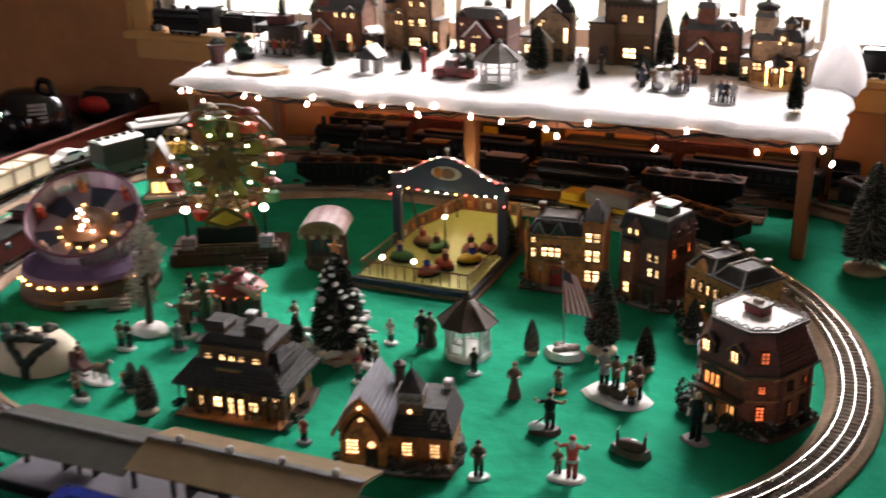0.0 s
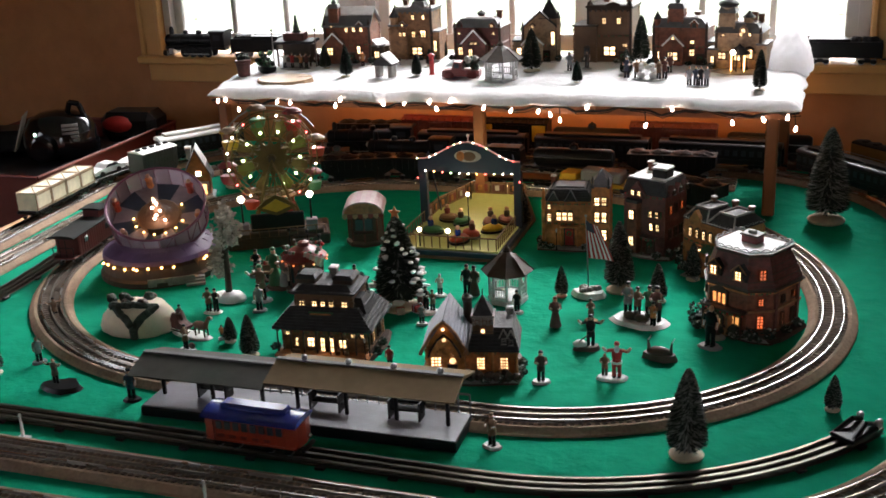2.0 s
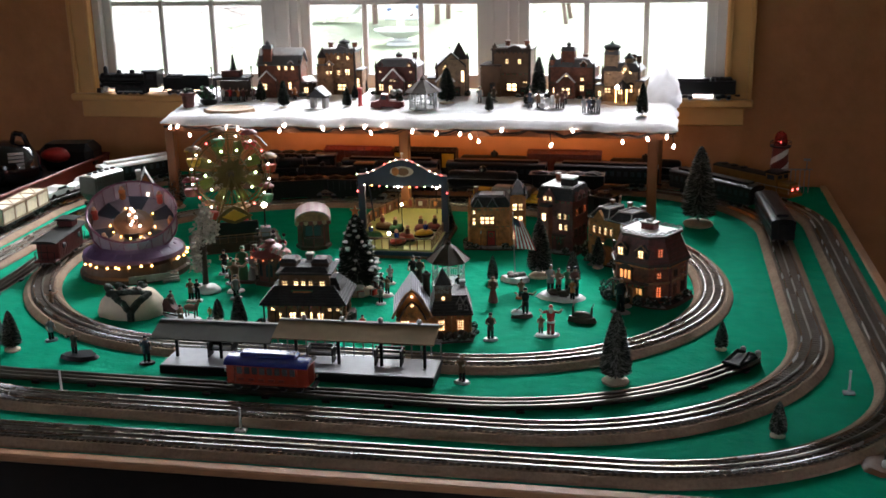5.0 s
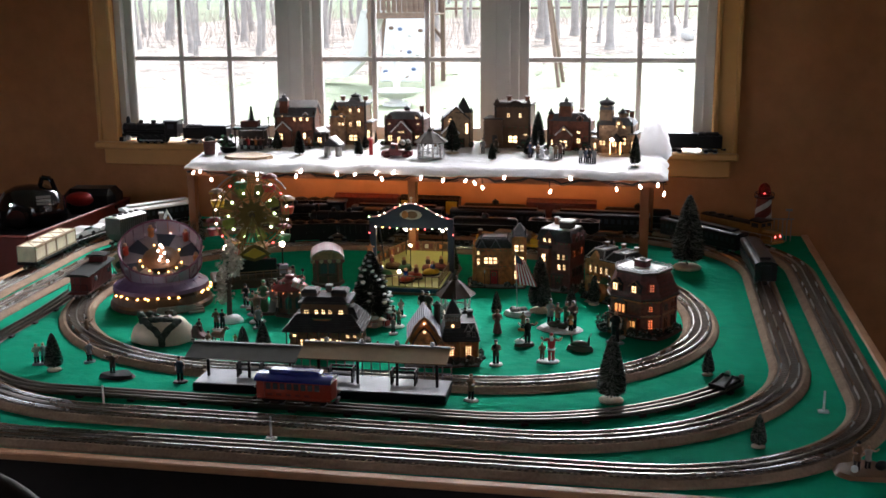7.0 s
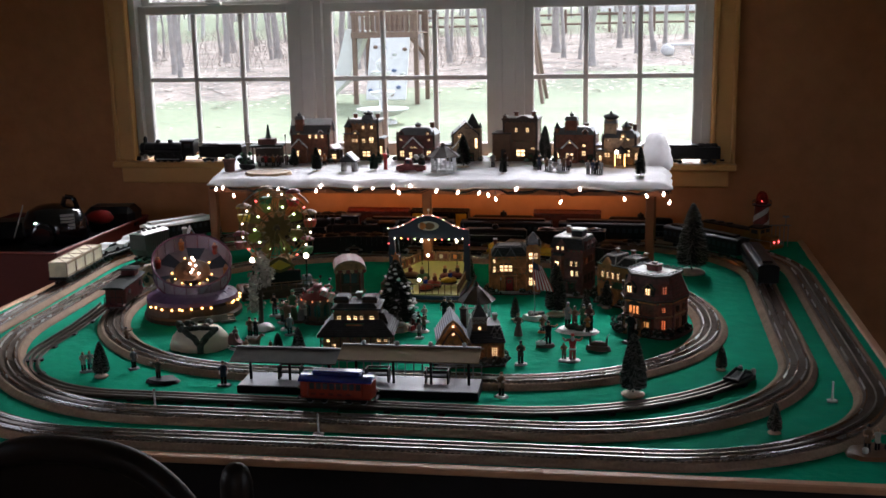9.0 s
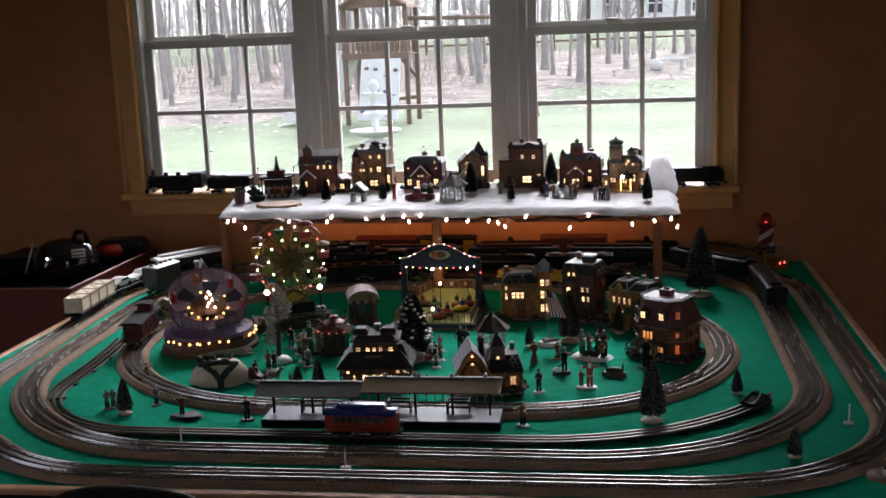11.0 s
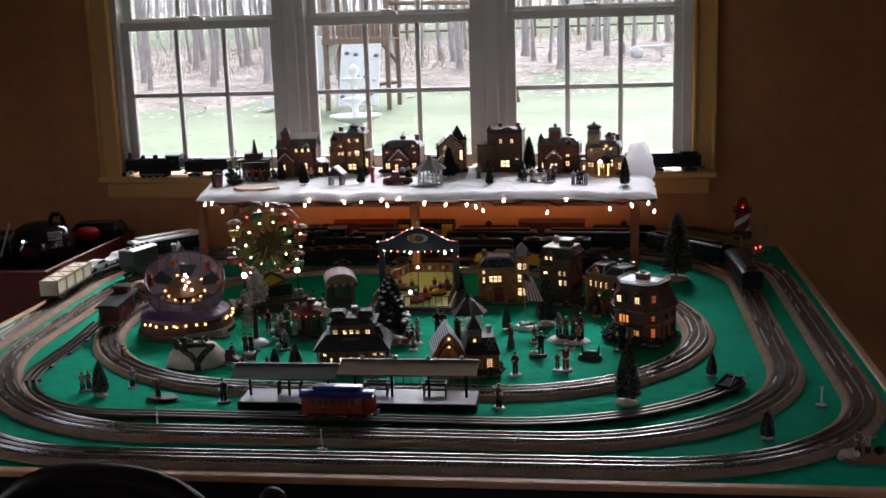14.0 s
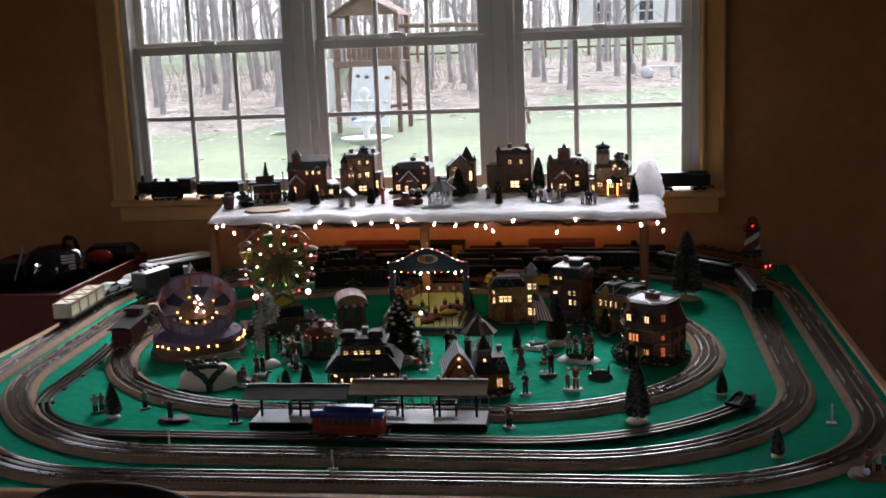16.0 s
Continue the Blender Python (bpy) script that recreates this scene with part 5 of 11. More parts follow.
def ochre_shop(at):
    """Ochre row with four lit windows, snowy valley roofs and three chimneys."""
    h = thing("village_house", at, "ochre stucco row house with snowy hipped roofs and chimneys", "model house", G)
    plinth(h, 0.2, 0.15)
    w, d = 0.16, 0.11
    block(h, -w / 2, w / 2, -d / 2, d / 2, 0.008, 0.125, OCHRE, 1)
    for cx, ww in ((-0.04, 0.07), (0.04, 0.08)):
        bm = BM()
        prism(bm, [(cx - ww / 2 - 0.006, -d / 2 - 0.006), (cx + ww / 2 + 0.003, -d / 2 - 0.006), (cx + ww / 2 + 0.003, d / 2 + 0.006), (cx - ww / 2 - 0.006, d / 2 + 0.006)], 0.125, 0.15, shrink=0.55)
        part("roof", bm, SLATE, h)
        bm = BM()
        e = 0.55
        wire(bm, [(cx - ww * 0.31, -d * 0.3, 0.152), (cx + ww * 0.3, -d * 0.3, 0.152), (cx + ww * 0.3, d * 0.3, 0.152), (cx - ww * 0.31, d * 0.3, 0.152), (cx - ww * 0.31, -d * 0.3, 0.152)], 0.0032, 6)
        wire(bm, [(cx - ww / 2 - 0.005, -d / 2 - 0.005, 0.127), (cx - ww * 0.31, -d * 0.3, 0.152)], 0.0026, 6)
        wire(bm, [(cx + ww / 2 + 0.002, -d / 2 - 0.005, 0.127), (cx + ww * 0.3, -d * 0.3, 0.152)], 0.0026, 6)
        part("roof_snow", bm, STONE, h, "thin snow along the ridges")
    for x, y in ((-0.06, 0.03), (0.0, 0.04), (0.06, 0.03)):
        chimney(h, x, y, 0.14, 0.02, 0.011, BROWN)
    bm = BM()
    prism(bm, [(-0.022, 0), (0.022, 0), (0, 0.026)], 0, 0.012, upright(-d / 2 + 0.006, -0.04, 0.125))
    part("gable", bm, OCHRE, h)
    for k in range(4):
        house_window(h, face(w, d, "f", -0.058 + 0.022 * k, 0.085), 0.009, 0.02, arched=True, bars=(1, 2))
    for k in range(2):
        house_window(h, face(w, d, "f", 0.045 + 0.02 * k, 0.085), 0.009, 0.02, arched=True, bars=(1, 2), pane=DARKGL)
    house_window(h, face(w, d, "f", -0.02, 0.03), 0.024, 0.032, bars=(0, 0))
    house_window(h, face(w, d, "l", 0.0, 0.08), 0.01, 0.02)
    house_window(h, face(w, d, "l", 0.03, 0.08), 0.01, 0.02)
    door(h, pose(-0.055, -d / 2, 0.008), 0.016, 0.036, DKBROWN)
    bm = BM()
    prism(bm, [(0, 0), (0.02, 0), (0, 0.016)], -0.04, 0.04, Matrix.Translation((0.03, -d / 2, 0.06)) @ Matrix.Rotation(math.pi, 4, "Z") @ Matrix.Rotation(math.pi / 2, 4, "X") @ Matrix.Rotation(0, 4, "Y") @ pose(0, 0, 0, 0, 90, 0))
    part("awning", bm, GREEN, h)
    bm = BM()
    prism(bm, arch_pts(0.05, 0.052, 10), 0, 0.03, upright(-d / 2 + 0.002, -0.018, 0.006))
    part("entry_arch", bm, OCHRE, h, "round-headed entrance pavilion")
    bm = BM()
    ap = [(-0.025 + 0.0, 0.027)] + [(0.0265 * math.cos(math.pi * k / 12), 0.027 + 0.0265 * math.sin(math.pi * k / 12)) for k in range(12, -1, -1)]
    wire(bm, [(x - 0.018, -d / 2 - 0.029, z + 0.006) for x, z in ap], 0.0022, 6)
    part("arch_moulding", bm, BRICK, h)
    house_window(h, pose(-0.018, -d / 2 - 0.0285, 0.012), 0.022, 0.026, bars=(1, 1))
    garland(h, (-0.08, -d / 2 - 0.003, 0.076), (0.08, -d / 2 - 0.003, 0.076), 0.003, 26)
    cresting(h, [(-0.08, -d / 2 - 0.004), (0.08, -d / 2 - 0.004), (0.08, d / 2)], 0.126, WHITE, 0.008)
    bm = BM()
    for k in range(3):
        box(bm, (-0.018, -d / 2 - 0.034 - 0.006 * k, 0.009 - 0.0025 * k), (0.04 + 0.006 * k, 0.008, 0.004), bev=0.0006)
    part("steps", bm, STONE, h)
    shrubs(h, [(-0.085, -0.065, 0.012, 0.03), (-0.06, -0.075, 0.01, 0.02), (0.03, -0.07, 0.013, 0.022), (0.06, -0.07, 0.013, 0.03), (0.085, -0.05, 0.012, 0.03)], 7)
    street_lamp(h, -0.07, -0.085)
    return h


def corner_shop(at):
    """Tall corner shop with bay front, snow roof and a big red chimney."""
    h = thing("village_house", at, "tall dark corner shop with warm lit bay and snowy roof", "model house", G)
    plinth(h, 0.19, 0.17)
    oct_ = [(-0.07, -0.03), (-0.04, -0.068), (0.04, -0.068), (0.07, -0.03), (0.07, 0.06), (-0.07, 0.06)]
    bm = BM()
    prism(bm, oct_, 0.008, 0.115)
    part("wall", bm, BRICK, h)
    for z, q, m in ((0.012, 1.03, BROWN), (0.062, 1.04, UMBER), (0.106, 1.05, TAN), (0.112, 1.1, DKBROWN)):
        bm = BM()
        prism(bm, [(x * q, y * q) for x, y in oct_], z, z + 0.005)
        part("string_course", bm, m, h)
    bm = BM()
    prism(bm, [(x * 1.07, y * 1.07) for x, y in oct_], 0.115, 0.186, shrink=0.75)
    roof = part("roof", bm, MAROON, h, "steep dark mansard storey")
    for k in range(9):
        q = 1.072 - 0.0285 * k
        bm = BM()
        prism(bm, [(x * q, y * q) for x, y in oct_], 0.118 + 0.0074 * k, 0.1195 + 0.0074 * k)
        part("course", bm, MAROON if k % 2 else DKBROWN, roof)
    bm = BM()
    prism(bm, [(x * 0.86, y * 0.86) for x, y in oct_], 0.186, 0.193)
    part("cornice", bm, DKBROWN, h)
    bm = BM()
    prism(bm, [(x * 0.81, y * 0.81) for x, y in oct_], 0.192, 0.196, shrink=0.95)
    rough(bm, 0.0012, 60)
    part("roof_snow", bm, WHITE, h, "thick white snow on the roof")
    for k, (x, y) in enumerate(oct_):
        p0, p1 = Vector((x, y, 0)) * 0.84, Vector((*oct_[(k + 1) % 6], 0)) * 0.84
        n = max(2, round((p1 - p0).length / 0.017))
        bm = BM()
        wire(bm, [p0 + Vector((0, 0, 0.197)), p1 + Vector((0, 0, 0.197))], 0.0014, 6)
        for q in range(n):
            c0, c1 = p0.lerp(p1, q / n), p0.lerp(p1, (q + 1) / n)
            wire(bm, [c0.lerp(c1, v / 6) + Vector((0, 0, 0.196 + 0.0075 * math.sin(math.pi * v / 6) ** 0.7)) for v in range(7)], 0.0012, 5)
        part("cresting", bm, STEEL, h, "silvery scalloped roof cresting")
    bm = BM()
    box(bm, (0.0, 0.006, 0.203), (0.032, 0.026, 0.018), bev=0.001)
    box(bm, (0.0, 0.006, 0.214), (0.037, 0.031, 0.005), mi=1, bev=0.001)
    box(bm, (0.0, 0.006, 0.219), (0.014, 0.012, 0.008), mi=2, bev=0.002)
    part("chimney", bm, [DKRED, DKBROWN, STONE], h, "wide red chimney")
    for s in (-1, 1):
        house_window(h, pose(s * 0.058, -0.05, 0.14, 0, 0, 52 * s), 0.012, 0.024, bars=(1, 2), pane=DARKGL if s < 0 else LITRED)
        house_window(h, pose(s * 0.0565, -0.0495, 0.08, 0, 0, 52 * s), 0.01, 0.016, pane=LITRED if s > 0 else DARKGL, bars=(1, 2))
        house_window(h, pose(s * 0.0565, -0.0495, 0.026, 0, 0, 52 * s), 0.012, 0.03, pane=LITRED if s > 0 else DARKGL, bars=(1, 3))
    for y in (0.0, 0.035):
        house_window(h, pose(0.0705, y, 0.078, 0, 0, 90), 0.009, 0.016, pane=LITRED if y else DARKGL)
        house_window(h, pose(0.0705, y, 0.024, 0, 0, 90), 0.009, 0.03, pane=DARKGL if y else LITRED, bars=(1, 3))
    house_window(h, pose(-0.016, -0.069, 0.07), 0.03, 0.026, pane=glow("amber_bay", (1.0, 0.3, 0.06), 0.3, 0.4), bars=(2, 0), arched=True)
    house_window(h, pose(0.018, -0.069, 0.018), 0.022, 0.032, pane=glow("amber_shop", (1.0, 0.42, 0.1), 0.25, 0.4), bars=(1, 0))
    door(h, pose(-0.02, -0.069, 0.008), 0.02, 0.042, DKRED)
    bm = BM()
    box(bm, (0, -0.078, 0.064), (0.086, 0.022, 0.006), bev=0.001)
    for x in (-0.04, 0.0, 0.04):
        cone(bm, (x, -0.086, 0.008), (x, -0.086, 0.062), 0.002, 0.002, 6)
    part("porch", bm, DKBROWN, h)
    bm = BM()
    for k in range(16):
        r = random.Random(k)
        ball(bm, (r.uniform(-0.07, 0.08), -0.082 + r.uniform(-0.006, 0.006), 0.012 + r.uniform(0, 0.014)), r.uniform(0.005, 0.011), 6)
    rough(bm, 0.002, 200)
    part("shrub", bm, NEEDLE, h, "dark shrubs along the wall", kind="stuff")
    bm = BM()
    lathe(bm, [(0.016, 0), (0.016, 0.003), (0.012, 0.005)], (0.0, -0.098, 0.0), 14)
    part("step", bm, PALE, h)
    bm = BM()
    prism(bm, arch_pts(0.052, 0.058, 10), 0, 0.022, upright(-0.066, -0.012, 0.006))
    part("entry_arch", bm, UMBER, h, "round-headed brick entrance")
    house_window(h, pose(-0.012, -0.0885, 0.03), 0.03, 0.016, pane=glow("amber_arch", (1.0, 0.36, 0.08), 0.16, 0.3), bars=(3, 0), arched=True)
    door(h, pose(-0.012, -0.0885, 0.006), 0.018, 0.023, DKRED)
    for s2 in (-1, 1):
        bm = BM()
        prism(bm, [(-0.014, 0), (0.014, 0), (0.014, 0.02), (0, 0.036), (-0.014, 0.02)], 0, 0.02, upright(-0.056, s2 * 0.026, 0.136))
        part("dormer", bm, SLATE, h)
        house_window(h, pose(s2 * 0.026, -0.0765, 0.139), 0.013, 0.02, frame=UMBER, bars=(1, 2))
        bm = BM()
        wire(bm, [(s2 * 0.026 - 0.016, -0.078, 0.155), (s2 * 0.026, -0.078, 0.174), (s2 * 0.026 + 0.016, -0.078, 0.155)], 0.0016, 6)
        part("dormer_trim", bm, UMBER, h)
    garland(h, (-0.045, -0.091, 0.064), (0.045, -0.091, 0.064), 0.004, 18)
    garland(h, (0.044, -0.07, 0.11), (0.073, -0.03, 0.11), 0.003, 10)
    garland(h, (-0.073, -0.03, 0.11), (-0.044, -0.07, 0.11), 0.003, 10)
    for y in (-0.022, 0.052):
        bm = BM()
        box(bm, (0.071, y, 0.06), (0.005, 0.008, 0.104), bev=0.0008)
        part("pilaster", bm, MAROON, h)
    shrubs(h, [(-0.075, -0.06, 0.016, 0.04), (-0.06, -0.08, 0.014, 0.026), (-0.045, -0.095, 0.012, 0.018), (0.03, -0.092, 0.014, 0.022), (0.055, -0.078, 0.016, 0.03), (0.078, -0.05, 0.014, 0.03), (0.082, 0.0, 0.01, 0.018), (0.082, 0.04, 0.012, 0.022), (-0.084, -0.01, 0.012, 0.03)], 9, 0.2)
    return h


def station_house(at):
    """Two-storey railway depot: dark hipped skirt roof, lit upper storey."""
    h = thing("village_house", at, "two-storey depot with dark flared roof and lit windows", "model house", G)
    plinth(h, 0.215, 0.16)
    w, d = 0.17, 0.11
    block(h, -w / 2, w / 2, -d / 2, d / 2, 0.008, 0.07, UMBER, 0)
    e = 0.016
    bm = BM()
    prism(bm, [(-w / 2 - e, -d / 2 - e), (w / 2 + e, -d / 2 - e), (w / 2 + e, d / 2 + e), (-w / 2 - e, d / 2 + e)], 0.066, 0.070)
    prism(bm, [(-w / 2 - e, -d / 2 - e), (w / 2 + e, -d / 2 - e), (w / 2 + e, d / 2 + e), (-w / 2 - e, d / 2 + e)], 0.07, 0.112, shrink=0.68)
    roof = part("roof", bm, SLATE, h, "flared dark slate roof")
    courses(roof, [((0, 0, 0.0725 + 0.0058 * k), ((w + 2 * e) * (1 - 0.045 * k), (d + 2 * e) * (1 - 0.045 * k), 0.0014)) for k in range(7)], SLATE)
    uw, ud = 0.115, 0.085
    block(h, -uw / 2, uw / 2, -ud / 2, ud / 2, 0.095, 0.142, BROWN, 1, "upper_storey")
    bm = BM()
    box(bm, (0, 0, 0.144), (uw + 0.016, ud + 0.016, 0.005), bev=0.001)
    prism(bm, [(-uw / 2, -ud / 2), (uw / 2, -ud / 2), (uw / 2, ud / 2), (-uw / 2, ud / 2)], 0.146, 0.158, shrink=0.8)
    part("upper_roof", bm, SLATE, h)
    for x in (-0.04, 0.035):
        bm = BM()
        box(bm, (x, -0.005, 0.162), (0.04, 0.045, 0.012), bev=0.002)
        prism(bm, [(x - 0.022, -0.03), (x + 0.022, -0.03), (x + 0.022, 0.02), (x - 0.022, 0.02)], 0.168, 0.176, shrink=0.7, mi=1)
        part("roof_lantern", bm, [DKBROWN, SLATE], h, "grey hipped roof lantern")
    for x in (-0.019, -0.002, 0.015):
        house_window(h, face(uw, ud, "f", x, 0.11), 0.009, 0.014, bars=(1, 0), arched=True)
    for x in (-0.045, 0.042):
        house_window(h, face(uw, ud, "f", x, 0.106), 0.012, 0.018, bars=(1, 2))
    for x, ww, hh in ((-0.074, 0.009, 0.008), (-0.057, 0.005, 0.02), (-0.028, 0.014, 0.022), (0.037, 0.014, 0.02), (0.06, 0.01, 0.008), (0.078, 0.008, 0.007)):
        house_window(h, face(w, d, "f", x, 0.022 + (0.034 - hh if hh < 0.02 else 0)), ww, hh, arched=hh < 0.02)
    for x in (-0.004, 0.014):
        house_window(h, face(w, d, "f", x, 0.01), 0.0085, 0.036, bars=(1, 2), arched=True)
    house_window(h, face(w, d, "r", -0.02, 0.022), 0.014, 0.026)
    house_window(h, face(w, d, "r", 0.02, 0.022), 0.014, 0.026, pane=DARKGL)
    bm = BM()
    box(bm, (0.055, -0.01, 0.105), (0.05, 0.055, 0.02), bev=0.001)
    prism(bm, [(0.03, -0.045), (0.085, -0.045), (0.085, 0.025), (0.03, 0.025)], 0.1, 0.128, shrink=0.5)
    part("side_roof", bm, SLATE, h)
    for k in range(8):
        bm = BM()
        x = -w / 2 - 0.008 + k * (w + 0.016) / 7
        cone(bm, (x, -d / 2 - 0.011, 0.008), (x, -d / 2 - 0.011, 0.066), 0.0016, 0.0016, 6)
        part("porch_post", bm, DKBROWN, h)
    bm = BM()
    box(bm, (0, -d / 2 - 0.012, 0.009), (0.19, 0.03, 0.004), bev=0.001)
    part("porch_floor", bm, TAN, h)
    chimney(h, 0.0, 0.03, 0.15, 0.022, 0.014, STONE)
    garland(h, (-0.1, -d / 2 - 0.017, 0.066), (0.1, -d / 2 - 0.017, 0.066), 0.003, 30, 0.0018)
    bm = BM()
    box(bm, (-0.004, -ud / 2 - 0.012, 0.098), (0.05, 0.002, 0.011), bev=0.0006)
    box(bm, (-0.004, -ud / 2 - 0.0135, 0.098), (0.042, 0.001, 0.005), mi=1)
    part("sign", bm, [GREEN, TAN], h, "dark green sign board")
    for k in range(6):
        bm = BM()
        x = -0.07 + 0.028 * k
        prism(bm, [(0, 0), (0.011, 0), (0.0, -0.016)], -0.0012, 0.0012, Matrix.Translation((x, -d / 2, 0.065)) @ Matrix.Rotation(-math.pi / 2, 4, "Z") @ Matrix.Rotation(math.pi / 2, 4, "X"))
        part("bracket", bm, BROWN, h)
    bm = BM()
    for x in (-0.06, -0.052, 0.03, 0.048):
        box(bm, (x, -d / 2 - 0.014, 0.016), (0.008, 0.007, 0.009), 12, bev=0.0006)
    part("luggage", bm, BROWN, h, "small brown trunks", kind="stuff")
    shrubs(h, [(-0.105, -0.05, 0.01, 0.016), (0.105, -0.05, 0.01, 0.02), (0.1, 0.0, 0.01, 0.016), (-0.1, 0.03, 0.01, 0.02)], 11)
    street_lamp(h, 0.09, -0.084)
    return h


def disc_window(parent, x, y, z, r, frame=TAN):
    """A small round light in a moulded ring, facing -y."""
    bm = BM()
    lathe(bm, [(r * 1.35, 0), (r * 1.3, 0.003), (r * 0.95, 0.003), (r * 0.95, 0)], n=16, m=upright(y, x, z))
    w = part("round_window", bm, frame, parent, smooth=True)
    bm = BM()
    lathe(bm, [(0, 0.0012), (r, 0.0012), (r, 0)], n=16, m=upright(y, x, z))
    part("pane", bm, LIT, w)


def cottage(at):
    """Cottage: a lit gabled front, a long wing with a lantern tower, a round chimney behind."""
    h = thing("village_house", at, "gabled cottage with warm lit windows and slate roofs", "model house", G)
    plinth(h, 0.21, 0.15)
    block(h, -0.085, -0.012, -0.062, 0.045, 0.008, 0.078, AMBER, 0)
    block(h, -0.012, 0.088, -0.045, 0.055, 0.008, 0.06, TAN, 0, "wing")
    bm = gable_roof(h, 0.073, 0.125, 0.078, 0.05, "y", 0.009, LILACSLATE, 0, pose(-0.0485, 0.0005, 0))
    part("gable", bm, AMBER, h)
    bm = BM()
    ogee = [(-0.047, 0.064), (-0.043, 0.074), (-0.035, 0.084), (-0.024, 0.106), (-0.012, 0.12), (0, 0.129)]
    ogee = ogee + [(-x, z) for x, z in ogee[-2::-1]]
    wire(bm, [(x - 0.0485, -0.074, z) for x, z in ogee], 0.003, 8)
    part("bargeboard", bm, UMBER, h, "curved carved gable board")
    bm = BM()
    inner = [(-0.032, 0.056), (-0.028, 0.068), (-0.014, 0.09), (0, 0.102), (0.014, 0.09), (0.028, 0.068), (0.032, 0.056)]
    prism(bm, [(x - 0.0485, z) for x, z in inner], 0.062, 0.068, upright())
    part("porch_gable", bm, AMBER, h, "smaller gable over the entrance")
    bm = BM()
    wire(bm, [(x - 0.0485, -0.069, z) for x, z in inner], 0.0022, 6)
    part("gable_trim", bm, DKBROWN, h)
    for k in range(7):
        a = math.pi * k / 6
        bm = BM()
        ball(bm, (-0.0485 + 0.016 * math.cos(a), -0.0695, 0.062 + 0.012 * math.sin(a)), 0.0022, 6)
        part("fretwork_bead", bm, TAN, h)
    bm = BM()
    prism(bm, [(-0.006, -0.053), (0.096, -0.053), (0.096, 0.062), (-0.006, 0.062)], 0.06, 0.104, shrink=0.74)
    roof = part("wing_roof", bm, SLATE, h, "steep dark wing roof")
    courses(roof, [((0.045, 0.0045, 0.063 + 0.0068 * k), (0.104 * (1 - 0.04 * k), 0.117 * (1 - 0.04 * k), 0.0014)) for k in range(6)], SLATE)
    bm = BM()
    box(bm, (0.026, -0.024, 0.095), (0.04, 0.036, 0.056), bev=0.001)
    part("tower", bm, BROWN, h)
    bm = BM()
    for k in range(6):
        for z in (0.113, 0.122):
            box(bm, (0.0085 + 0.007 * k, -0.0435, z + 0.002 * (k % 2)), (0.0055, 0.004, 0.0065), bev=0.0008)
    box(bm, (0.026, -0.024, 0.1275), (0.047, 0.043, 0.004), bev=0.001)
    part("tower_parapet", bm, STONE, h, "pale patterned parapet")
    bm = BM()
    prism(bm, [(0.006, -0.044), (0.046, -0.044), (0.046, -0.004), (0.006, -0.004)], 0.129, 0.164, shrink=0.06)
    cone(bm, (0.026, -0.024, 0.16), (0.026, -0.024, 0.176), 0.0012, 0.0008, 6)
    part("tower_roof", bm, SLATE, h, "dark pyramid roof")
    disc_window(h, 0.026, -0.0425, 0.099, 0.0045)
    disc_window(h, -0.0485, -0.0685, 0.092, 0.0042)
    disc_window(h, -0.0485, -0.0735, 0.115, 0.0036)
    disc_window(h, -0.033, -0.0635, 0.048, 0.0068)
    house_window(h, pose(-0.066, -0.0625, 0.03), 0.02, 0.026, frame=TAN, bars=(2, 3))
    door(h, pose(-0.034, -0.0625, 0.008), 0.014, 0.03, DKBROWN)
    for x in (0.02, 0.066):
        house_window(h, pose(x, -0.0455, 0.024), 0.015, 0.024, frame=TAN, bars=(2, 3))
    for x, z in ((0.07, 0.072), (0.084, 0.07)):
        bm = BM()
        prism(bm, [(-0.009, 0), (0.009, 0), (0.009, 0.012), (0, 0.03), (-0.009, 0.012)], 0, 0.03, upright(-0.014, x - 0.004, z))
        part("dormer", bm, SLATE, h)
        bm = BM()
        wire(bm, [(x - 0.0145, -0.0445, z + 0.01), (x - 0.004, -0.0445, z + 0.031), (x + 0.0065, -0.0445, z + 0.01)], 0.0016, 6)
        part("dormer_trim", bm, STONE, h)
        house_window(h, pose(x - 0.004, -0.0442, z + 0.003), 0.006, 0.009, pane=DARKGL, frame=STONE)
    bm = BM()
    lathe(bm, [(0.009, 0.06), (0.009, 0.122), (0.011, 0.124), (0.011, 0.13), (0.007, 0.132), (0.003, 0.136), (0.0, 0.137)], (-0.012, 0.058, 0), 14)
    part("round_chimney", bm, [DKBROWN], h, "round brick chimney with pale cap")
    for k, x in enumerate((-0.012, 0.043, 0.09)):
        bm = BM()
        lathe(bm, [(0.0035, 0.008), (0.0026, 0.014), (0.0032, 0.03), (0.0024, 0.034), (0.003, 0.056), (0.0042, 0.06)], (x, -0.05, 0), 8)
        part("porch_post", bm, OCHRE, h)
    bm = BM()
    for k in range(34):
        r = random.Random(k + 50)
        ball(bm, (r.uniform(-0.012, 0.096), -0.06 + r.uniform(-0.014, 0.008), 0.01 + r.uniform(0, 0.012)), r.uniform(0.004, 0.009), 6)
    rough(bm, 0.002, 200)
    part("hedge", bm, DKBROWN, h, "brown hedge along the wall", kind="stuff")
    garland(h, (-0.012, -0.047, 0.057), (0.088, -0.047, 0.057), 0.002, 18, 0.0017)
    wreath(h, pose(-0.033, -0.066, 0.018), 0.004)
    chimney(h, 0.075, 0.035, 0.09, 0.024, 0.012, STONE)
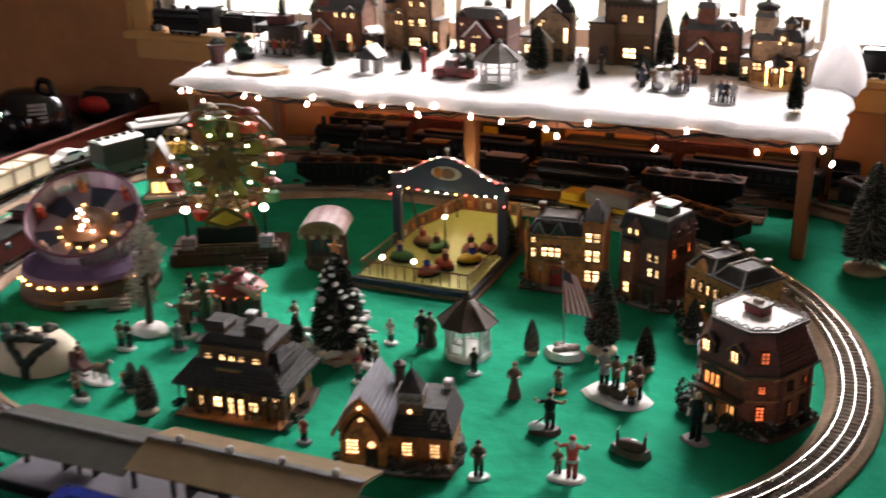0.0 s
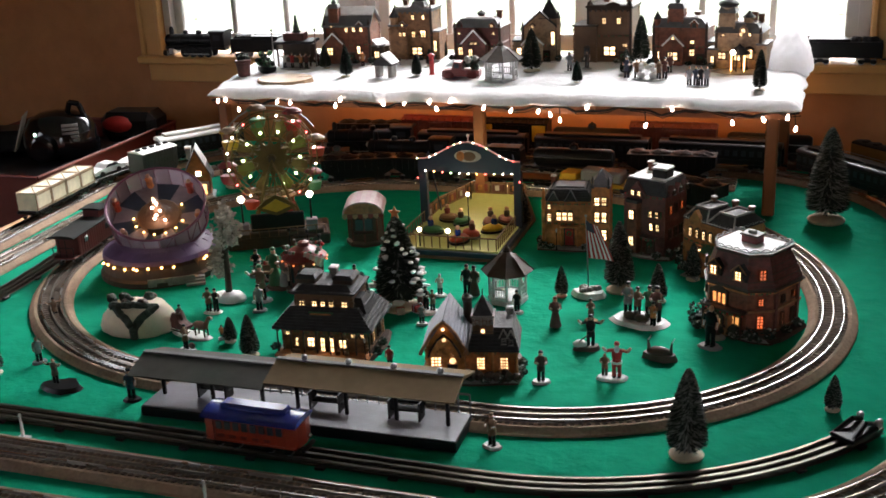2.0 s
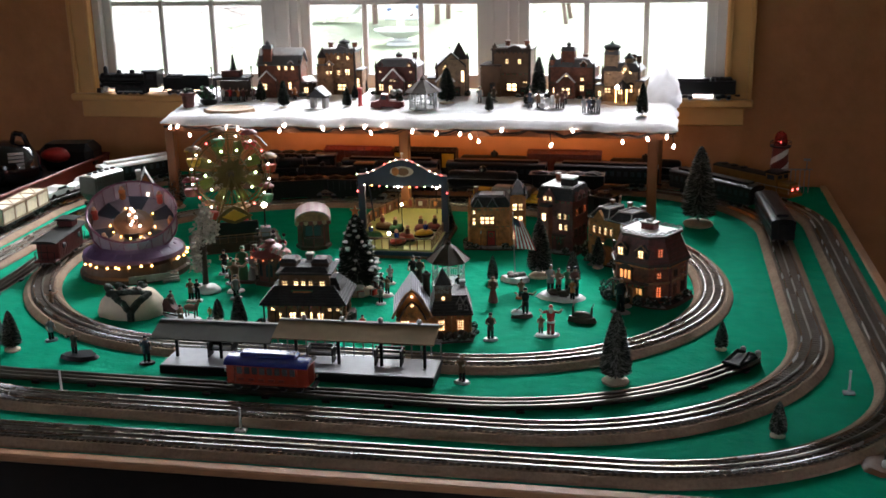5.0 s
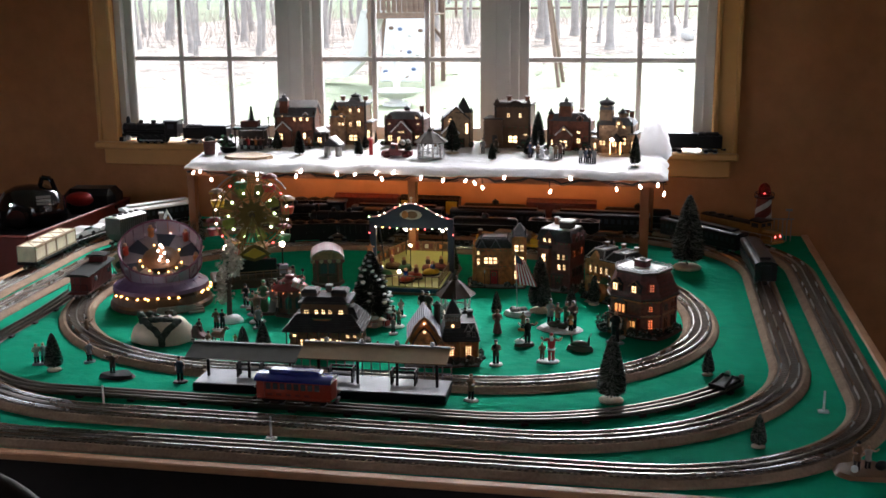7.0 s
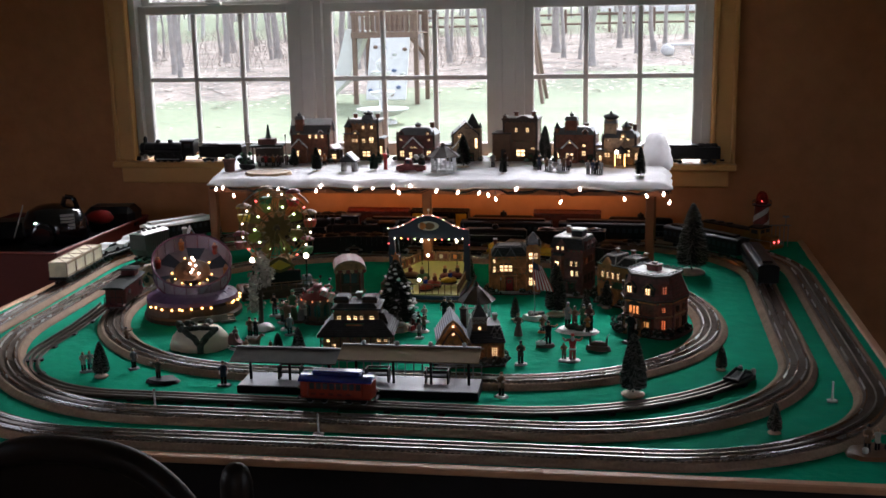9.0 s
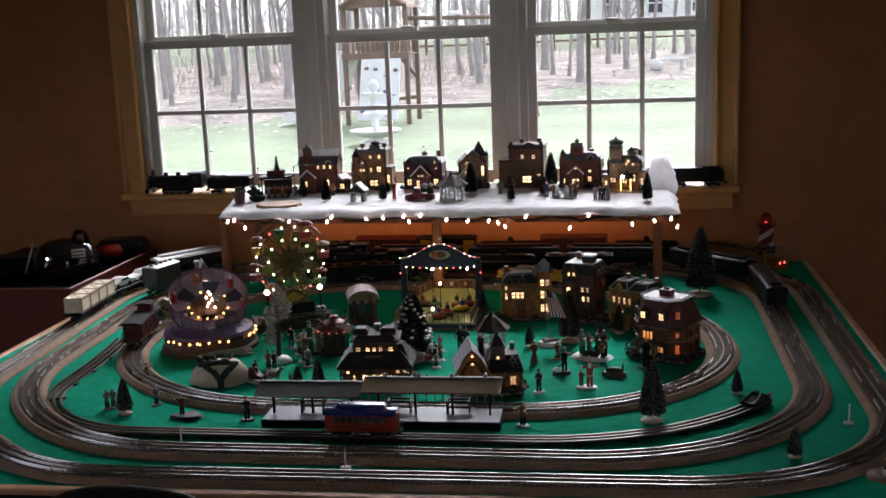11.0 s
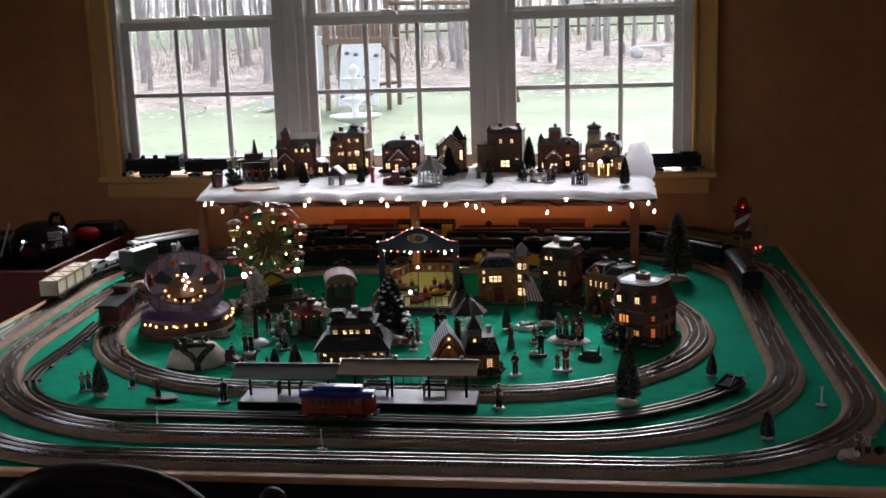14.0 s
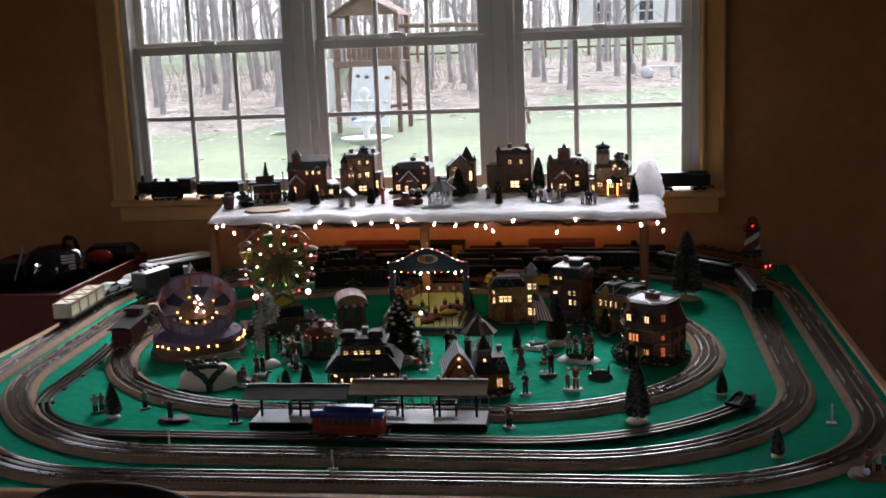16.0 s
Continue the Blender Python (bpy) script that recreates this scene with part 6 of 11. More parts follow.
    shrubs(h, [(0.0, -0.066, 0.01, 0.014), (0.03, -0.068, 0.012, 0.012), (0.06, -0.068, 0.012, 0.014), (0.098, -0.04, 0.012, 0.018), (0.1, 0.0, 0.01, 0.02), (-0.096, -0.05, 0.008, 0.014)], 13)
    return h


town_hall(pose(-0.508, 2.045, TOP, 0, 0, 6) @ Matrix.Diagonal((0.9, 0.9, 0.95, 1)))
brick_house(pose(-0.318, 2.03, TOP, 0, 0, -20) @ Matrix.Diagonal((0.88, 0.88, 0.9, 1)))
ochre_shop(pose(-0.155, 1.925, TOP, 0, 0, -36) @ Matrix.Diagonal((0.86, 0.86, 0.95, 1)))
corner_shop(pose(-0.082, 1.65, TOP, 0, 0, -30) @ Matrix.Diagonal((1.05, 0.98, 0.85, 1)))
station_house(pose(-0.833, 1.372, TOP, 0, 0, 6) @ Matrix.Diagonal((0.97, 0.97, 0.86, 1)))
cottage(pose(-0.537, 1.325, TOP, 0, 0, 13) @ Matrix.Diagonal((0.9, 0.88, 0.95, 1)))


def shop(at, w, d, hh, wall, roof, wins, label, top="flat", gable_w=0.0, tower=None, doorx=None, trim=DKBROWN, chim=(), lower=None):
    """A small shelf house. wins: (x, z, width, height, lit) on the front."""
    h = thing("village_house", at @ Matrix.Diagonal((1.15, 1.05, 1.0, 1)), label, "model house", "lighted houses on the snow shelf")
    plinth(h, w + 0.03, d + 0.03, WHITE, 0.005, snowy=False)
    block(h, -w / 2, w / 2, -d / 2, d / 2, 0.004, hh, wall, 1)
    if lower:
        x0, x1, lh = lower
        block(h, x0, x1, -d / 2 - 0.012, d / 2 - 0.02, 0.004, lh, wall, 0, "wing")
        bm = BM()
        box(bm, ((x0 + x1) / 2, -0.016, lh + 0.002), (x1 - x0 + 0.008, d, 0.005), bev=0.001)
        part("wing_roof", bm, [roof], h)
    if top == "flat":
        flat_roof(h, w, d, hh, roof)
    elif top == "mansard":
        bm = BM()
        prism(bm, [(-w / 2 - 0.005, -d / 2 - 0.005), (w / 2 + 0.005, -d / 2 - 0.005), (w / 2 + 0.005, d / 2 + 0.005), (-w / 2 - 0.005, d / 2 + 0.005)], hh, hh + 0.024, shrink=0.7)
        part("roof", bm, roof, h)
        bm = BM()
        prism(bm, [(-w * 0.33, -d * 0.33), (w * 0.33, -d * 0.33), (w * 0.33, d * 0.33), (-w * 0.33, d * 0.33)], hh + 0.0235, hh + 0.027, shrink=0.9)
        part("roof_snow", bm, STONE, h)
    else:
        bm = gable_roof(h, w, d, hh, d * 0.42 if top == "x" else w * 0.5, top, 0.006, roof, 0.45)
        part("gable", bm, wall, h)
    if gable_w:
        gx, gw = gable_w
        bm = BM()
        prism(bm, [(-gw / 2, 0), (gw / 2, 0), (gw / 2, hh * 0.55), (0, hh * 0.55 + gw * 0.62), (-gw / 2, hh * 0.55)], 0, 0.03, upright(-d / 2 + 0.012, gx, 0.005))
        part("front_gable", bm, wall, h)
        bm = BM()
        wire(bm, [(gx - gw / 2 - 0.003, -d / 2 - 0.02, hh * 0.55), (gx, -d / 2 - 0.02, hh * 0.55 + gw * 0.64), (gx + gw / 2 + 0.003, -d / 2 - 0.02, hh * 0.55)], 0.0025, 6)
        part("gable_snow", bm, WHITE, h)
    if tower:
        tx, tw, th, tr = tower
        block(h, tx - tw / 2, tx + tw / 2, -d / 2 + 0.004, -d / 2 + 0.004 + tw, hh * 0.6, th, wall, 0, "tower")
        bm = BM()
        q = tw / 2 + 0.004
        prism(bm, [(tx - q, -d / 2), (tx + q, -d / 2), (tx + q, -d / 2 + 2 * q), (tx - q, -d / 2 + 2 * q)], th, th + tr, shrink=0.08 if tr > 0.02 else 0.75)
        if tr <= 0.02:
            lathe(bm, [(0.006, 0), (0.007, 0.008), (0.002, 0.012), (0.0, 0.018)], (tx, -d / 2 + q, th + tr), 8)
        part("tower_roof", bm, roof, h)
    for x, z, ww, wh, lit in wins:
        off = 0.0
        if gable_w and abs(x - gable_w[0]) < gable_w[1] / 2:
            off = 0.0185
        elif lower and lower[0] < x < lower[1] and z < lower[2]:
            off = 0.0125
        elif tower and abs(x - tower[0]) < tower[1] / 2 and z > hh:
            off = -0.0035
        house_window(h, pose(x, -d / 2 - off - 0.0005, z + wh * 0.1), ww * 0.8, wh * 0.8, trim, LIT if lit else DARKGL, arched=wh > 1.4 * ww)
    if doorx is not None:
        door(h, pose(doorx, -d / 2, 0.005), 0.013, 0.028, DKBROWN)
        wreath(h, pose(doorx, -d / 2 - 0.004, 0.024))
    for x, z in chim:
        chimney(h, x, 0.012, z, 0.02, 0.012, BRICK)
    garland(h, (-w / 2, -d / 2 - 0.003, hh * 0.52), (w / 2, -d / 2 - 0.003, hh * 0.52), 0.003, 18, 0.0018)
    if top == "flat":
        cresting(h, [(-w / 2, -d / 2 - 0.002), (w / 2, -d / 2 - 0.002)], hh + 0.005, DKBROWN, 0.007)
        bm = BM()
        prism(bm, [(-0.02, 0), (0.02, 0), (0.014, 0.008), (0, 0.013), (-0.014, 0.008)], 0, 0.006, upright(-d / 2 + 0.001, w * 0.1, hh + 0.004))
        part("pediment", bm, roof, h)
    for s in (-1, 1):
        bm = BM()
        lathe(bm, [(0.0035, 0.004), (0.0035, hh), (0.005, hh + 0.003), (0.003, hh + 0.006), (0.0, hh + 0.02)], (s * w / 2, -d / 2, 0), 8)
        part("corner_post", bm, trim, h)
    shrubs(h, [(-w / 2 - 0.006, -d / 2 - 0.01, 0.009, 0.016), (w / 2 + 0.004, -d / 2 - 0.01, 0.009, 0.018), (w * 0.2, -d / 2 - 0.014, 0.008, 0.01)], int(w * 1000), 0.15)
    return h


S0 = SZ + 0.017
inn = shop(pose(-1.325, 2.655, S0, 0, 0, 6), 0.12, 0.1, 0.115, BRICK, GREYROOF, [(-0.042, 0.03, 0.02, 0.026, 1), (0.0, 0.095, 0.009, 0.016, 1), (0.02, 0.095, 0.009, 0.016, 1), (0.04, 0.095, 0.009, 0.016, 1), (0.03, 0.03, 0.01, 0.028, 1), (-0.034, 0.112, 0.008, 0.007, 1)], "red brick inn with lit windows and cupola on snow", "x", (-0.034, 0.05), (-0.034, 0.022, 0.165, 0.012), 0.01, chim=((0.03, 0.13),))
tall = shop(pose(-1.135, 2.72, S0, 0, 0, 2), 0.095, 0.09, 0.15, UMBER, GREYROOF, [(-0.032, 0.075, 0.008, 0.014, 1), (-0.021, 0.075, 0.008, 0.014, 1), (0.0, 0.07, 0.011, 0.02, 1), (0.026, 0.07, 0.018, 0.024, 1), (0.008, 0.018, 0.034, 0.026, 1), (0.0, 0.122, 0.009, 0.016, 1), (0.028, 0.122, 0.009, 0.016, 1)], "tall brown stone house with lit shop window on snow", "flat", 0.0, (0.014, 0.03, 0.16, 0.014), -0.03, chim=((-0.035, 0.152), (0.038, 0.152)), lower=(-0.062, -0.018, 0.105))
gabled = shop(pose(-0.935, 2.72, S0, 0, 0, -2), 0.12, 0.09, 0.1, MAROON, GREYROOF, [(-0.044, 0.018, 0.018, 0.028, 1), (0.044, 0.018, 0.018, 0.028, 1), (-0.047, 0.08, 0.008, 0.006, 1), (0.045, 0.08, 0.008, 0.006, 1), (-0.004, 0.054, 0.026, 0.006, 1), (-0.012, 0.014, 0.012, 0.03, 1)], "maroon brick shop with arched gable and snowy roof", "mansard", (-0.004, 0.062), None, 0.01, chim=((0.045, 0.12),))
church = shop(pose(-0.755, 2.715, S0, 0, 0, 10), 0.085, 0.095, 0.1, SAND, SLATE, [(-0.02, 0.055, 0.014, 0.022, 1), (0.032, 0.045, 0.01, 0.05, 1), (-0.022, 0.096, 0.009, 0.005, 1)], "sandy stone church with pointed tower and lit windows", "y", (-0.018, 0.05), (0.022, 0.042, 0.125, 0.052), 0.016, chim=())
store = shop(pose(-0.545, 2.72, S0, 0, 0, -3), 0.105, 0.1, 0.155, BROWN, DKBROWN, [(-0.012, 0.11, 0.011, 0.02, 1), (0.024, 0.11, 0.011, 0.02, 1), (0.002, 0.022, 0.036, 0.03, 1), (0.04, 0.05, 0.014, 0.006, 1), (-0.052, 0.02, 0.016, 0.03, 0)], "tall brown brick store with flat roof and lit shop front", "flat", 0.0, None, 0.034, chim=((-0.02, 0.158), (0.036, 0.158)), lower=(-0.085, -0.03, 0.105))
school = shop(pose(-0.345, 2.69, S0, 0, 0, -6), 0.125, 0.09, 0.105, BRICK, GREYROOF, [(-0.052, 0.02, 0.01, 0.022, 1), (-0.012, 0.018, 0.03, 0.026, 1), (0.03, 0.028, 0.014, 0.022, 1), (-0.012, 0.075, 0.008, 0.008, 1), (0.03, 0.062, 0.012, 0.01, 1)], "brick school house with bell tower and lit gable", "mansard", (-0.012, 0.046), (-0.012, 0.034, 0.155, 0.014), 0.05, chim=((0.03, 0.118),))
toyshop = shop(pose(-0.185, 2.63, S0, 0, 0, -8), 0.1, 0.09, 0.1, SAND, GREYROOF, [(-0.035, 0.03, 0.022, 0.02, 1), (0.0, 0.026, 0.016, 0.026, 1), (0.026, 0.032, 0.02, 0.03, 1), (-0.034, 0.09, 0.008, 0.007, 1), (0.006, 0.092, 0.008, 0.01, 1), (0.026, 0.092, 0.008, 0.01, 1)], "sandy stone toy shop with onion turret, brightly lit", "mansard", 0.0, (-0.028, 0.034, 0.15, 0.016), None, chim=((0.025, 0.125), (0.04, 0.12)))


def turret(h, x, y, z, r, body_h, cap_h, wall, roof, onion=False):
    """A slim round tower with a pointed or onion cap."""
    bm = BM()
    lathe(bm, [(r, z), (r, z + body_h), (r * 1.25, z + body_h + 0.003)], (x, y, 0), 10)
    part("turret", bm, wall, h)
    bm = BM()
    q = z + body_h + 0.003
    if onion:
        lathe(bm, [(r * 1.0, q), (r * 1.45, q + cap_h * 0.3), (r * 1.2, q + cap_h * 0.55), (r * 0.35, q + cap_h * 0.75), (r * 0.12, q + cap_h), (0, q + cap_h * 1.15)], (x, y, 0), 12)
    else:
        lathe(bm, [(r * 1.35, q), (r * 0.6, q + cap_h * 0.5), (0.0, q + cap_h)], (x, y, 0), 10)
    part("turret_cap", bm, roof, h, smooth=onion)


def side_wing(h, x0, x1, y0, y1, hh, wall, roof, lit=True):
    """A low wing with its own parapet and window."""
    block(h, x0, x1, y0, y1, 0.004, hh, wall, 0, "wing")
    bm = BM()
    box(bm, ((x0 + x1) / 2, (y0 + y1) / 2, hh + 0.002), (x1 - x0 + 0.006, y1 - y0 + 0.006, 0.005), bev=0.001)
    part("wing_roof", bm, roof, h)
    house_window(h, pose((x0 + x1) / 2, y0, hh * 0.35), (x1 - x0) * 0.4, hh * 0.36, pane=LIT if lit else DARKGL)


def attic(h, x, y, z, w, wall, roof, lit=True):
    """A small gabled dormer standing on a roof edge."""
    bm = BM()
    prism(bm, [(-w / 2, 0), (w / 2, 0), (w / 2, w * 0.6), (0, w * 1.15), (-w / 2, w * 0.6)], 0, w * 1.2, upright(y + w * 1.2, x, z))
    part("dormer", bm, wall, h)
    bm = BM()
    wire(bm, [(x - w * 0.6, y - 0.001, z + w * 0.55), (x, y - 0.001, z + w * 1.2), (x + w * 0.6, y - 0.001, z + w * 0.55)], 0.0014, 5)
    part("dormer_trim", bm, roof, h)
    house_window(h, pose(x, y - 0.0004, z + w * 0.12), w * 0.42, w * 0.5, pane=LIT if lit else DARKGL, bars=(1, 0))


attic(inn, 0.035, -0.052, 0.108, 0.016, BRICK, WHITE, False)
side_wing(inn, 0.058, 0.09, -0.035, 0.03, 0.05, DKBROWN, GREYROOF)
turret(tall, -0.05, -0.05, 0.1, 0.011, 0.028, 0.028, UMBER, SLATE)
turret(tall, 0.014, -0.02, 0.155, 0.012, 0.016, 0.016, UMBER, SLATE, True)
attic(tall, -0.025, -0.06, 0.104, 0.014, UMBER, PALE)
side_wing(tall, 0.046, 0.066, -0.04, 0.03, 0.085, UMBER, GREYROOF)
attic(gabled, -0.045, -0.05, 0.1, 0.016, MAROON, GREYROOF, False)
attic(gabled, 0.042, -0.05, 0.1, 0.016, MAROON, GREYROOF)
turret(gabled, 0.0, 0.0, 0.118, 0.008, 0.01, 0.014, MAROON, GREYROOF, True)
side_wing(church, -0.068, -0.04, -0.03, 0.04, 0.06, SAND, SLATE)
turret(church, 0.046, -0.05, 0.004, 0.005, 0.12, 0.022, SAND, SLATE)
attic(church, -0.018, -0.05, 0.1, 0.012, SAND, SLATE)
turret(store, 0.048, -0.046, 0.1, 0.006, 0.06, 0.016, BROWN, DKBROWN)
turret(store, -0.048, -0.046, 0.1, 0.006, 0.06, 0.016, BROWN, DKBROWN)
attic(school, 0.034, -0.05, 0.106, 0.018, BRICK, WHITE, False)
side_wing(school, 0.06, 0.09, -0.04, 0.03, 0.065, SAND, GREYROOF)
turret(school, -0.055, -0.04, 0.004, 0.008, 0.12, 0.022, BRICK, SLATE)
turret(toyshop, -0.028, -0.026, 0.155, 0.017, 0.006, 0.026, SAND, SLATE, True)
turret(toyshop, 0.018, -0.02, 0.1, 0.012, 0.035, 0.018, SAND, SLATE)
attic(toyshop, 0.012, -0.05, 0.1, 0.02, SAND, GREYROOF)
side_wing(toyshop, 0.044, 0.064, -0.05, 0.02, 0.07, SAND, GREYROOF)
side_wing(toyshop, -0.066, -0.046, -0.05, 0.02, 0.055, SAND, GREYROOF)

# ---- trains ----
HOPPERGREY = mat("hopper_grey", (0.075, 0.073, 0.07), 0.55, scale=60)
ROOFBLACK = mat("sooty_roof", (0.022, 0.024, 0.022), 0.8, scale=60, spec=0.12)
DULLGOLD = mat("dull_orange_yellow", (0.24, 0.115, 0.018), 0.5, scale=60)
OXBLOOD = mat("oxblood_paint", (0.12, 0.017, 0.015), 0.5, scale=80)
SILVER = mat("silver_roof", (0.86, 0.86, 0.86), 0.4, 0.0, var=0.1, scale=40)
RT = TOP + 0.0205


def on_track(line, s, L, z=RT, flip=False):
    a, _ = line.spot(s - L * 0.3)
    b, _ = line.spot(s + L * 0.3)
    c = (a + b) / 2
    return Matrix.Translation((c.x, c.y, z)) @ Matrix.Rotation(math.atan2(b.y - a.y, b.x - a.x) + (math.pi if flip else 0), 4, "Z")


_truck = {}


def trucks(parent, xs, material=IRON, wheels=2):
    """Side frames and axles, each wheel a piece of its own."""
    for x in xs:
        if "t" not in _truck:
            bm = BM()
            for y in (-0.019, 0.019):
                box(bm, (0, y, 0.011), (0.05, 0.005, 0.007), bev=0.001)
                for dx in (-0.016, 0.016):
                    box(bm, (dx, y * 1.08, 0.010), (0.012, 0.005, 0.011), bev=0.001)
            box(bm, (0, 0, 0.0145), (0.016, 0.04, 0.005), bev=0.001)
            bm2 = BM()
            for y in (-0.0155, 0.0155):
                cone(bm2, (0, y - 0.002, 0), (0, y + 0.002, 0), 0.0088, 0.0088, 14)
            cone(bm2, (0, -0.015, 0), (0, 0.015, 0), 0.0018, 0.0018, 6)
            _truck["t"] = part("truck", bm, material, parent, at=pose(x, 0, 0))
            _truck["w"] = part("wheelset", bm2, STEEL, _truck["t"], at=pose(-0.016, 0, 0.0088))
            again("wheelset", _truck["w"], _truck["t"], pose(0.016, 0, 0.0088))
        else:
            t = again("truck", _truck["t"], parent, pose(x, 0, 0))
            for dx in (-0.016, 0.016):
                again("wheelset", _truck["w"], t, pose(dx, 0, 0.0088))


def coupler(parent, x):
    bm = BM()
    s = 1 if x > 0 else -1
    box(bm, (x + s * 0.006, 0, 0.014), (0.014, 0.005, 0.005), bev=0.001)
    box(bm, (x + s * 0.013, 0.002, 0.014), (0.006, 0.009, 0.007), bev=0.001)
    part("coupler", bm, IRON, parent)


def car_base(name, at, label, category, L, group):
    t = thing(name, at, label, category, group)
    trucks(t, (-L * 0.31, L * 0.31))
    for s in (-1, 1):
        coupler(t, s * L / 2)
    return t


def round_roof(w, rise, z, side=0.0, n=8):
    """A car roof's section, in y and z."""
    pts = [(-w / 2, z - side), (w / 2, z - side), (w / 2, z)]
    for k in range(1, n):
        a = math.pi * k / n
        pts.append((w / 2 * math.cos(a), z + rise * math.sin(a)))
    return pts + [(-w / 2, z)]


ALONG = Matrix.Rotation(math.pi / 2, 4, "Z") @ Matrix.Rotation(math.pi / 2, 4, "X")


def passenger_car(at, L=0.34, body=IRON, roof=BLACK, label="dark heavyweight passenger car on the rails", lit=False, group="passenger train"):
    w = 0.062
    t = car_base("passenger_car", at, label, "model train", L, group)
    bm = BM()
    box(bm, (0, 0, 0.042), (L, w, 0.048), bev=0.002)
    box(bm, (0, 0, 0.02), (L * 0.4, w * 0.7, 0.012), bev=0.002)
    box(bm, (0, 0, 0.032), (L + 0.001, w + 0.002, 0.003), bev=0.0005)
    box(bm, (0, 0, 0.0635), (L + 0.001, w + 0.002, 0.003), bev=0.0005)
    for s in (-1, 1):
        box(bm, (s * (L / 2 + 0.003), 0, 0.043), (0.006, w * 0.45, 0.046), bev=0.002)
    part("body", bm, body, t)
    bm = BM()
    prism(bm, round_roof(w + 0.004, 0.011, 0.066, 0.002), -L / 2 - 0.002, L / 2 + 0.002, ALONG)
    part("roof", bm, roof, t, smooth=True)
    bm = BM()
    box(bm, (0, 0, 0.079), (L * 0.86, w * 0.5, 0.008), bev=0.002)
    part("clerestory", bm, roof, t, "raised roof centre")
    n = int(L / 0.022)
    first = None
    for k in range(n):
        for s in (-1, 1):
            m = pose(-L / 2 + (k + 0.5) * L / n, s * (w / 2 + 0.0006), 0.05)
            if first is None:
                bm = BM()
                box(bm, (0, 0, 0), (0.013, 0.002, 0.016), bev=0.0008)
                first = part("window", bm, DARKGL, t, at=m)
            else:
                again("window", first, t, m)
    return t


def box_car(at, L=0.25, body=DKRED, roof=GREYROOF, label="dark red box car with ribbed sides", group="freight train", h=0.068):
    w = 0.06
    t = car_base("box_car", at, label, "model train", L, group)
    bm = BM()
    box(bm, (0, 0, 0.018 + h / 2), (L, w, h), bev=0.0015)
    part("body", bm, body, t)
    n = int(L / 0.018)
    for k in range(n + 1):
        for s in (-1, 1):
            bm = BM()
            box(bm, (-L / 2 + k * L / n, s * (w / 2 + 0.0006), 0.018 + h / 2), (0.0026, 0.0024, h - 0.004))
            part("rib", bm, body, t)
    bm = BM()
    prism(bm, [(-w / 2 - 0.003, h + 0.017), (w / 2 + 0.003, h + 0.017), (w / 2 + 0.003, h + 0.019), (0, h + 0.026), (-w / 2 - 0.003, h + 0.019)], -L / 2 - 0.003, L / 2 + 0.003, ALONG)
    box(bm, (0, 0, h + 0.028), (L + 0.004, 0.012, 0.002))
    for k in range(9):
        box(bm, (-L / 2 + (k + 0.5) * L / 9, 0, h + 0.0225), (0.002, w + 0.004, 0.006))
    part("roof", bm, roof, t)
    for s in (-1, 1):
        bm = BM()
        box(bm, (0, s * (w / 2 + 0.0025), 0.018 + h / 2), (0.044, 0.003, h - 0.01), bev=0.0008)
        for dz in (-0.4, 0.4):
            box(bm, (0.01, s * (w / 2 + 0.004), 0.018 + h / 2 + dz * h), (0.08, 0.002, 0.003))
        part("door", bm, body, t)
    return t


def hopper(at, L=0.22, body=BLACK, load=IRON, label="black hopper car heaped with coal", group="freight train"):
    w = 0.058
    t = car_base("hopper_car", at, label, "model train", L, group)
    bm = BM()
    prism(bm, [(-L * 0.28, 0.014), (L * 0.28, 0.014), (L / 2, 0.04), (L / 2, 0.068), (-L / 2, 0.068), (-L / 2, 0.04)], -w / 2, w / 2, upright())
    for k in range(11):
        for s in (-1, 1):
            box(bm, (-L / 2 + (k + 0.5) * L / 11, s * (w / 2 + 0.001), 0.052), (0.003, 0.003, 0.032))
    box(bm, (0, 0, 0.0675), (L + 0.003, w + 0.004, 0.004), bev=0.0008)
    part("body", bm, body, t)
    bm = BM()
    for k in range(4):
        ball(bm, (-L * 0.36 + k * L * 0.24, 0, 0.066), (L * 0.13, w * 0.43, 0.013), 12)
    rough(bm, 0.003, 140)
    part("load", bm, load, t, "heaped coal load")
    return t


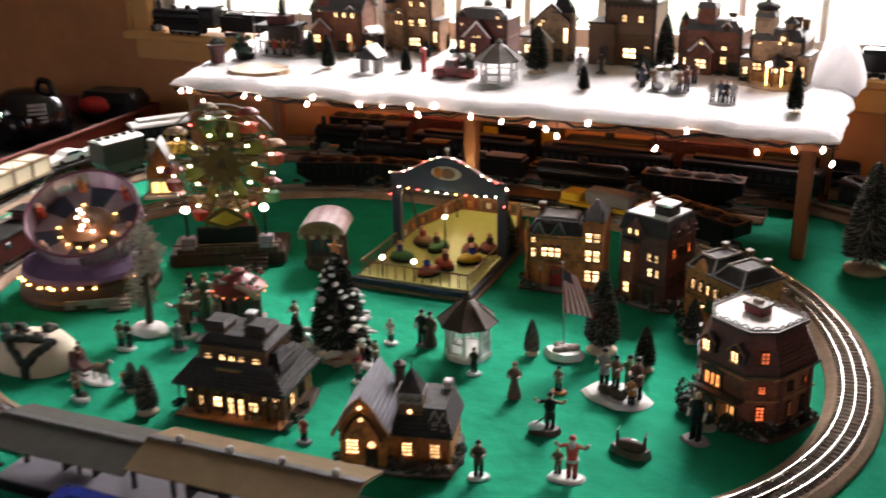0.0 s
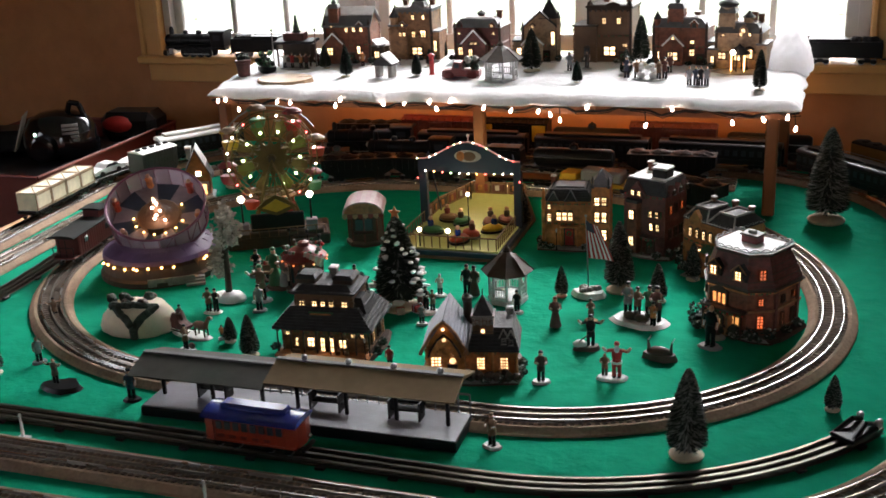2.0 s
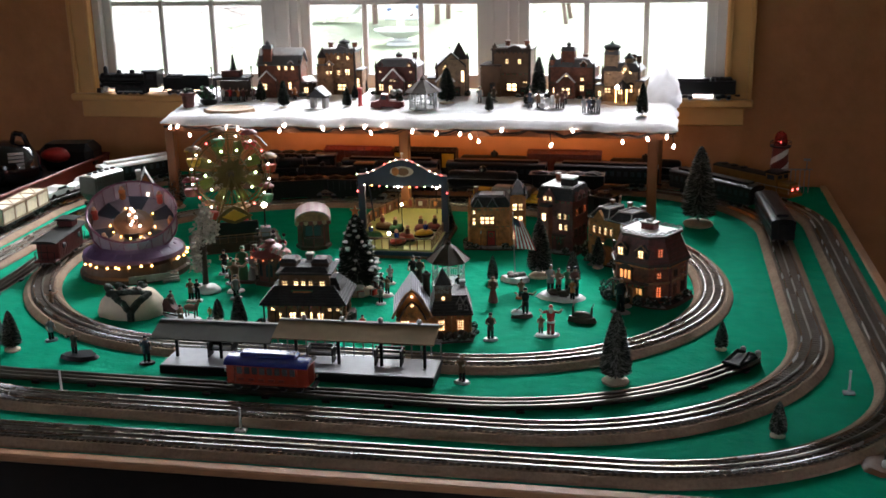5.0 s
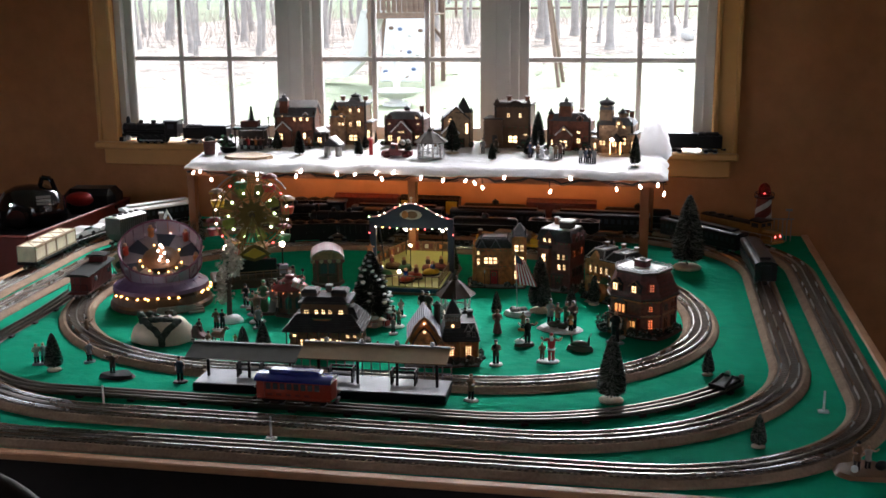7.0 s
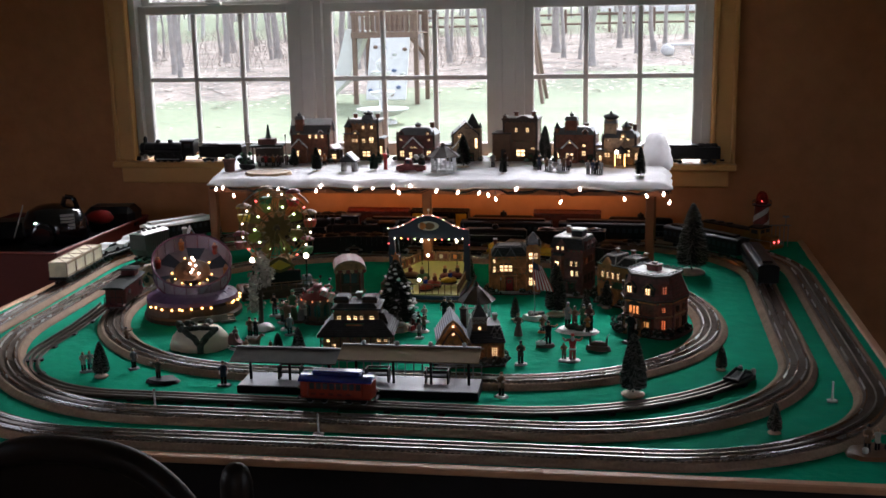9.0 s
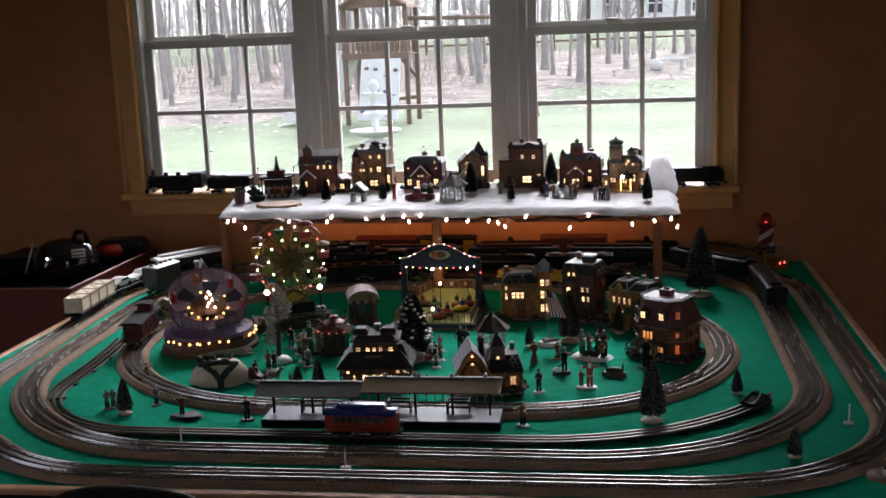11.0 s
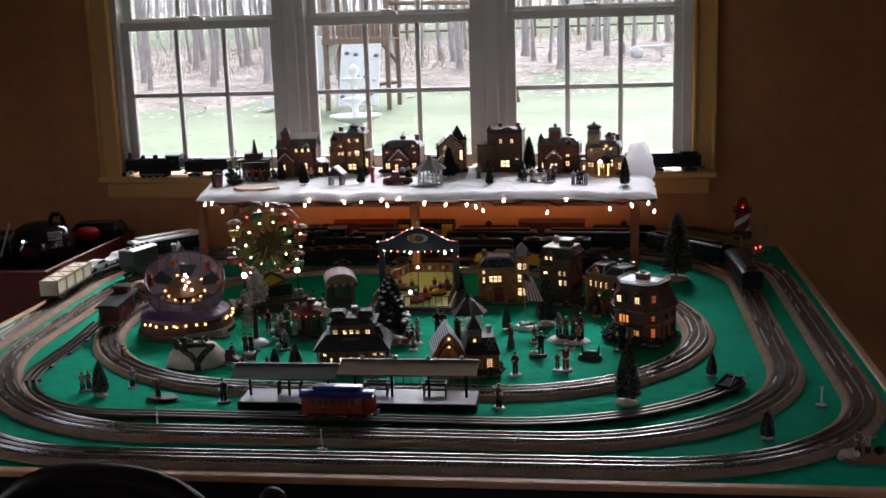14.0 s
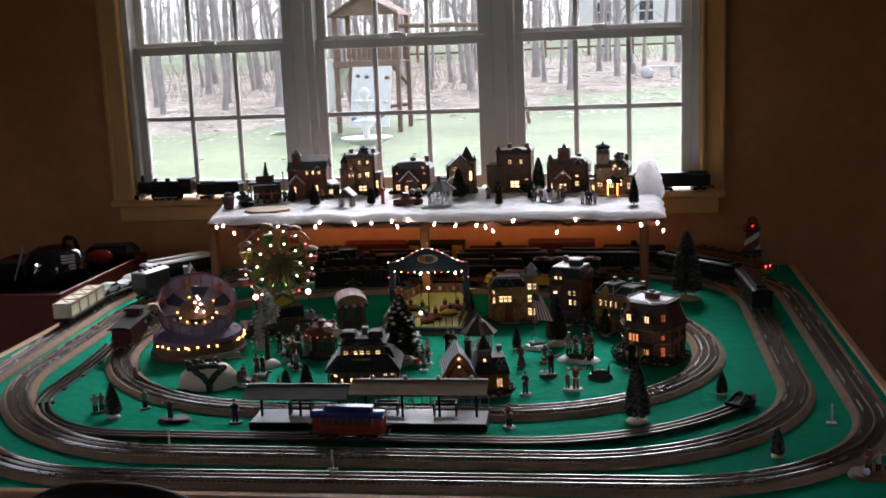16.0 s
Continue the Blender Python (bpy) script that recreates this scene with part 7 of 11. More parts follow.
def tank_car(at, L=0.24, body=BLACK, label="long black tank car with dome", group="freight train"):
    t = car_base("tank_car", at, label, "model train", L, group)
    bm = BM()
    prof = [(0.0, -L / 2 + 0.004), (0.02, -L / 2 + 0.006), (0.027, -L / 2 + 0.016), (0.027, L / 2 - 0.016), (0.02, L / 2 - 0.006), (0.0, L / 2 - 0.004)]
    lathe(bm, prof, (0, 0, 0), 18, m=Matrix.Translation((0, 0, 0.046)) @ Matrix.Rotation(math.pi / 2, 4, "Y"))
    for x in (-0.33, -0.12, 0.12, 0.33):
        lathe(bm, [(0.0276, -0.0015), (0.0276, 0.0015)], (0, 0, 0), 18, m=Matrix.Translation((x * L, 0, 0.046)) @ Matrix.Rotation(math.pi / 2, 4, "Y"))
    part("tank", bm, body, t, smooth=True)
    bm = BM()
    lathe(bm, [(0.013, 0.066), (0.013, 0.08), (0.01, 0.085), (0.004, 0.087), (0.004, 0.09), (0, 0.091)], n=14)
    part("dome", bm, body, t, smooth=True)
    bm = BM()
    box(bm, (0, 0, 0.018), (L, 0.045, 0.005), bev=0.001)
    part("frame", bm, IRON, t)
    bm = BM()
    for s in (-1, 1):
        wire(bm, [(-L * 0.46, s * 0.03, 0.05), (L * 0.46, s * 0.03, 0.05)], 0.0009, 5)
    part("handrail", bm, STEEL, t)
    return t


def flat_car(at, L=0.25, body=BLACK, label="black flat car", group="freight train", name="flat_car"):
    t = car_base(name, at, label, "model train", L, group)
    bm = BM()
    box(bm, (0, 0, 0.022), (L, 0.06, 0.008), bev=0.001)
    box(bm, (0, 0, 0.016), (L * 0.9, 0.03, 0.008), bev=0.001)
    for k in range(10):
        for s in (-1, 1):
            box(bm, (-L / 2 + (k + 0.5) * L / 10, s * 0.0305, 0.022), (0.005, 0.003, 0.006))
    part("deck", bm, body, t)
    return t


def crate_car(at):
    t = flat_car(at, 0.3, BLACK, "black flat car loaded with a row of pale wooden crates")
    for k in range(4):
        bm = BM()
        box(bm, (0, 0, 0.024), (0.07, 0.06, 0.048), bev=0.001)
        crate = part("crate", bm, CRATE, t, "pale wooden crate with battened sides", at=pose(-0.1065 + 0.071 * k, 0, 0.026))
        slats = []
        for s in (-1, 1):
            slats += [((0, s * 0.03, z), (0.071, 0.002, 0.005)) for z in (0.004, 0.044)]
            slats += [((dx, s * 0.03, 0.024), (0.004, 0.002, 0.046)) for dx in (-0.033, 0.033)]
            slats += [((s * 0.033, 0, 0.0485), (0.004, 0.061, 0.002)), ((0, s * 0.0285, 0.0485), (0.071, 0.004, 0.0022))]
        for c, q in slats:
            bm = BM()
            box(bm, c, q)
            part("batten", bm, SAND, crate)
        bm = BM()
        cone(bm, (-0.033, -0.028, 0.0488), (0.033, 0.028, 0.0488), 0.0016, 0.0016, 4)
        part("brace", bm, SAND, crate)
    return t


def auto_car(at):
    t = flat_car(at, 0.28, BLACK, "flat car carrying two small white cars")
    for x in (-0.07, 0.07):
        bm = BM()
        prism(bm, [(-0.064, 0.002), (0.064, 0.002), (0.066, 0.012), (0.045, 0.016), (0.022, 0.018), (0.008, 0.028), (-0.026, 0.028), (-0.046, 0.017), (-0.065, 0.015)], -0.021, 0.021, Matrix.Translation((x, 0, 0.03)) @ upright())
        a = part("toy_car", bm, WHITE, t, "small white toy car")
        bm = BM()
        prism(bm, [(-0.034, 0.0185), (0.017, 0.0185), (0.007, 0.0265), (-0.025, 0.0265)], -0.0215, 0.0215, Matrix.Translation((x, 0, 0.03)) @ upright())
        part("side_window", bm, DARKGL, a)
        for dx in (-0.034, 0.034):
            for s in (-1, 1):
                bm = BM()
                cone(bm, (x + dx, s * 0.021 - 0.003, 0.033), (x + dx, s * 0.021 + 0.003, 0.033), 0.008, 0.008, 12)
                part("wheel", bm, BLACK, a)
    return t


def ribbed_hopper(at):
    """Tall grey covered hopper with round hatches."""
    L, w = 0.13, 0.066
    t = car_base("covered_hopper", at, "tall grey covered hopper with ribbed sides and roof hatches", "model train", L, "freight train")
    bm = BM()
    prism(bm, [(-L * 0.34, 0.016), (L * 0.34, 0.016), (L / 2, 0.04), (L / 2, 0.088), (-L / 2, 0.088), (-L / 2, 0.04)], -w / 2, w / 2, upright())
    part("body", bm, HOPPERGREY, t)
    for k in range(13):
        for s in (-1, 1):
            bm = BM()
            box(bm, (-L / 2 + (k + 0.5) * L / 13, s * (w / 2 + 0.001), 0.062), (0.004, 0.004, 0.05))
            part("rib", bm, HOPPERGREY, t)
    bm = BM()
    prism(bm, round_roof(w + 0.002, 0.006, 0.088), -L / 2, L / 2, ALONG)
    part("roof", bm, SILVER, t)
    for k in range(5):
        bm = BM()
        lathe(bm, [(0.008, 0.093), (0.008, 0.0975), (0.004, 0.099)], (-L * 0.4 + k * L * 0.2, 0, 0), 12)
        part("hatch", bm, BLACK, t)
    return t


def caboose(at):
    L, w = 0.2, 0.06
    t = car_base("caboose", at, "dark red caboose with grey roof and cupola", "model train", L, "freight train")
    bm = BM()
    box(bm, (0, 0, 0.05), (L * 0.76, w, 0.058), bev=0.0015)
    box(bm, (0, 0, 0.0205), (L, w, 0.005), bev=0.001)
    for k in range(16):
        for s in (-1, 1):
            box(bm, (-L * 0.36 + k * L * 0.048, s * (w / 2 + 0.0004), 0.05), (0.0012, 0.0012, 0.054))
    part("body", bm, OXBLOOD, t)
    bm = BM()
    prism(bm, round_roof(w + 0.008, 0.007, 0.079, 0.002), -L / 2, L / 2, ALONG)
    part("roof", bm, ROOFBLACK, t, "sooty dark grey roof")
    bm = BM()
    box(bm, (-0.055, 0, 0.092), (0.036, w * 0.7, 0.022), bev=0.001)
    part("cupola", bm, OXBLOOD, t)
    bm = BM()
    prism(bm, round_roof(w * 0.95, 0.005, 0.107, 0.001), -0.077, -0.033, ALONG)
    part("cupola_roof", bm, ROOFBLACK, t)
    for x in (-0.05, 0.045):
        for s in (-1, 1):
            bm = BM()
            box(bm, (x, s * (w / 2 + 0.001), 0.056), (0.016, 0.003, 0.016), bev=0.0008)
            part("window", bm, DARKGL, t)
    for s in (-1, 1):
        bm = BM()
        wire(bm, [(s * L * 0.48, -0.026, 0.022), (s * L * 0.48, -0.026, 0.05), (s * L * 0.48, 0.026, 0.05), (s * L * 0.48, 0.026, 0.022)], 0.0012, 5)
        wire(bm, [(s * L * 0.48, -0.008, 0.022), (s * L * 0.48, -0.008, 0.08)], 0.001, 5)
        wire(bm, [(s * L * 0.48, 0.008, 0.022), (s * L * 0.48, 0.008, 0.08)], 0.001, 5)
        part("end_railing", bm, IRON, t)
    return t


def steam_loco(at, L=0.28, label="black steam locomotive with rods and domes", z=0.0, group="steam engines"):
    t = thing("steam_locomotive", at, label, "model train", group)
    bm = BM()
    lathe(bm, [(0.02, -L * 0.28), (0.0245, -L * 0.26), (0.023, L * 0.1), (0.022, L * 0.42), (0.019, L * 0.43), (0.014, L * 0.44), (0.006, L * 0.45), (0, L * 0.45)], (0, 0, 0), 18, m=Matrix.Translation((0, 0, 0.055)) @ Matrix.Rotation(math.pi / 2, 4, "Y"))
    for x in (-0.1, 0.05, 0.2, 0.35):
        lathe(bm, [(0.0245, -0.001), (0.0245, 0.001)], (0, 0, 0), 18, m=Matrix.Translation((x * L, 0, 0.055)) @ Matrix.Rotation(math.pi / 2, 4, "Y"))
    part("boiler", bm, IRON, t, smooth=True)
    bm = BM()
    box(bm, (-L * 0.37, 0, 0.06), (L * 0.2, 0.058, 0.05), bev=0.002)
    prism(bm, round_roof(0.064, 0.008, 0.085, 0.002), -L * 0.49, -L * 0.25, ALONG)
    part("cab", bm, BLACK, t)
    for s in (-1, 1):
        bm = BM()
        box(bm, (-L * 0.37, s * 0.0295, 0.067), (L * 0.1, 0.002, 0.018))
        part("cab_window", bm, DARKGL, t)
    for x, r, h in ((0.36, 0.008, 0.024), (0.15, 0.009, 0.012), (-0.05, 0.01, 0.013)):
        bm = BM()
        lathe(bm, [(r, 0.072), (r, 0.078 + h * 0.5), (r * 0.9, 0.078 + h * 0.8), (r * 0.4, 0.078 + h)], (x * L, 0, 0), 12)
        part("stack" if h > 0.02 else "dome", bm, IRON, t, smooth=True)
    bm = BM()
    box(bm, (0, 0, 0.03), (L * 0.9, 0.03, 0.012), bev=0.002)
    for s in (-1, 1):
        box(bm, (0.05 * L, s * 0.026, 0.044), (L * 0.6, 0.014, 0.003))
    part("frame", bm, IRON, t)
    for k in range(4):
        for s in (-1, 1):
            bm = BM()
            x = -0.2 * L + k * 0.115 * L
            cone(bm, (x, s * 0.016, 0.0165), (x, s * 0.02, 0.0165), 0.0165, 0.0165, 18)
            cone(bm, (x, s * 0.02, 0.0165), (x, s * 0.0215, 0.0165), 0.005, 0.004, 10)
            part("driving_wheel", bm, IRON, t)
    for s in (-1, 1):
        bm = BM()
        box(bm, (-0.03 * L, s * 0.023, 0.012), (0.38 * L, 0.002, 0.004), bev=0.0006)
        box(bm, (0.33 * L, s * 0.024, 0.022), (0.07 * L, 0.014, 0.018), bev=0.003)
        part("side_rod", bm, STEEL, t)
    bm = BM()
    prism(bm, [(0, -0.02), (0.03, 0), (0, 0.02)], 0.004, 0.02, pose(L * 0.42, 0, 0), shrink=0.8)
    part("pilot", bm, IRON, t)
    bm = BM()
    lathe(bm, [(0.006, 0), (0.007, 0.006), (0.005, 0.008)], (0, 0, 0), 12, m=Matrix.Translation((L * 0.44, 0, 0.06)) @ Matrix.Rotation(math.pi / 2, 4, "Y"))
    part("headlamp", bm, STEEL, t)
    return t


def tender(at, L=0.18, label="black coal tender behind its engine", group="steam engines"):
    t = car_base("tender", at, label, "model train", L, group)
    bm = BM()
    box(bm, (0, 0, 0.043), (L, 0.058, 0.044), bev=0.002)
    box(bm, (-L * 0.2, 0, 0.068), (L * 0.55, 0.05, 0.01), bev=0.002)
    part("body", bm, BLACK, t)
    bm = BM()
    for k in range(5):
        ball(bm, (L * 0.12 + k * L * 0.07, 0, 0.064), (0.014, 0.022, 0.013), 10)
    rough(bm, 0.003, 150)
    part("load", bm, IRON, t, "heaped coal")
    return t


def diesel(at, L=0.36, body=YELLOW, roof=NAVY, label="yellow diesel locomotive with dark roof and red lamps"):
    w = 0.062
    t = thing("diesel_locomotive", at, label, "model train", "freight train")
    trucks(t, (-L * 0.3, L * 0.3))
    bm = BM()
    box(bm, (0, 0, 0.023), (L, w, 0.01), bev=0.002)
    box(bm, (-0.02, 0, 0.048), (L * 0.8, w * 0.72, 0.045), bev=0.003)
    box(bm, (L * 0.4, 0, 0.043), (L * 0.16, w * 0.72, 0.034), bev=0.006)
    box(bm, (0, 0, 0.013), (L * 0.28, w * 0.7, 0.014), bev=0.004)
    part("body", bm, body, t)
    bm = BM()
    prism(bm, round_roof(w * 0.74, 0.006, 0.071, 0.001), -L * 0.45, L * 0.22, ALONG)
    for k in range(3):
        lathe(bm, [(0.012, 0.075), (0.012, 0.08)], (-L * 0.36 + k * 0.04, 0, 0), 14)
    part("roof", bm, roof, t)
    bm = BM()
    box(bm, (L * 0.27, 0, 0.062), (L * 0.13, w * 0.94, 0.046), bev=0.003)
    part("cab", bm, body, t)
    bm = BM()
    prism(bm, round_roof(w, 0.006, 0.085, 0.002), L * 0.2, L * 0.345, ALONG)
    part("cab_roof", bm, roof, t)
    for s in (-1, 1):
        bm = BM()
        box(bm, (L * 0.27, s * w * 0.475, 0.072), (L * 0.08, 0.002, 0.014))
        part("cab_window", bm, DARKGL, t)
        bm = BM()
        box(bm, (L * 0.338, s * 0.014, 0.073), (0.002, 0.018, 0.013))
        part("windscreen", bm, DARKGL, t)
        bm = BM()
        ball(bm, (L * 0.482, s * 0.012, 0.042), 0.0032, 8)
        part("marker_lamp", bm, BULBR, t, "glowing red lamp")
        bm = BM()
        wire(bm, [(-L * 0.48, s * 0.029, 0.045), (L * 0.48, s * 0.029, 0.045)], 0.0009, 5)
        for k in range(8):
            wire(bm, [(-L * 0.48 + k * L * 0.137, s * 0.029, 0.027), (-L * 0.48 + k * L * 0.137, s * 0.029, 0.045)], 0.0008, 5)
        part("handrail", bm, STEEL, t)
    return t


# outer loop, west side and the north-west corner
s0 = OUTER.near(-1.965, 2.05)
crate_car(on_track(OUTER, s0 + 0.035, 0.3))
auto_car(on_track(OUTER, s0 - 0.272, 0.29))
ribbed_hopper(on_track(MIDDLE, MIDDLE.near(-1.79, 2.285), 0.18) @ Matrix.Diagonal((1, 1, 1.12, 1)))
passenger_car(on_track(OUTER, s0 - 0.57, 0.27) @ Matrix.Diagonal((1, 1, 1.08, 1)), 0.28, BLACK, SILVER, "dark passenger car with bright silver roof")
# outer loop, along the wall
for x, kind in ((-1.36, "steam"), (-1.12, "red"), (-0.88, "yel"), (-0.63, "tank"), (-0.37, "maroon"), (-0.10, "tank2")):
    at = on_track(OUTER, OUTER.near(x, 2.835), 0.25, flip=True)
    if kind == "red":
        box_car(at, 0.24, MAROON, DKRED, "dark red box car under the shelf")
    elif kind == "yel":
        t = box_car(at, 0.22, BLACK, BLACK, "black box car with yellow end panels under the shelf")
        for x2 in (-0.085, 0.085):
            bm = BM()
            box(bm, (x2, -0.0325, 0.056), (0.042, 0.002, 0.05), bev=0.0006)
            box(bm, (x2, 0.0325, 0.056), (0.042, 0.002, 0.05), bev=0.0006)
            part("end_panel", bm, YELLOW, t, "yellow panel")
    elif kind == "maroon":
        box_car(at, 0.25, MAROON, MAROON, "maroon box car under the shelf")
    elif kind == "steam":
        hopper(at, 0.22, BLACK, IRON, "black hopper car by the wall")
    else:
        tank_car(at, 0.25)
diesel(on_track(OUTER, OUTER.near(0.235, 2.675), 0.34, flip=True), 0.34, DULLGOLD, IRON, "dull orange-yellow diesel locomotive with black roof and red lamps")
# middle loop: passenger train rounding the north-east corner
for x, y in ((0.247, 2.22), (0.11, 2.565)):
    passenger_car(on_track(MIDDLE, MIDDLE.near(x, y), 0.34), 0.335)
passenger_car(on_track(MIDDLE, MIDDLE.near(-0.24, 2.715), 0.34), 0.335)
for x in (-0.62, -0.98):
    passenger_car(on_track(MIDDLE, MIDDLE.near(x, 2.715), 0.34), 0.335)
steam_loco(on_track(MIDDLE, MIDDLE.near(-1.33, 2.715), 0.28, flip=False), 0.3)
# siding
s = 0.02
for k, L in enumerate((0.29, 0.18, 0.24, 0.25)):
    at = on_track(SIDING, s + L / 2, L)
    if k == 0:
        steam_loco(Matrix.Translation((0, 0, 0)) @ at @ pose(0, 0, 0, 0, 0, 180), 0.29)
    elif k == 1:
        tender(at @ pose(0, 0, 0, 0, 0, 180))
    elif k == 2:
        tank_car(at, 0.24)
    else:
        hopper(at, 0.24)
    s += L + 0.03
# inner loop: the freight that ends in the caboose
caboose(on_track(INNER, INNER.near(-1.640, 1.69), 0.2) @ Matrix.Diagonal((1.1, 1, 0.86, 1)))
for x, kind in ((-1.24, 0), (-1.01, 0), (-0.77, 1), (-0.5, 2), (-0.23, 3)):
    at = on_track(INNER, INNER.near(x, 2.44), 0.22)
    if kind == 0:
        hopper(at, 0.21)
    elif kind == 1:
        flat_car(at, 0.22, BLACK, "empty black flat car behind the houses")
    elif kind == 2:
        t = flat_car(at, 0.25, YELLOW, "yellow flat car with a grey load")
        bm = BM()
        box(bm, (0.0, 0, 0.043), (0.12, 0.05, 0.034), bev=0.006)
        part("load", bm, GREYP, t, "grey boxed load")
        for x2 in (-0.095, 0.095):
            bm = BM()
            box(bm, (x2, 0, 0.036), (0.05, 0.054, 0.02), bev=0.003)
            part("end_bulkhead", bm, YELLOW, t)
    else:
        hopper(at, 0.22)

# engines on the window sill
for x, L, f in ((-2.0, 0.26, 180), (0.075, 0.2, 0)):
    if f:
        steam_loco(pose(x, 2.865, SILLZ + 0.001, 0, 0, f), L, "black steam locomotive standing on the window sill", group="sill engines")
        tender(pose(x + 0.235, 2.865, SILLZ + 0.001, 0, 0, f), 0.18, "black tender standing on the window sill", "sill engines")
    else:
        tender(pose(x, 2.865, SILLZ + 0.001, 0, 0, f), 0.2, "black tender standing on the window sill", "sill engines")

# trolley on its line
def trolley(at):
    L, w = 0.158, 0.054
    t = thing("trolley", at, "orange-red trolley car with glossy blue roof", "model train", "")
    trucks(t, (-0.045, 0.045))
    bm = BM()
    box(bm, (0, 0, 0.036), (L * 0.8, w, 0.038), bev=0.003)
    for s in (-1, 1):
        prism(bm, [(0, -w / 2), (0.018, -w / 2.6), (0.022, 0), (0.018, w / 2.6), (0, w / 2)], 0.017, 0.055, Matrix.Translation((s * L * 0.4, 0, 0)) @ Matrix.Rotation(0 if s > 0 else math.pi, 4, "Z"))
    box(bm, (0, 0, 0.0165), (L, w * 0.95, 0.004), bev=0.001)
    part("body", bm, ORANGE, t)
    bm = BM()
    prism(bm, round_roof(w + 0.006, 0.009, 0.056, 0.002), -L / 2 - 0.004, L / 2 + 0.004, ALONG)
    part("roof", bm, BLUE, t, "glossy blue roof", smooth=True)
    bm = BM()
    box(bm, (0, 0, 0.068), (L * 0.72, w * 0.5, 0.012), bev=0.004)
    part("clerestory", bm, BLUE, t, "raised blue roof centre")
    first = None
    for k in range(8):
        for s in (-1, 1):
            m = pose(-0.0525 + 0.015 * k, s * (w / 2 + 0.0004), 0.044)
            if first is None:
                bm = BM()
                box(bm, (0, 0, 0), (0.0105, 0.002, 0.014), bev=0.0006)
                first = part("window", bm, DARKGL, t, at=m)
            else:
                again("window", first, t, m)
    bm = BM()
    for s in (-1, 1):
        for k in range(5):
            box(bm, (-0.05 + 0.02 * k, s * (w / 2 + 0.0006), 0.026), (0.011, 0.0012, 0.005))
    part("lettering", bm, DKRED, t, kind="stuff")
    for s in (-1, 1):
        bm = BM()
        ball(bm, (s * (L / 2 + 0.012), 0, 0.03), 0.004, 8)
        part("headlamp", bm, CHROME, t)
        bm = BM()
        box(bm, (s * (L / 2 + 0.008), 0, 0.011), (0.008, w * 0.7, 0.005), bev=0.001)
        part("fender", bm, IRON, t)
    return t


c0 = TROLLEY.near(-0.79, 0.985) + 0.044
trolley(on_track(TROLLEY, c0, 0.16, TOP + 0.0135))
# bumper post at the end of the trolley line
c, a = TROLLEY.spot(TROLLEY.length - 0.02)
bump = thing("track_bumper", Matrix.Translation((c.x, c.y, TOP + 0.002)) @ Matrix.Rotation(a, 4, "Z"), "black track bumper with lamps at line end", "track bumper")
bm = BM()
box(bm, (-0.03, 0, 0.016), (0.07, 0.042, 0.007), bev=0.002)
for s in (-1, 1):
    wire(bm, [(-0.06, s * 0.0165, 0.016), (-0.02, s * 0.012, 0.03), (0.006, s * 0.012, 0.02)], 0.004, 6)
part("frame", bm, BLACK, bump)
for s in (-1, 1):
    bm = BM()
    box(bm, (0.01, s * 0.0165, 0.021), (0.012, 0.01, 0.016), bev=0.003)
    part("buffer", bm, STEEL, bump)

# ---- the fairground ----
def bulb_at(parent, first, material, p, r=0.0035, label=""):
    """One bulb; the first of a kind gives its mesh to the rest."""
    if first is None:
        bm = BM()
        ball(bm, (0, 0, 0), r, 8)
        return part("bulb", bm, material, parent, label, at=pose(*p))
    again("bulb", first, parent, pose(*p))
    return first


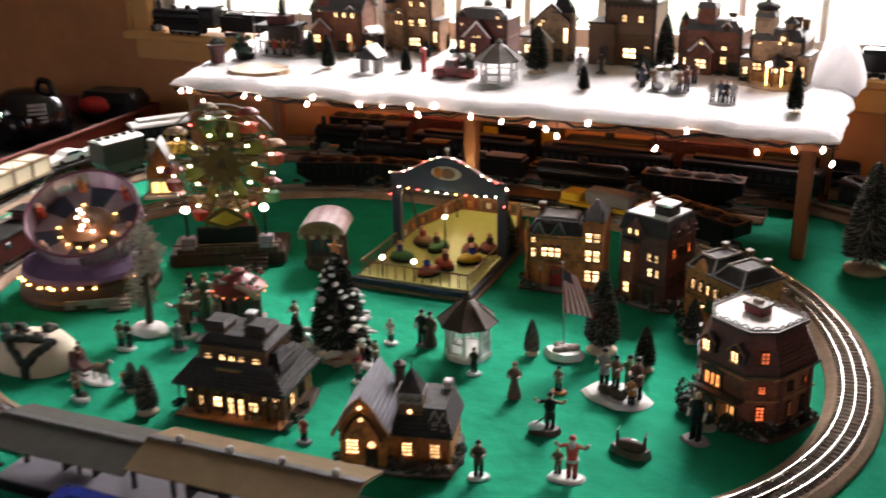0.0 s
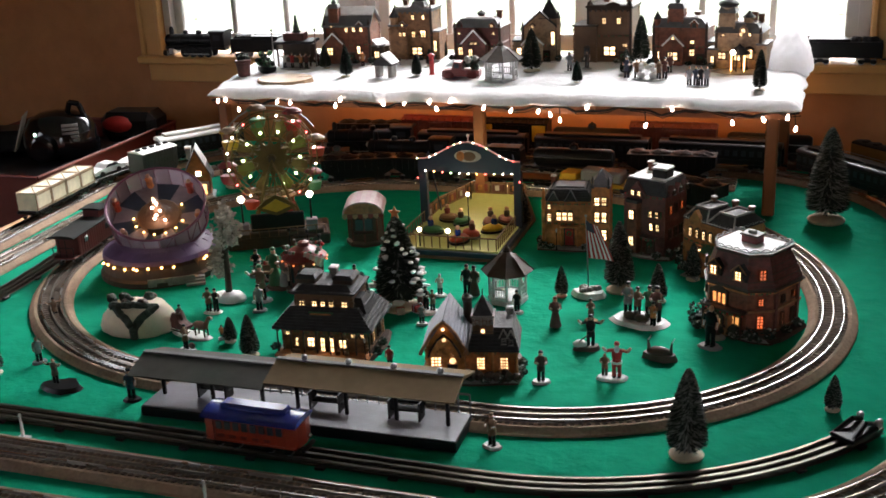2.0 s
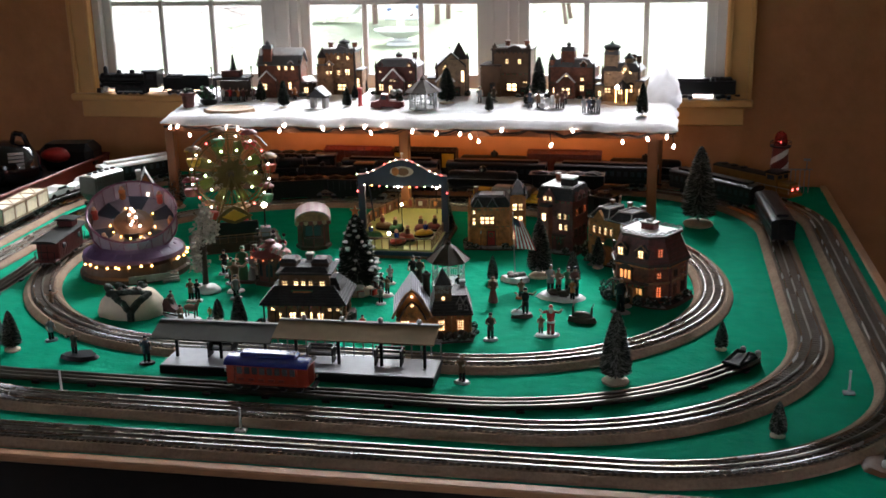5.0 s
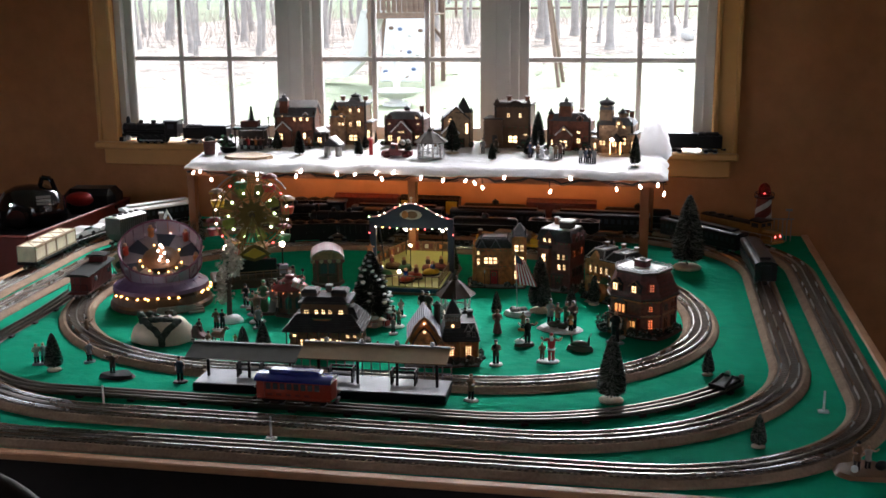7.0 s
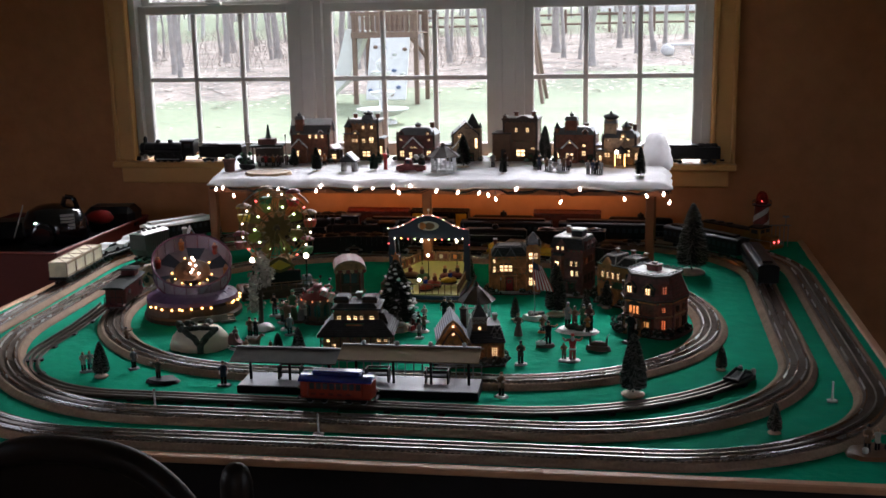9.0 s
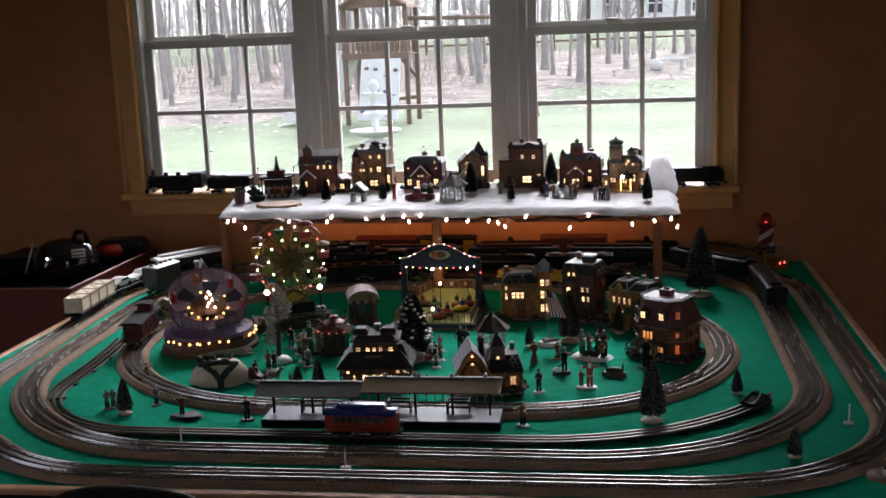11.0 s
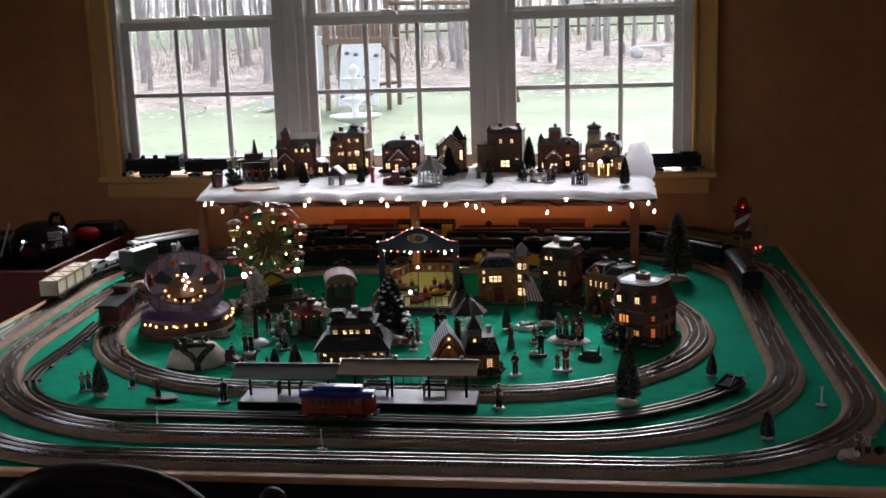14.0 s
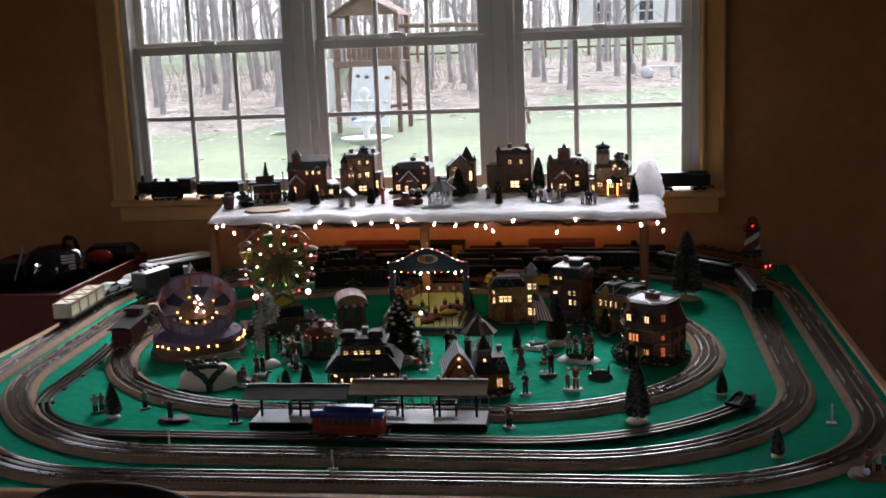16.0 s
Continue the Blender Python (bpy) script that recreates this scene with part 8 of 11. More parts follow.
def ferris_wheel(at):
    t = thing("ferris_wheel", at, "lighted toy ferris wheel with striped gondolas on a base", "fair ride")
    bm = BM()
    box(bm, (0, 0.0, 0.014), (0.25, 0.13, 0.028), bev=0.004)
    box(bm, (0, -0.035, 0.034), (0.22, 0.055, 0.014), bev=0.003)
    for k in range(4):
        box(bm, (0.06, -0.068 - 0.008 * k, 0.024 - 0.006 * k), (0.05, 0.01, 0.008))
    part("base", bm, DKBROWN, t, "dark brown deck base")
    bm = BM()
    for k in range(11):
        wire(bm, [(-0.115 + 0.023 * k, -0.062, 0.028), (-0.115 + 0.023 * k, -0.062, 0.05)], 0.0011, 5)
    wire(bm, [(-0.117, -0.062, 0.05), (0.117, -0.062, 0.05)], 0.0015, 5)
    part("deck_railing", bm, BROWN, t)
    Z, R = 0.215, 0.11
    for y in (-0.026, 0.026):
        for s in (-1, 1):
            bm = BM()
            cone(bm, (s * 0.062, y * 1.3, 0.028), (0, y * 1.3, Z), 0.0042, 0.003, 8)
            part("support", bm, BRASS, t)
    for y in (-0.02, 0.02):
        n = 40
        for rr in (R, R * 0.88, R * 0.42):
            bm = BM()
            wire(bm, [(rr * math.cos(2 * math.pi * k / n), y, Z + rr * math.sin(2 * math.pi * k / n)) for k in range(n + 1)], 0.0017, 5)
            part("rim", bm, BRASS, t, "dull gold wheel rim")
    first = None
    for k in range(12):
        a = 2 * math.pi * k / 12
        for y in (-0.02, 0.02):
            m = Matrix.Translation((0, y, Z)) @ Matrix.Rotation(-a, 4, "Y")
            if first is None:
                bm = BM()
                cone(bm, (0.012, 0, 0), (R, 0, 0), 0.0014, 0.0011, 5)
                for s in (-1, 1):
                    cone(bm, (R * 0.42, 0, 0), (R * 0.88, 0, s * R * 0.16), 0.001, 0.001, 4)
                first = part("spoke", bm, BRASS, t, at=m)
            else:
                again("spoke", first, t, m)
    bm = BM()
    star = []
    for k in range(24):
        r = 0.05 if k % 2 == 0 else 0.034
        star.append((r * math.cos(2 * math.pi * k / 24), r * math.sin(2 * math.pi * k / 24)))
    prism(bm, star, 0.022, 0.026, upright(0, 0, Z))
    cone(bm, (0, -0.034, Z), (0, 0.034, Z), 0.012, 0.012, 16)
    part("hub", bm, [BRASS], t, "gold sunburst hub")
    bm = BM()
    lathe(bm, [(0.0, 0.036), (0.009, 0.036), (0.009, 0.033)], (0, 0, 0), 14, m=upright(0, 0, Z))
    part("hub_cap", bm, DKBROWN, t)
    for k in range(8):
        a = 2 * math.pi * (k + 0.3) / 8
        g = Vector((R * 1.02 * math.cos(a), 0, Z + R * 1.02 * math.sin(a)))
        bm = BM()
        lathe(bm, [(0.0, -0.022), (0.009, -0.021), (0.0115, -0.012), (0.012, -0.008)], (0, 0, 0), 12)
        for s in (-1, 1):
            cone(bm, (s * 0.01, 0, -0.009), (s * 0.01, 0, 0.006), 0.0009, 0.0009, 5)
        lathe(bm, [(0.014, 0.005), (0.0135, 0.008), (0.008, 0.0125), (0.0, 0.0145)], (0, 0, 0), 12, 1)
        part("gondola", bm, [(ORANGE, RED, GREEN, YELLOW, DKRED)[k % 5], (SAND, DKRED, BROWN)[k % 3]], t, "painted gondola with canopy", at=Matrix.Translation(g) @ Matrix.Diagonal((1.75, 1.3, 1.6, 1)))
    fw = fg = fr = None
    for k in range(16):
        a = 2 * math.pi * (k + 0.5) / 16
        p = (R * 0.97 * math.cos(a), -0.024, Z + R * 0.97 * math.sin(a))
        if k % 4 == 1:
            fr = bulb_at(t, fr, BULBR, p, 0.003)
        else:
            fw = bulb_at(t, fw, BULBW, p, 0.003)
    for k in range(10):
        a = 2 * math.pi * k / 10
        fg = bulb_at(t, fg, BULBG, (R * 0.62 * math.cos(a), -0.024, Z + R * 0.62 * math.sin(a)), 0.0038)
    for s in (-1, 1):
        bm = BM()
        cone(bm, (s * 0.083, -0.05, 0.028), (s * 0.083, -0.05, 0.118), 0.0028, 0.0022, 8)
        box(bm, (s * 0.083, -0.05, 0.048), (0.028, 0.024, 0.034), bev=0.002, mi=1)
        g = part("lamp_post", bm, [IRON, LILAC], t)
        bm = BM()
        ball(bm, (s * 0.083, -0.05, 0.126), 0.0085, 12)
        part("globe", bm, BULBW, g, "glowing round globe")
    bm = BM()
    prism(bm, [(-0.05, 0.098), (-0.02, 0.084), (0, 0.078), (0.02, 0.084), (0.05, 0.098), (0.02, 0.122), (0, 0.13), (-0.02, 0.122)], 0.044, 0.049, upright())
    sign = part("sign", bm, BRASS, t, "golden lozenge sign board")
    bm = BM()
    prism(bm, [(-0.034, 0.1), (0, 0.087), (0.034, 0.1), (0, 0.12)], 0.049, 0.051, upright())
    part("sign_panel", bm, YELLOW, sign)
    bm = BM()
    box(bm, (0, -0.042, 0.058), (0.13, 0.012, 0.05), bev=0.003)
    part("gate_house", bm, IRON, t, "dark ride gate under the sign")
    for k in range(8):
        a = 2 * math.pi * (k + 0.5) / 8
        bm = BM()
        prism(bm, [(0.05, -0.009), (0.085, -0.016), (0.092, 0.0), (0.085, 0.016), (0.05, 0.009)], -0.003, 0.003, Matrix.Translation((0, 0.006, Z)) @ Matrix.Rotation(-a, 4, "Y") @ upright())
        part("petal", bm, (OLIVE, BRASS)[k % 2], t, "olive gilt wheel panel")
    bm = BM()
    for k in range(11):
        a = math.pi * (0.18 + 0.64 * k / 10)
        if k:
            cone(bm, prev, ((R + 0.016) * math.cos(a), 0.0, Z + (R + 0.016) * math.sin(a)), 0.0022, 0.0022, 6)
        prev = ((R + 0.016) * math.cos(a), 0.0, Z + (R + 0.016) * math.sin(a))
    part("top_arch", bm, STEEL, t)
    return t


def saucer_ride(at):
    """A round ride: skirted deck with lights and a tilted drum of standing places."""
    t = thing("spinning_drum_ride", at, "purple spinning drum ride ringed with lights", "fair ride")
    bm = BM()
    lathe(bm, [(0.135, 0), (0.135, 0.012), (0.128, 0.018), (0.125, 0.04), (0.118, 0.046)], n=36)
    part("base", bm, DKBROWN, t, "dark round base")
    bm = BM()
    lathe(bm, [(0.127, 0.05), (0.124, 0.06), (0.1, 0.072), (0.07, 0.08), (0.03, 0.084)], n=36)
    for k in range(18):
        a = 2 * math.pi * k / 18
        cone(bm, (0.124 * math.cos(a), 0.124 * math.sin(a), 0.055), (0.1 * math.cos(a), 0.1 * math.sin(a), 0.073), 0.0025, 0.0015, 6)
    part("skirt", bm, PURPLE, t, "purple sloping deck")
    for k in range(14):
        a = 2 * math.pi * k / 14
        bm = BM()
        cone(bm, (0.122 * math.cos(a), 0.122 * math.sin(a), 0.018), (0.122 * math.cos(a), 0.122 * math.sin(a), 0.052), 0.004, 0.004, 8)
        part("pillar", bm, BROWN, t)
    fo = None
    for k in range(46):
        a = 2 * math.pi * (k + 0.35 * math.sin(k * 2.1)) / 46
        if not (k % 46 in (26, 27, 28, 30, 31, 32, 33, 35, 36, 40, 41, 42, 43, 44, 45, 0)):
            continue
        fo = bulb_at(t, fo, BULBO, (0.131 * math.cos(a), 0.131 * math.sin(a), 0.044 + 0.003 * (k % 2)), 0.003, "glowing amber bulb")
    bm = BM()
    cone(bm, (0, 0, 0.08), (0, 0, 0.105), 0.03, 0.03, 16)
    part("column", bm, IRON, t)
    T = Matrix.Translation((0.004, 0.006, 0.135)) @ Matrix.Rotation(radians(33), 4, "X") @ Matrix.Rotation(radians(-4), 4, "Y")
    R, n = 0.108, 20
    for z, r in ((-0.024, R * 0.98), (0.032, R)):
        bm = BM()
        wire(bm, [T @ Vector((r * math.cos(2 * math.pi * k / 48), r * math.sin(2 * math.pi * k / 48), z)) for k in range(49)], 0.0031, 6)
        part("hoop", bm, PLUM, t, "plum coloured hoop")
    bm = BM()
    lathe(bm, [(R * 0.6, -0.044), (R * 0.97, -0.03), (R * 0.97, -0.024), (0.03, -0.021)], n=36, m=T)
    part("drum_floor", bm, NAVY, t)
    for k in range(n):
        a0, a1 = 2 * math.pi * (k + 0.05) / n, 2 * math.pi * (k + 0.95) / n
        bm = BM()
        pts = []
        for z, r in ((-0.022, R * 0.98), (0.031, R * 0.995)):
            for a in (a0, a1):
                for rr in (r, r - 0.002):
                    pts.append(T @ Vector((rr * math.cos(a), rr * math.sin(a), z)))
        vsn = [bm.verts.new(p) for p in pts]
        for q in ((0, 2, 6, 4), (1, 5, 7, 3), (0, 4, 5, 1), (2, 3, 7, 6), (0, 1, 3, 2), (4, 6, 7, 5)):
            bm.faces.new([vsn[i] for i in q])
        part("panel", bm, HAZY, t, "clear plastic panel")
        bm = BM()
        a = 2 * math.pi * k / n
        p0, p1 = Vector((R * 0.985 * math.cos(a), R * 0.985 * math.sin(a), -0.024)), Vector((R * 1.003 * math.cos(a), R * 1.003 * math.sin(a), 0.032))
        cone(bm, T @ p0, T @ p1, 0.0014, 0.0014, 6)
        if k % 2:
            b = 2 * math.pi * (k + 1) / n
            cone(bm, T @ p0, T @ Vector((R * 1.003 * math.cos(b), R * 1.003 * math.sin(b), 0.032)), 0.0009, 0.0009, 5)
        part("strut", bm, PLUM, t)
    for k in range(12):
        bm = BM()
        a0, a1 = 2 * math.pi * k / 12, 2 * math.pi * (k + 1) / 12
        pts = [(0.03 * math.cos(a0), 0.03 * math.sin(a0)), (R * 0.95 * math.cos(a0), R * 0.95 * math.sin(a0)), (R * 0.95 * math.cos(a1), R * 0.95 * math.sin(a1)), (0.03 * math.cos(a1), 0.03 * math.sin(a1))]
        prism(bm, pts, -0.0195, -0.0172, T)
        part("floor_segment", bm, (NAVY, LILAC)[k % 2], t)
    for k in range(6):
        a = 2 * math.pi * (k + 0.5) / 6 + 0.15
        bm = BM()
        p = Vector((R * 0.88 * math.cos(a), R * 0.88 * math.sin(a), -0.016))
        M = T @ Matrix.Translation(p)
        lathe(bm, [(0.005, 0), (0.008, 0.004), (0.0075, 0.02), (0.009, 0.03), (0.004, 0.036)], (0, 0, 0), 8, 0, M)
        ball(bm, (0, 0, 0.041), 0.0055, 8, 1, M)
        part("rider", bm, [(ORANGE, TAN, ORANGE, BROWN)[k % 4], SKIN], t, "moulded toy rider")
    bm = BM()
    lathe(bm, [(0.05, -0.017), (0.046, -0.012), (0.03, -0.008), (0.018, 0.0), (0.012, 0.02), (0.008, 0.05), (0.0, 0.058)], n=16, m=T @ Matrix.Diagonal((1, 1, 0.8, 1)))
    part("centre_post", bm, BROWN, t)
    fo = fa = None
    for k in range(7):
        z, a = 0.052 - 0.0085 * k, -1.57 + 0.5 * math.sin(k * 2.4)
        r = 0.009 + 0.0035 * k
        fo = bulb_at(t, fo, BULB, T @ Vector((r * math.cos(a), r * math.sin(a), z)), 0.0032, "glowing warm bulb")
    for k in (0, 1, 2, 3, 4, 6, 9, 12, 13):
        a = 2 * math.pi * (k + 0.3) / 14 - 2.4
        fa = bulb_at(t, fa, BULBO, T @ Vector((0.056 * math.cos(a), 0.056 * math.sin(a), -0.012)), 0.0024, "glowing amber bulb")
    bm = BM()
    prism(bm, [(-0.05, 0), (0.05, 0), (0.05, 0.018), (-0.05, 0.018)], 0, 0.004, upright(-0.13, 0.02, 0.004))
    for k in range(3):
        box(bm, (0.07, -0.12 - 0.01 * k, 0.012 - 0.004 * k), (0.04, 0.012, 0.005))
    part("steps", bm, STONE, t)
    return t


def bumper_rink(at):
    t = thing("bumper_car_rink", at, "bumper car rink with arched lit front and yellow floor", "fair ride")
    w, d = 0.235, 0.3
    foot = [(-w / 2 - 0.014, -d / 2 - 0.012), (w / 2 + 0.014, -d / 2 - 0.012), (w / 2 + 0.014, 0.15), (0.075, 0.315), (-0.075, 0.315), (-w / 2 - 0.014, 0.15)]
    bm = BM()
    prism(bm, foot, 0, 0.018)
    prism(bm, [(x * 1.04, y * 1.02) for x, y in foot], 0.0, 0.007, mi=1)
    part("base", bm, [NAVY, BROWN], t, "dark wooden deck base")
    bm = BM()
    prism(bm, [(x * 0.93, y * 0.95) for x, y in foot], 0.0185, 0.022)
    part("floor", bm, FLOORY, t, "yellow rink floor")
    fy = 0.045
    for (x0, y0), (x1, y1) in (((0.12, 0.14), (0.072, 0.305)), ((0.072, 0.305), (-0.072, 0.305)), ((-0.072, 0.305), (-0.12, 0.14)), ((-0.12, 0.14), (-0.12, 0.05)), ((0.12, 0.05), (0.12, 0.14))):
        L = math.dist((x0, y0), (x1, y1))
        M = pose((x0 + x1) / 2, (y0 + y1) / 2, 0.02, 0, 0, math.degrees(math.atan2(y1 - y0, x1 - x0)))
        n = max(1, round(L / 0.048))
        for k in range(n):
            bm = BM()
            x = -L / 2 + (k + 0.5) * L / n
            box(bm, (x, 0, 0.017), (L / n - 0.003, 0.005, 0.034), bev=0.001, m=M)
            for q in (-1, 1):
                box(bm, (x, q * 0.003, 0.018), (L / n * 0.7, 0.002, 0.02), mi=1, m=M)
                box(bm, (x + 0.004, q * 0.0042, 0.018), (L / n * 0.25, 0.0014, 0.014), mi=2, m=M)
            part("mural", bm, [BROWN, (DKBROWN, MAROON, DKRED)[k % 3], (TAN, PALE, OCHRE)[k % 3]], t, "low painted wall panel")
    for s in (-1, 1):
        bm = BM()
        box(bm, (s * (w / 2 + 0.004), fy, 0.085), (0.02, 0.014, 0.15), bev=0.001)
        part("post", bm, NAVY, t)
        bm = BM()
        cone(bm, (s * w * 0.46, fy + 0.005, 0.2), (s * w * 0.46, 0.13, 0.024), 0.002, 0.002, 6)
        part("brace", bm, NAVY, t)
    bm = BM()
    pts = [(-0.13, 0), (0.13, 0), (0.13, 0.032)]
    for k in range(1, 16):
        x = 0.13 - 0.26 * k / 16
        pts.append((x, 0.032 + 0.045 * (0.5 + 0.5 * math.cos(math.pi * min(1, abs(x) / 0.125)))))
    pts.append((-0.13, 0.032))
    prism(bm, pts, 0, 0.008, upright(fy - 0.004, 0, 0.155))
    part("arched_sign", bm, NAVY, t, "dark arched front board")
    bm = BM()
    outline = [(x, fy - 0.013, 0.155 + z) for x, z in pts[2:]]
    wire(bm, outline, 0.002, 6)
    part("sign_trim", bm, PINK, t)
    bm = BM()
    ov = [(0.034 * math.cos(2 * math.pi * k / 24), 0.015 * math.sin(2 * math.pi * k / 24)) for k in range(24)]
    prism(bm, ov, 0, 0.002, upright(fy - 0.0125, 0, 0.197))
    prism(bm, [(x * 0.5 + 0.004, y * 0.75) for x, y in ov], 0, 0.003, upright(fy - 0.0125, 0, 0.197), 1)
    prism(bm, [(x * 0.3 - 0.018, y * 0.8) for x, y in ov], 0, 0.0032, upright(fy - 0.0125, 0, 0.197), 2)
    part("oval_picture", bm, [PALE, BROWN, TAN], t, "oval painted picture, plain shapes")
    kinds = {}
    for k in range(12):
        i = 1 + int((len(outline) - 2) * k / 11.0)
        x, y, z = outline[min(i, len(outline) - 1)]
        m = (BULBR, BULBW, BULBW, BULBG)[k % 4]
        kinds[m] = bulb_at(t, kinds.get(m), m, (x, y - 0.003, z + 0.001), 0.0021)
    for k in range(11):
        m = (BULBW, BULBO, BULBR, BULBG, BULBW)[k % 5]
        kinds[m] = bulb_at(t, kinds.get(m), m, (-0.11 + 0.022 * k, fy - 0.015, 0.157 - 0.004 * math.sin(math.pi * k / 10)), 0.0021)
    for s in (-1, 1):
        kinds[BULBR] = bulb_at(t, kinds.get(BULBR), BULBR, (s * 0.13, fy - 0.016, 0.138), 0.0021)
    bm = BM()
    cone(bm, (0, fy - 0.006, 0.228), (0, fy - 0.006, 0.244), 0.0014, 0.001, 6)
    ball(bm, (0, fy - 0.006, 0.247), 0.0042, 10)
    part("finial", bm, PALE, t)

    def rail_run(name, p, q, n):
        bm = BM()
        p, q = Vector(p), Vector(q)
        wire(bm, [p + Vector((0, 0, 0.032)), q + Vector((0, 0, 0.032))], 0.0018, 5)
        for k in range(n + 1):
            b = p.lerp(q, k / n)
            wire(bm, [b, b + Vector((0, 0, 0.032))], 0.0013, 5)
        part(name, bm, BROWN, t, "low dark railing")
    rail_run("railing", (-w / 2, -d / 2, 0.02), (w / 2, -d / 2, 0.02), 12)
    rail_run("railing", (-w / 2, -d / 2, 0.02), (-w / 2, fy - 0.02, 0.02), 10)
    rail_run("railing", (w / 2, -d / 2, 0.02), (w / 2, fy - 0.02, 0.02), 10)
    for x in (-0.07, 0.0):
        bm = BM()
        cone(bm, (x, -d / 2 + 0.004, 0.02), (x, -d / 2 + 0.004, 0.06), 0.0018, 0.0014, 6)
        g = part("lamp_post", bm, IRON, t)
        bm = BM()
        ball(bm, (x, -d / 2 + 0.004, 0.064), 0.0055, 10)
        part("globe", bm, BULBW, g, "glowing round globe")
    for k, (x, y, m) in enumerate(((-0.07, -0.05, GREEN), (-0.02, 0.03, GREEN), (0.03, -0.06, ORANGE), (0.07, -0.015, YELLOW), (0.05, 0.04, DKRED), (-0.06, 0.05, BROWN), (0.015, -0.105, ORANGE), (0.085, 0.06, DKRED))):
        bm = BM()
        M = pose(x, y, 0.022, 0, 0, 70 * k) @ Matrix.Scale(1.3, 4)
        ball(bm, (0, 0, 0.008), (0.021, 0.014, 0.0085), 12, 0, M)
        lathe(bm, [(0.019, 0.001), (0.02, 0.005)], (0, 0, 0), 14, 2, M @ Matrix.Diagonal((1.12, 0.78, 1, 1)))
        lathe(bm, [(0.005, 0.012), (0.006, 0.024), (0.003, 0.027)], (-0.004, 0, 0), 8, 1, M)
        ball(bm, (-0.004, 0, 0.03), 0.0045, 8, 3, M)
        part("bumper_car", bm, [m, (BLUE, DKBROWN, DKRED)[k % 3], IRON, SKIN], t, "small painted bumper car")
    # added lamps that brighten the rink floor, with posts and globes made for them
    for x, y in ((-0.06, 0.24), (0.06, 0.24), (0.0, 0.02)):
        lamp = new("rink_fill", bpy.data.lights.new("rink_fill", "POINT"))
        lamp.data.energy, lamp.data.color, lamp.data.shadow_soft_size = 0.03, (1.0, 0.87, 0.45), 0.008
        lamp.matrix_basis = at @ pose(x, y, 0.118)
        bm = BM()
        cone(bm, (x, y, 0.1), (x, y, 0.022), 0.0013, 0.0013, 6)
        g = part("lamp_post", bm, IRON, t)
        bm = BM()
        ball(bm, (x, y, 0.104), 0.0048, 10)
        part("globe", bm, BULBW, g, "glowing round globe")
    return t


def booth(at):
    t = thing("ticket_booth", at, "dark red booth with striped barrel awning", "fair booth")
    bm = BM()
    lathe(bm, [(0.058, 0), (0.058, 0.01), (0.05, 0.014), (0.046, 0.095), (0.05, 0.098)], n=8)
    part("body", bm, DKBROWN, t)
    for k in range(8):
        a = 2 * math.pi * k / 8
        bm = BM()
        cone(bm, (0.049 * math.cos(a), 0.049 * math.sin(a), 0.012), (0.049 * math.cos(a), 0.049 * math.sin(a), 0.096), 0.003, 0.003, 6)
        part("post", bm, MAROON, t)
    bm = BM()
    box(bm, (0, -0.045, 0.065), (0.05, 0.006, 0.034), mi=0, bev=0.001)
    box(bm, (0, -0.055, 0.044), (0.06, 0.024, 0.004), mi=1, bev=0.001)
    part("counter", bm, [DARKGL, DKBROWN], t)
    for k in range(13):
        bm = BM()
        a0, a1 = math.pi * k / 13, math.pi * (k + 1) / 13
        pts = [(0.058 * math.cos(a0), 0.036 * math.sin(a0)), (0.058 * math.cos(a1), 0.036 * math.sin(a1)), (0.054 * math.cos(a1), 0.032 * math.sin(a1)), (0.054 * math.cos(a0), 0.032 * math.sin(a0))]
        prism(bm, pts, -0.06, 0.06, upright(0, 0, 0.1))
        part("awning_stripe", bm, (AWNING, AWNPINK)[k % 2], t)
    bm = BM()
    prism(bm, [(0.054 * math.cos(math.pi * k / 12), 0.032 * math.sin(math.pi * k / 12)) for k in range(13)], -0.004, 0, upright(-0.056, 0, 0.1))
    part("awning_front", bm, UMBER, t)
    for k in range(8):
        bm = BM()
        prism(bm, [(-0.007, 0.01), (0.007, 0.01), (0.007, 0.002), (0, -0.004), (-0.007, 0.002)], 0, 0.002, upright(-0.059, -0.051 + 0.0146 * k, 0.09))
        part("valance_tab", bm, (SAND, DKRED)[k % 2], t)
    return t


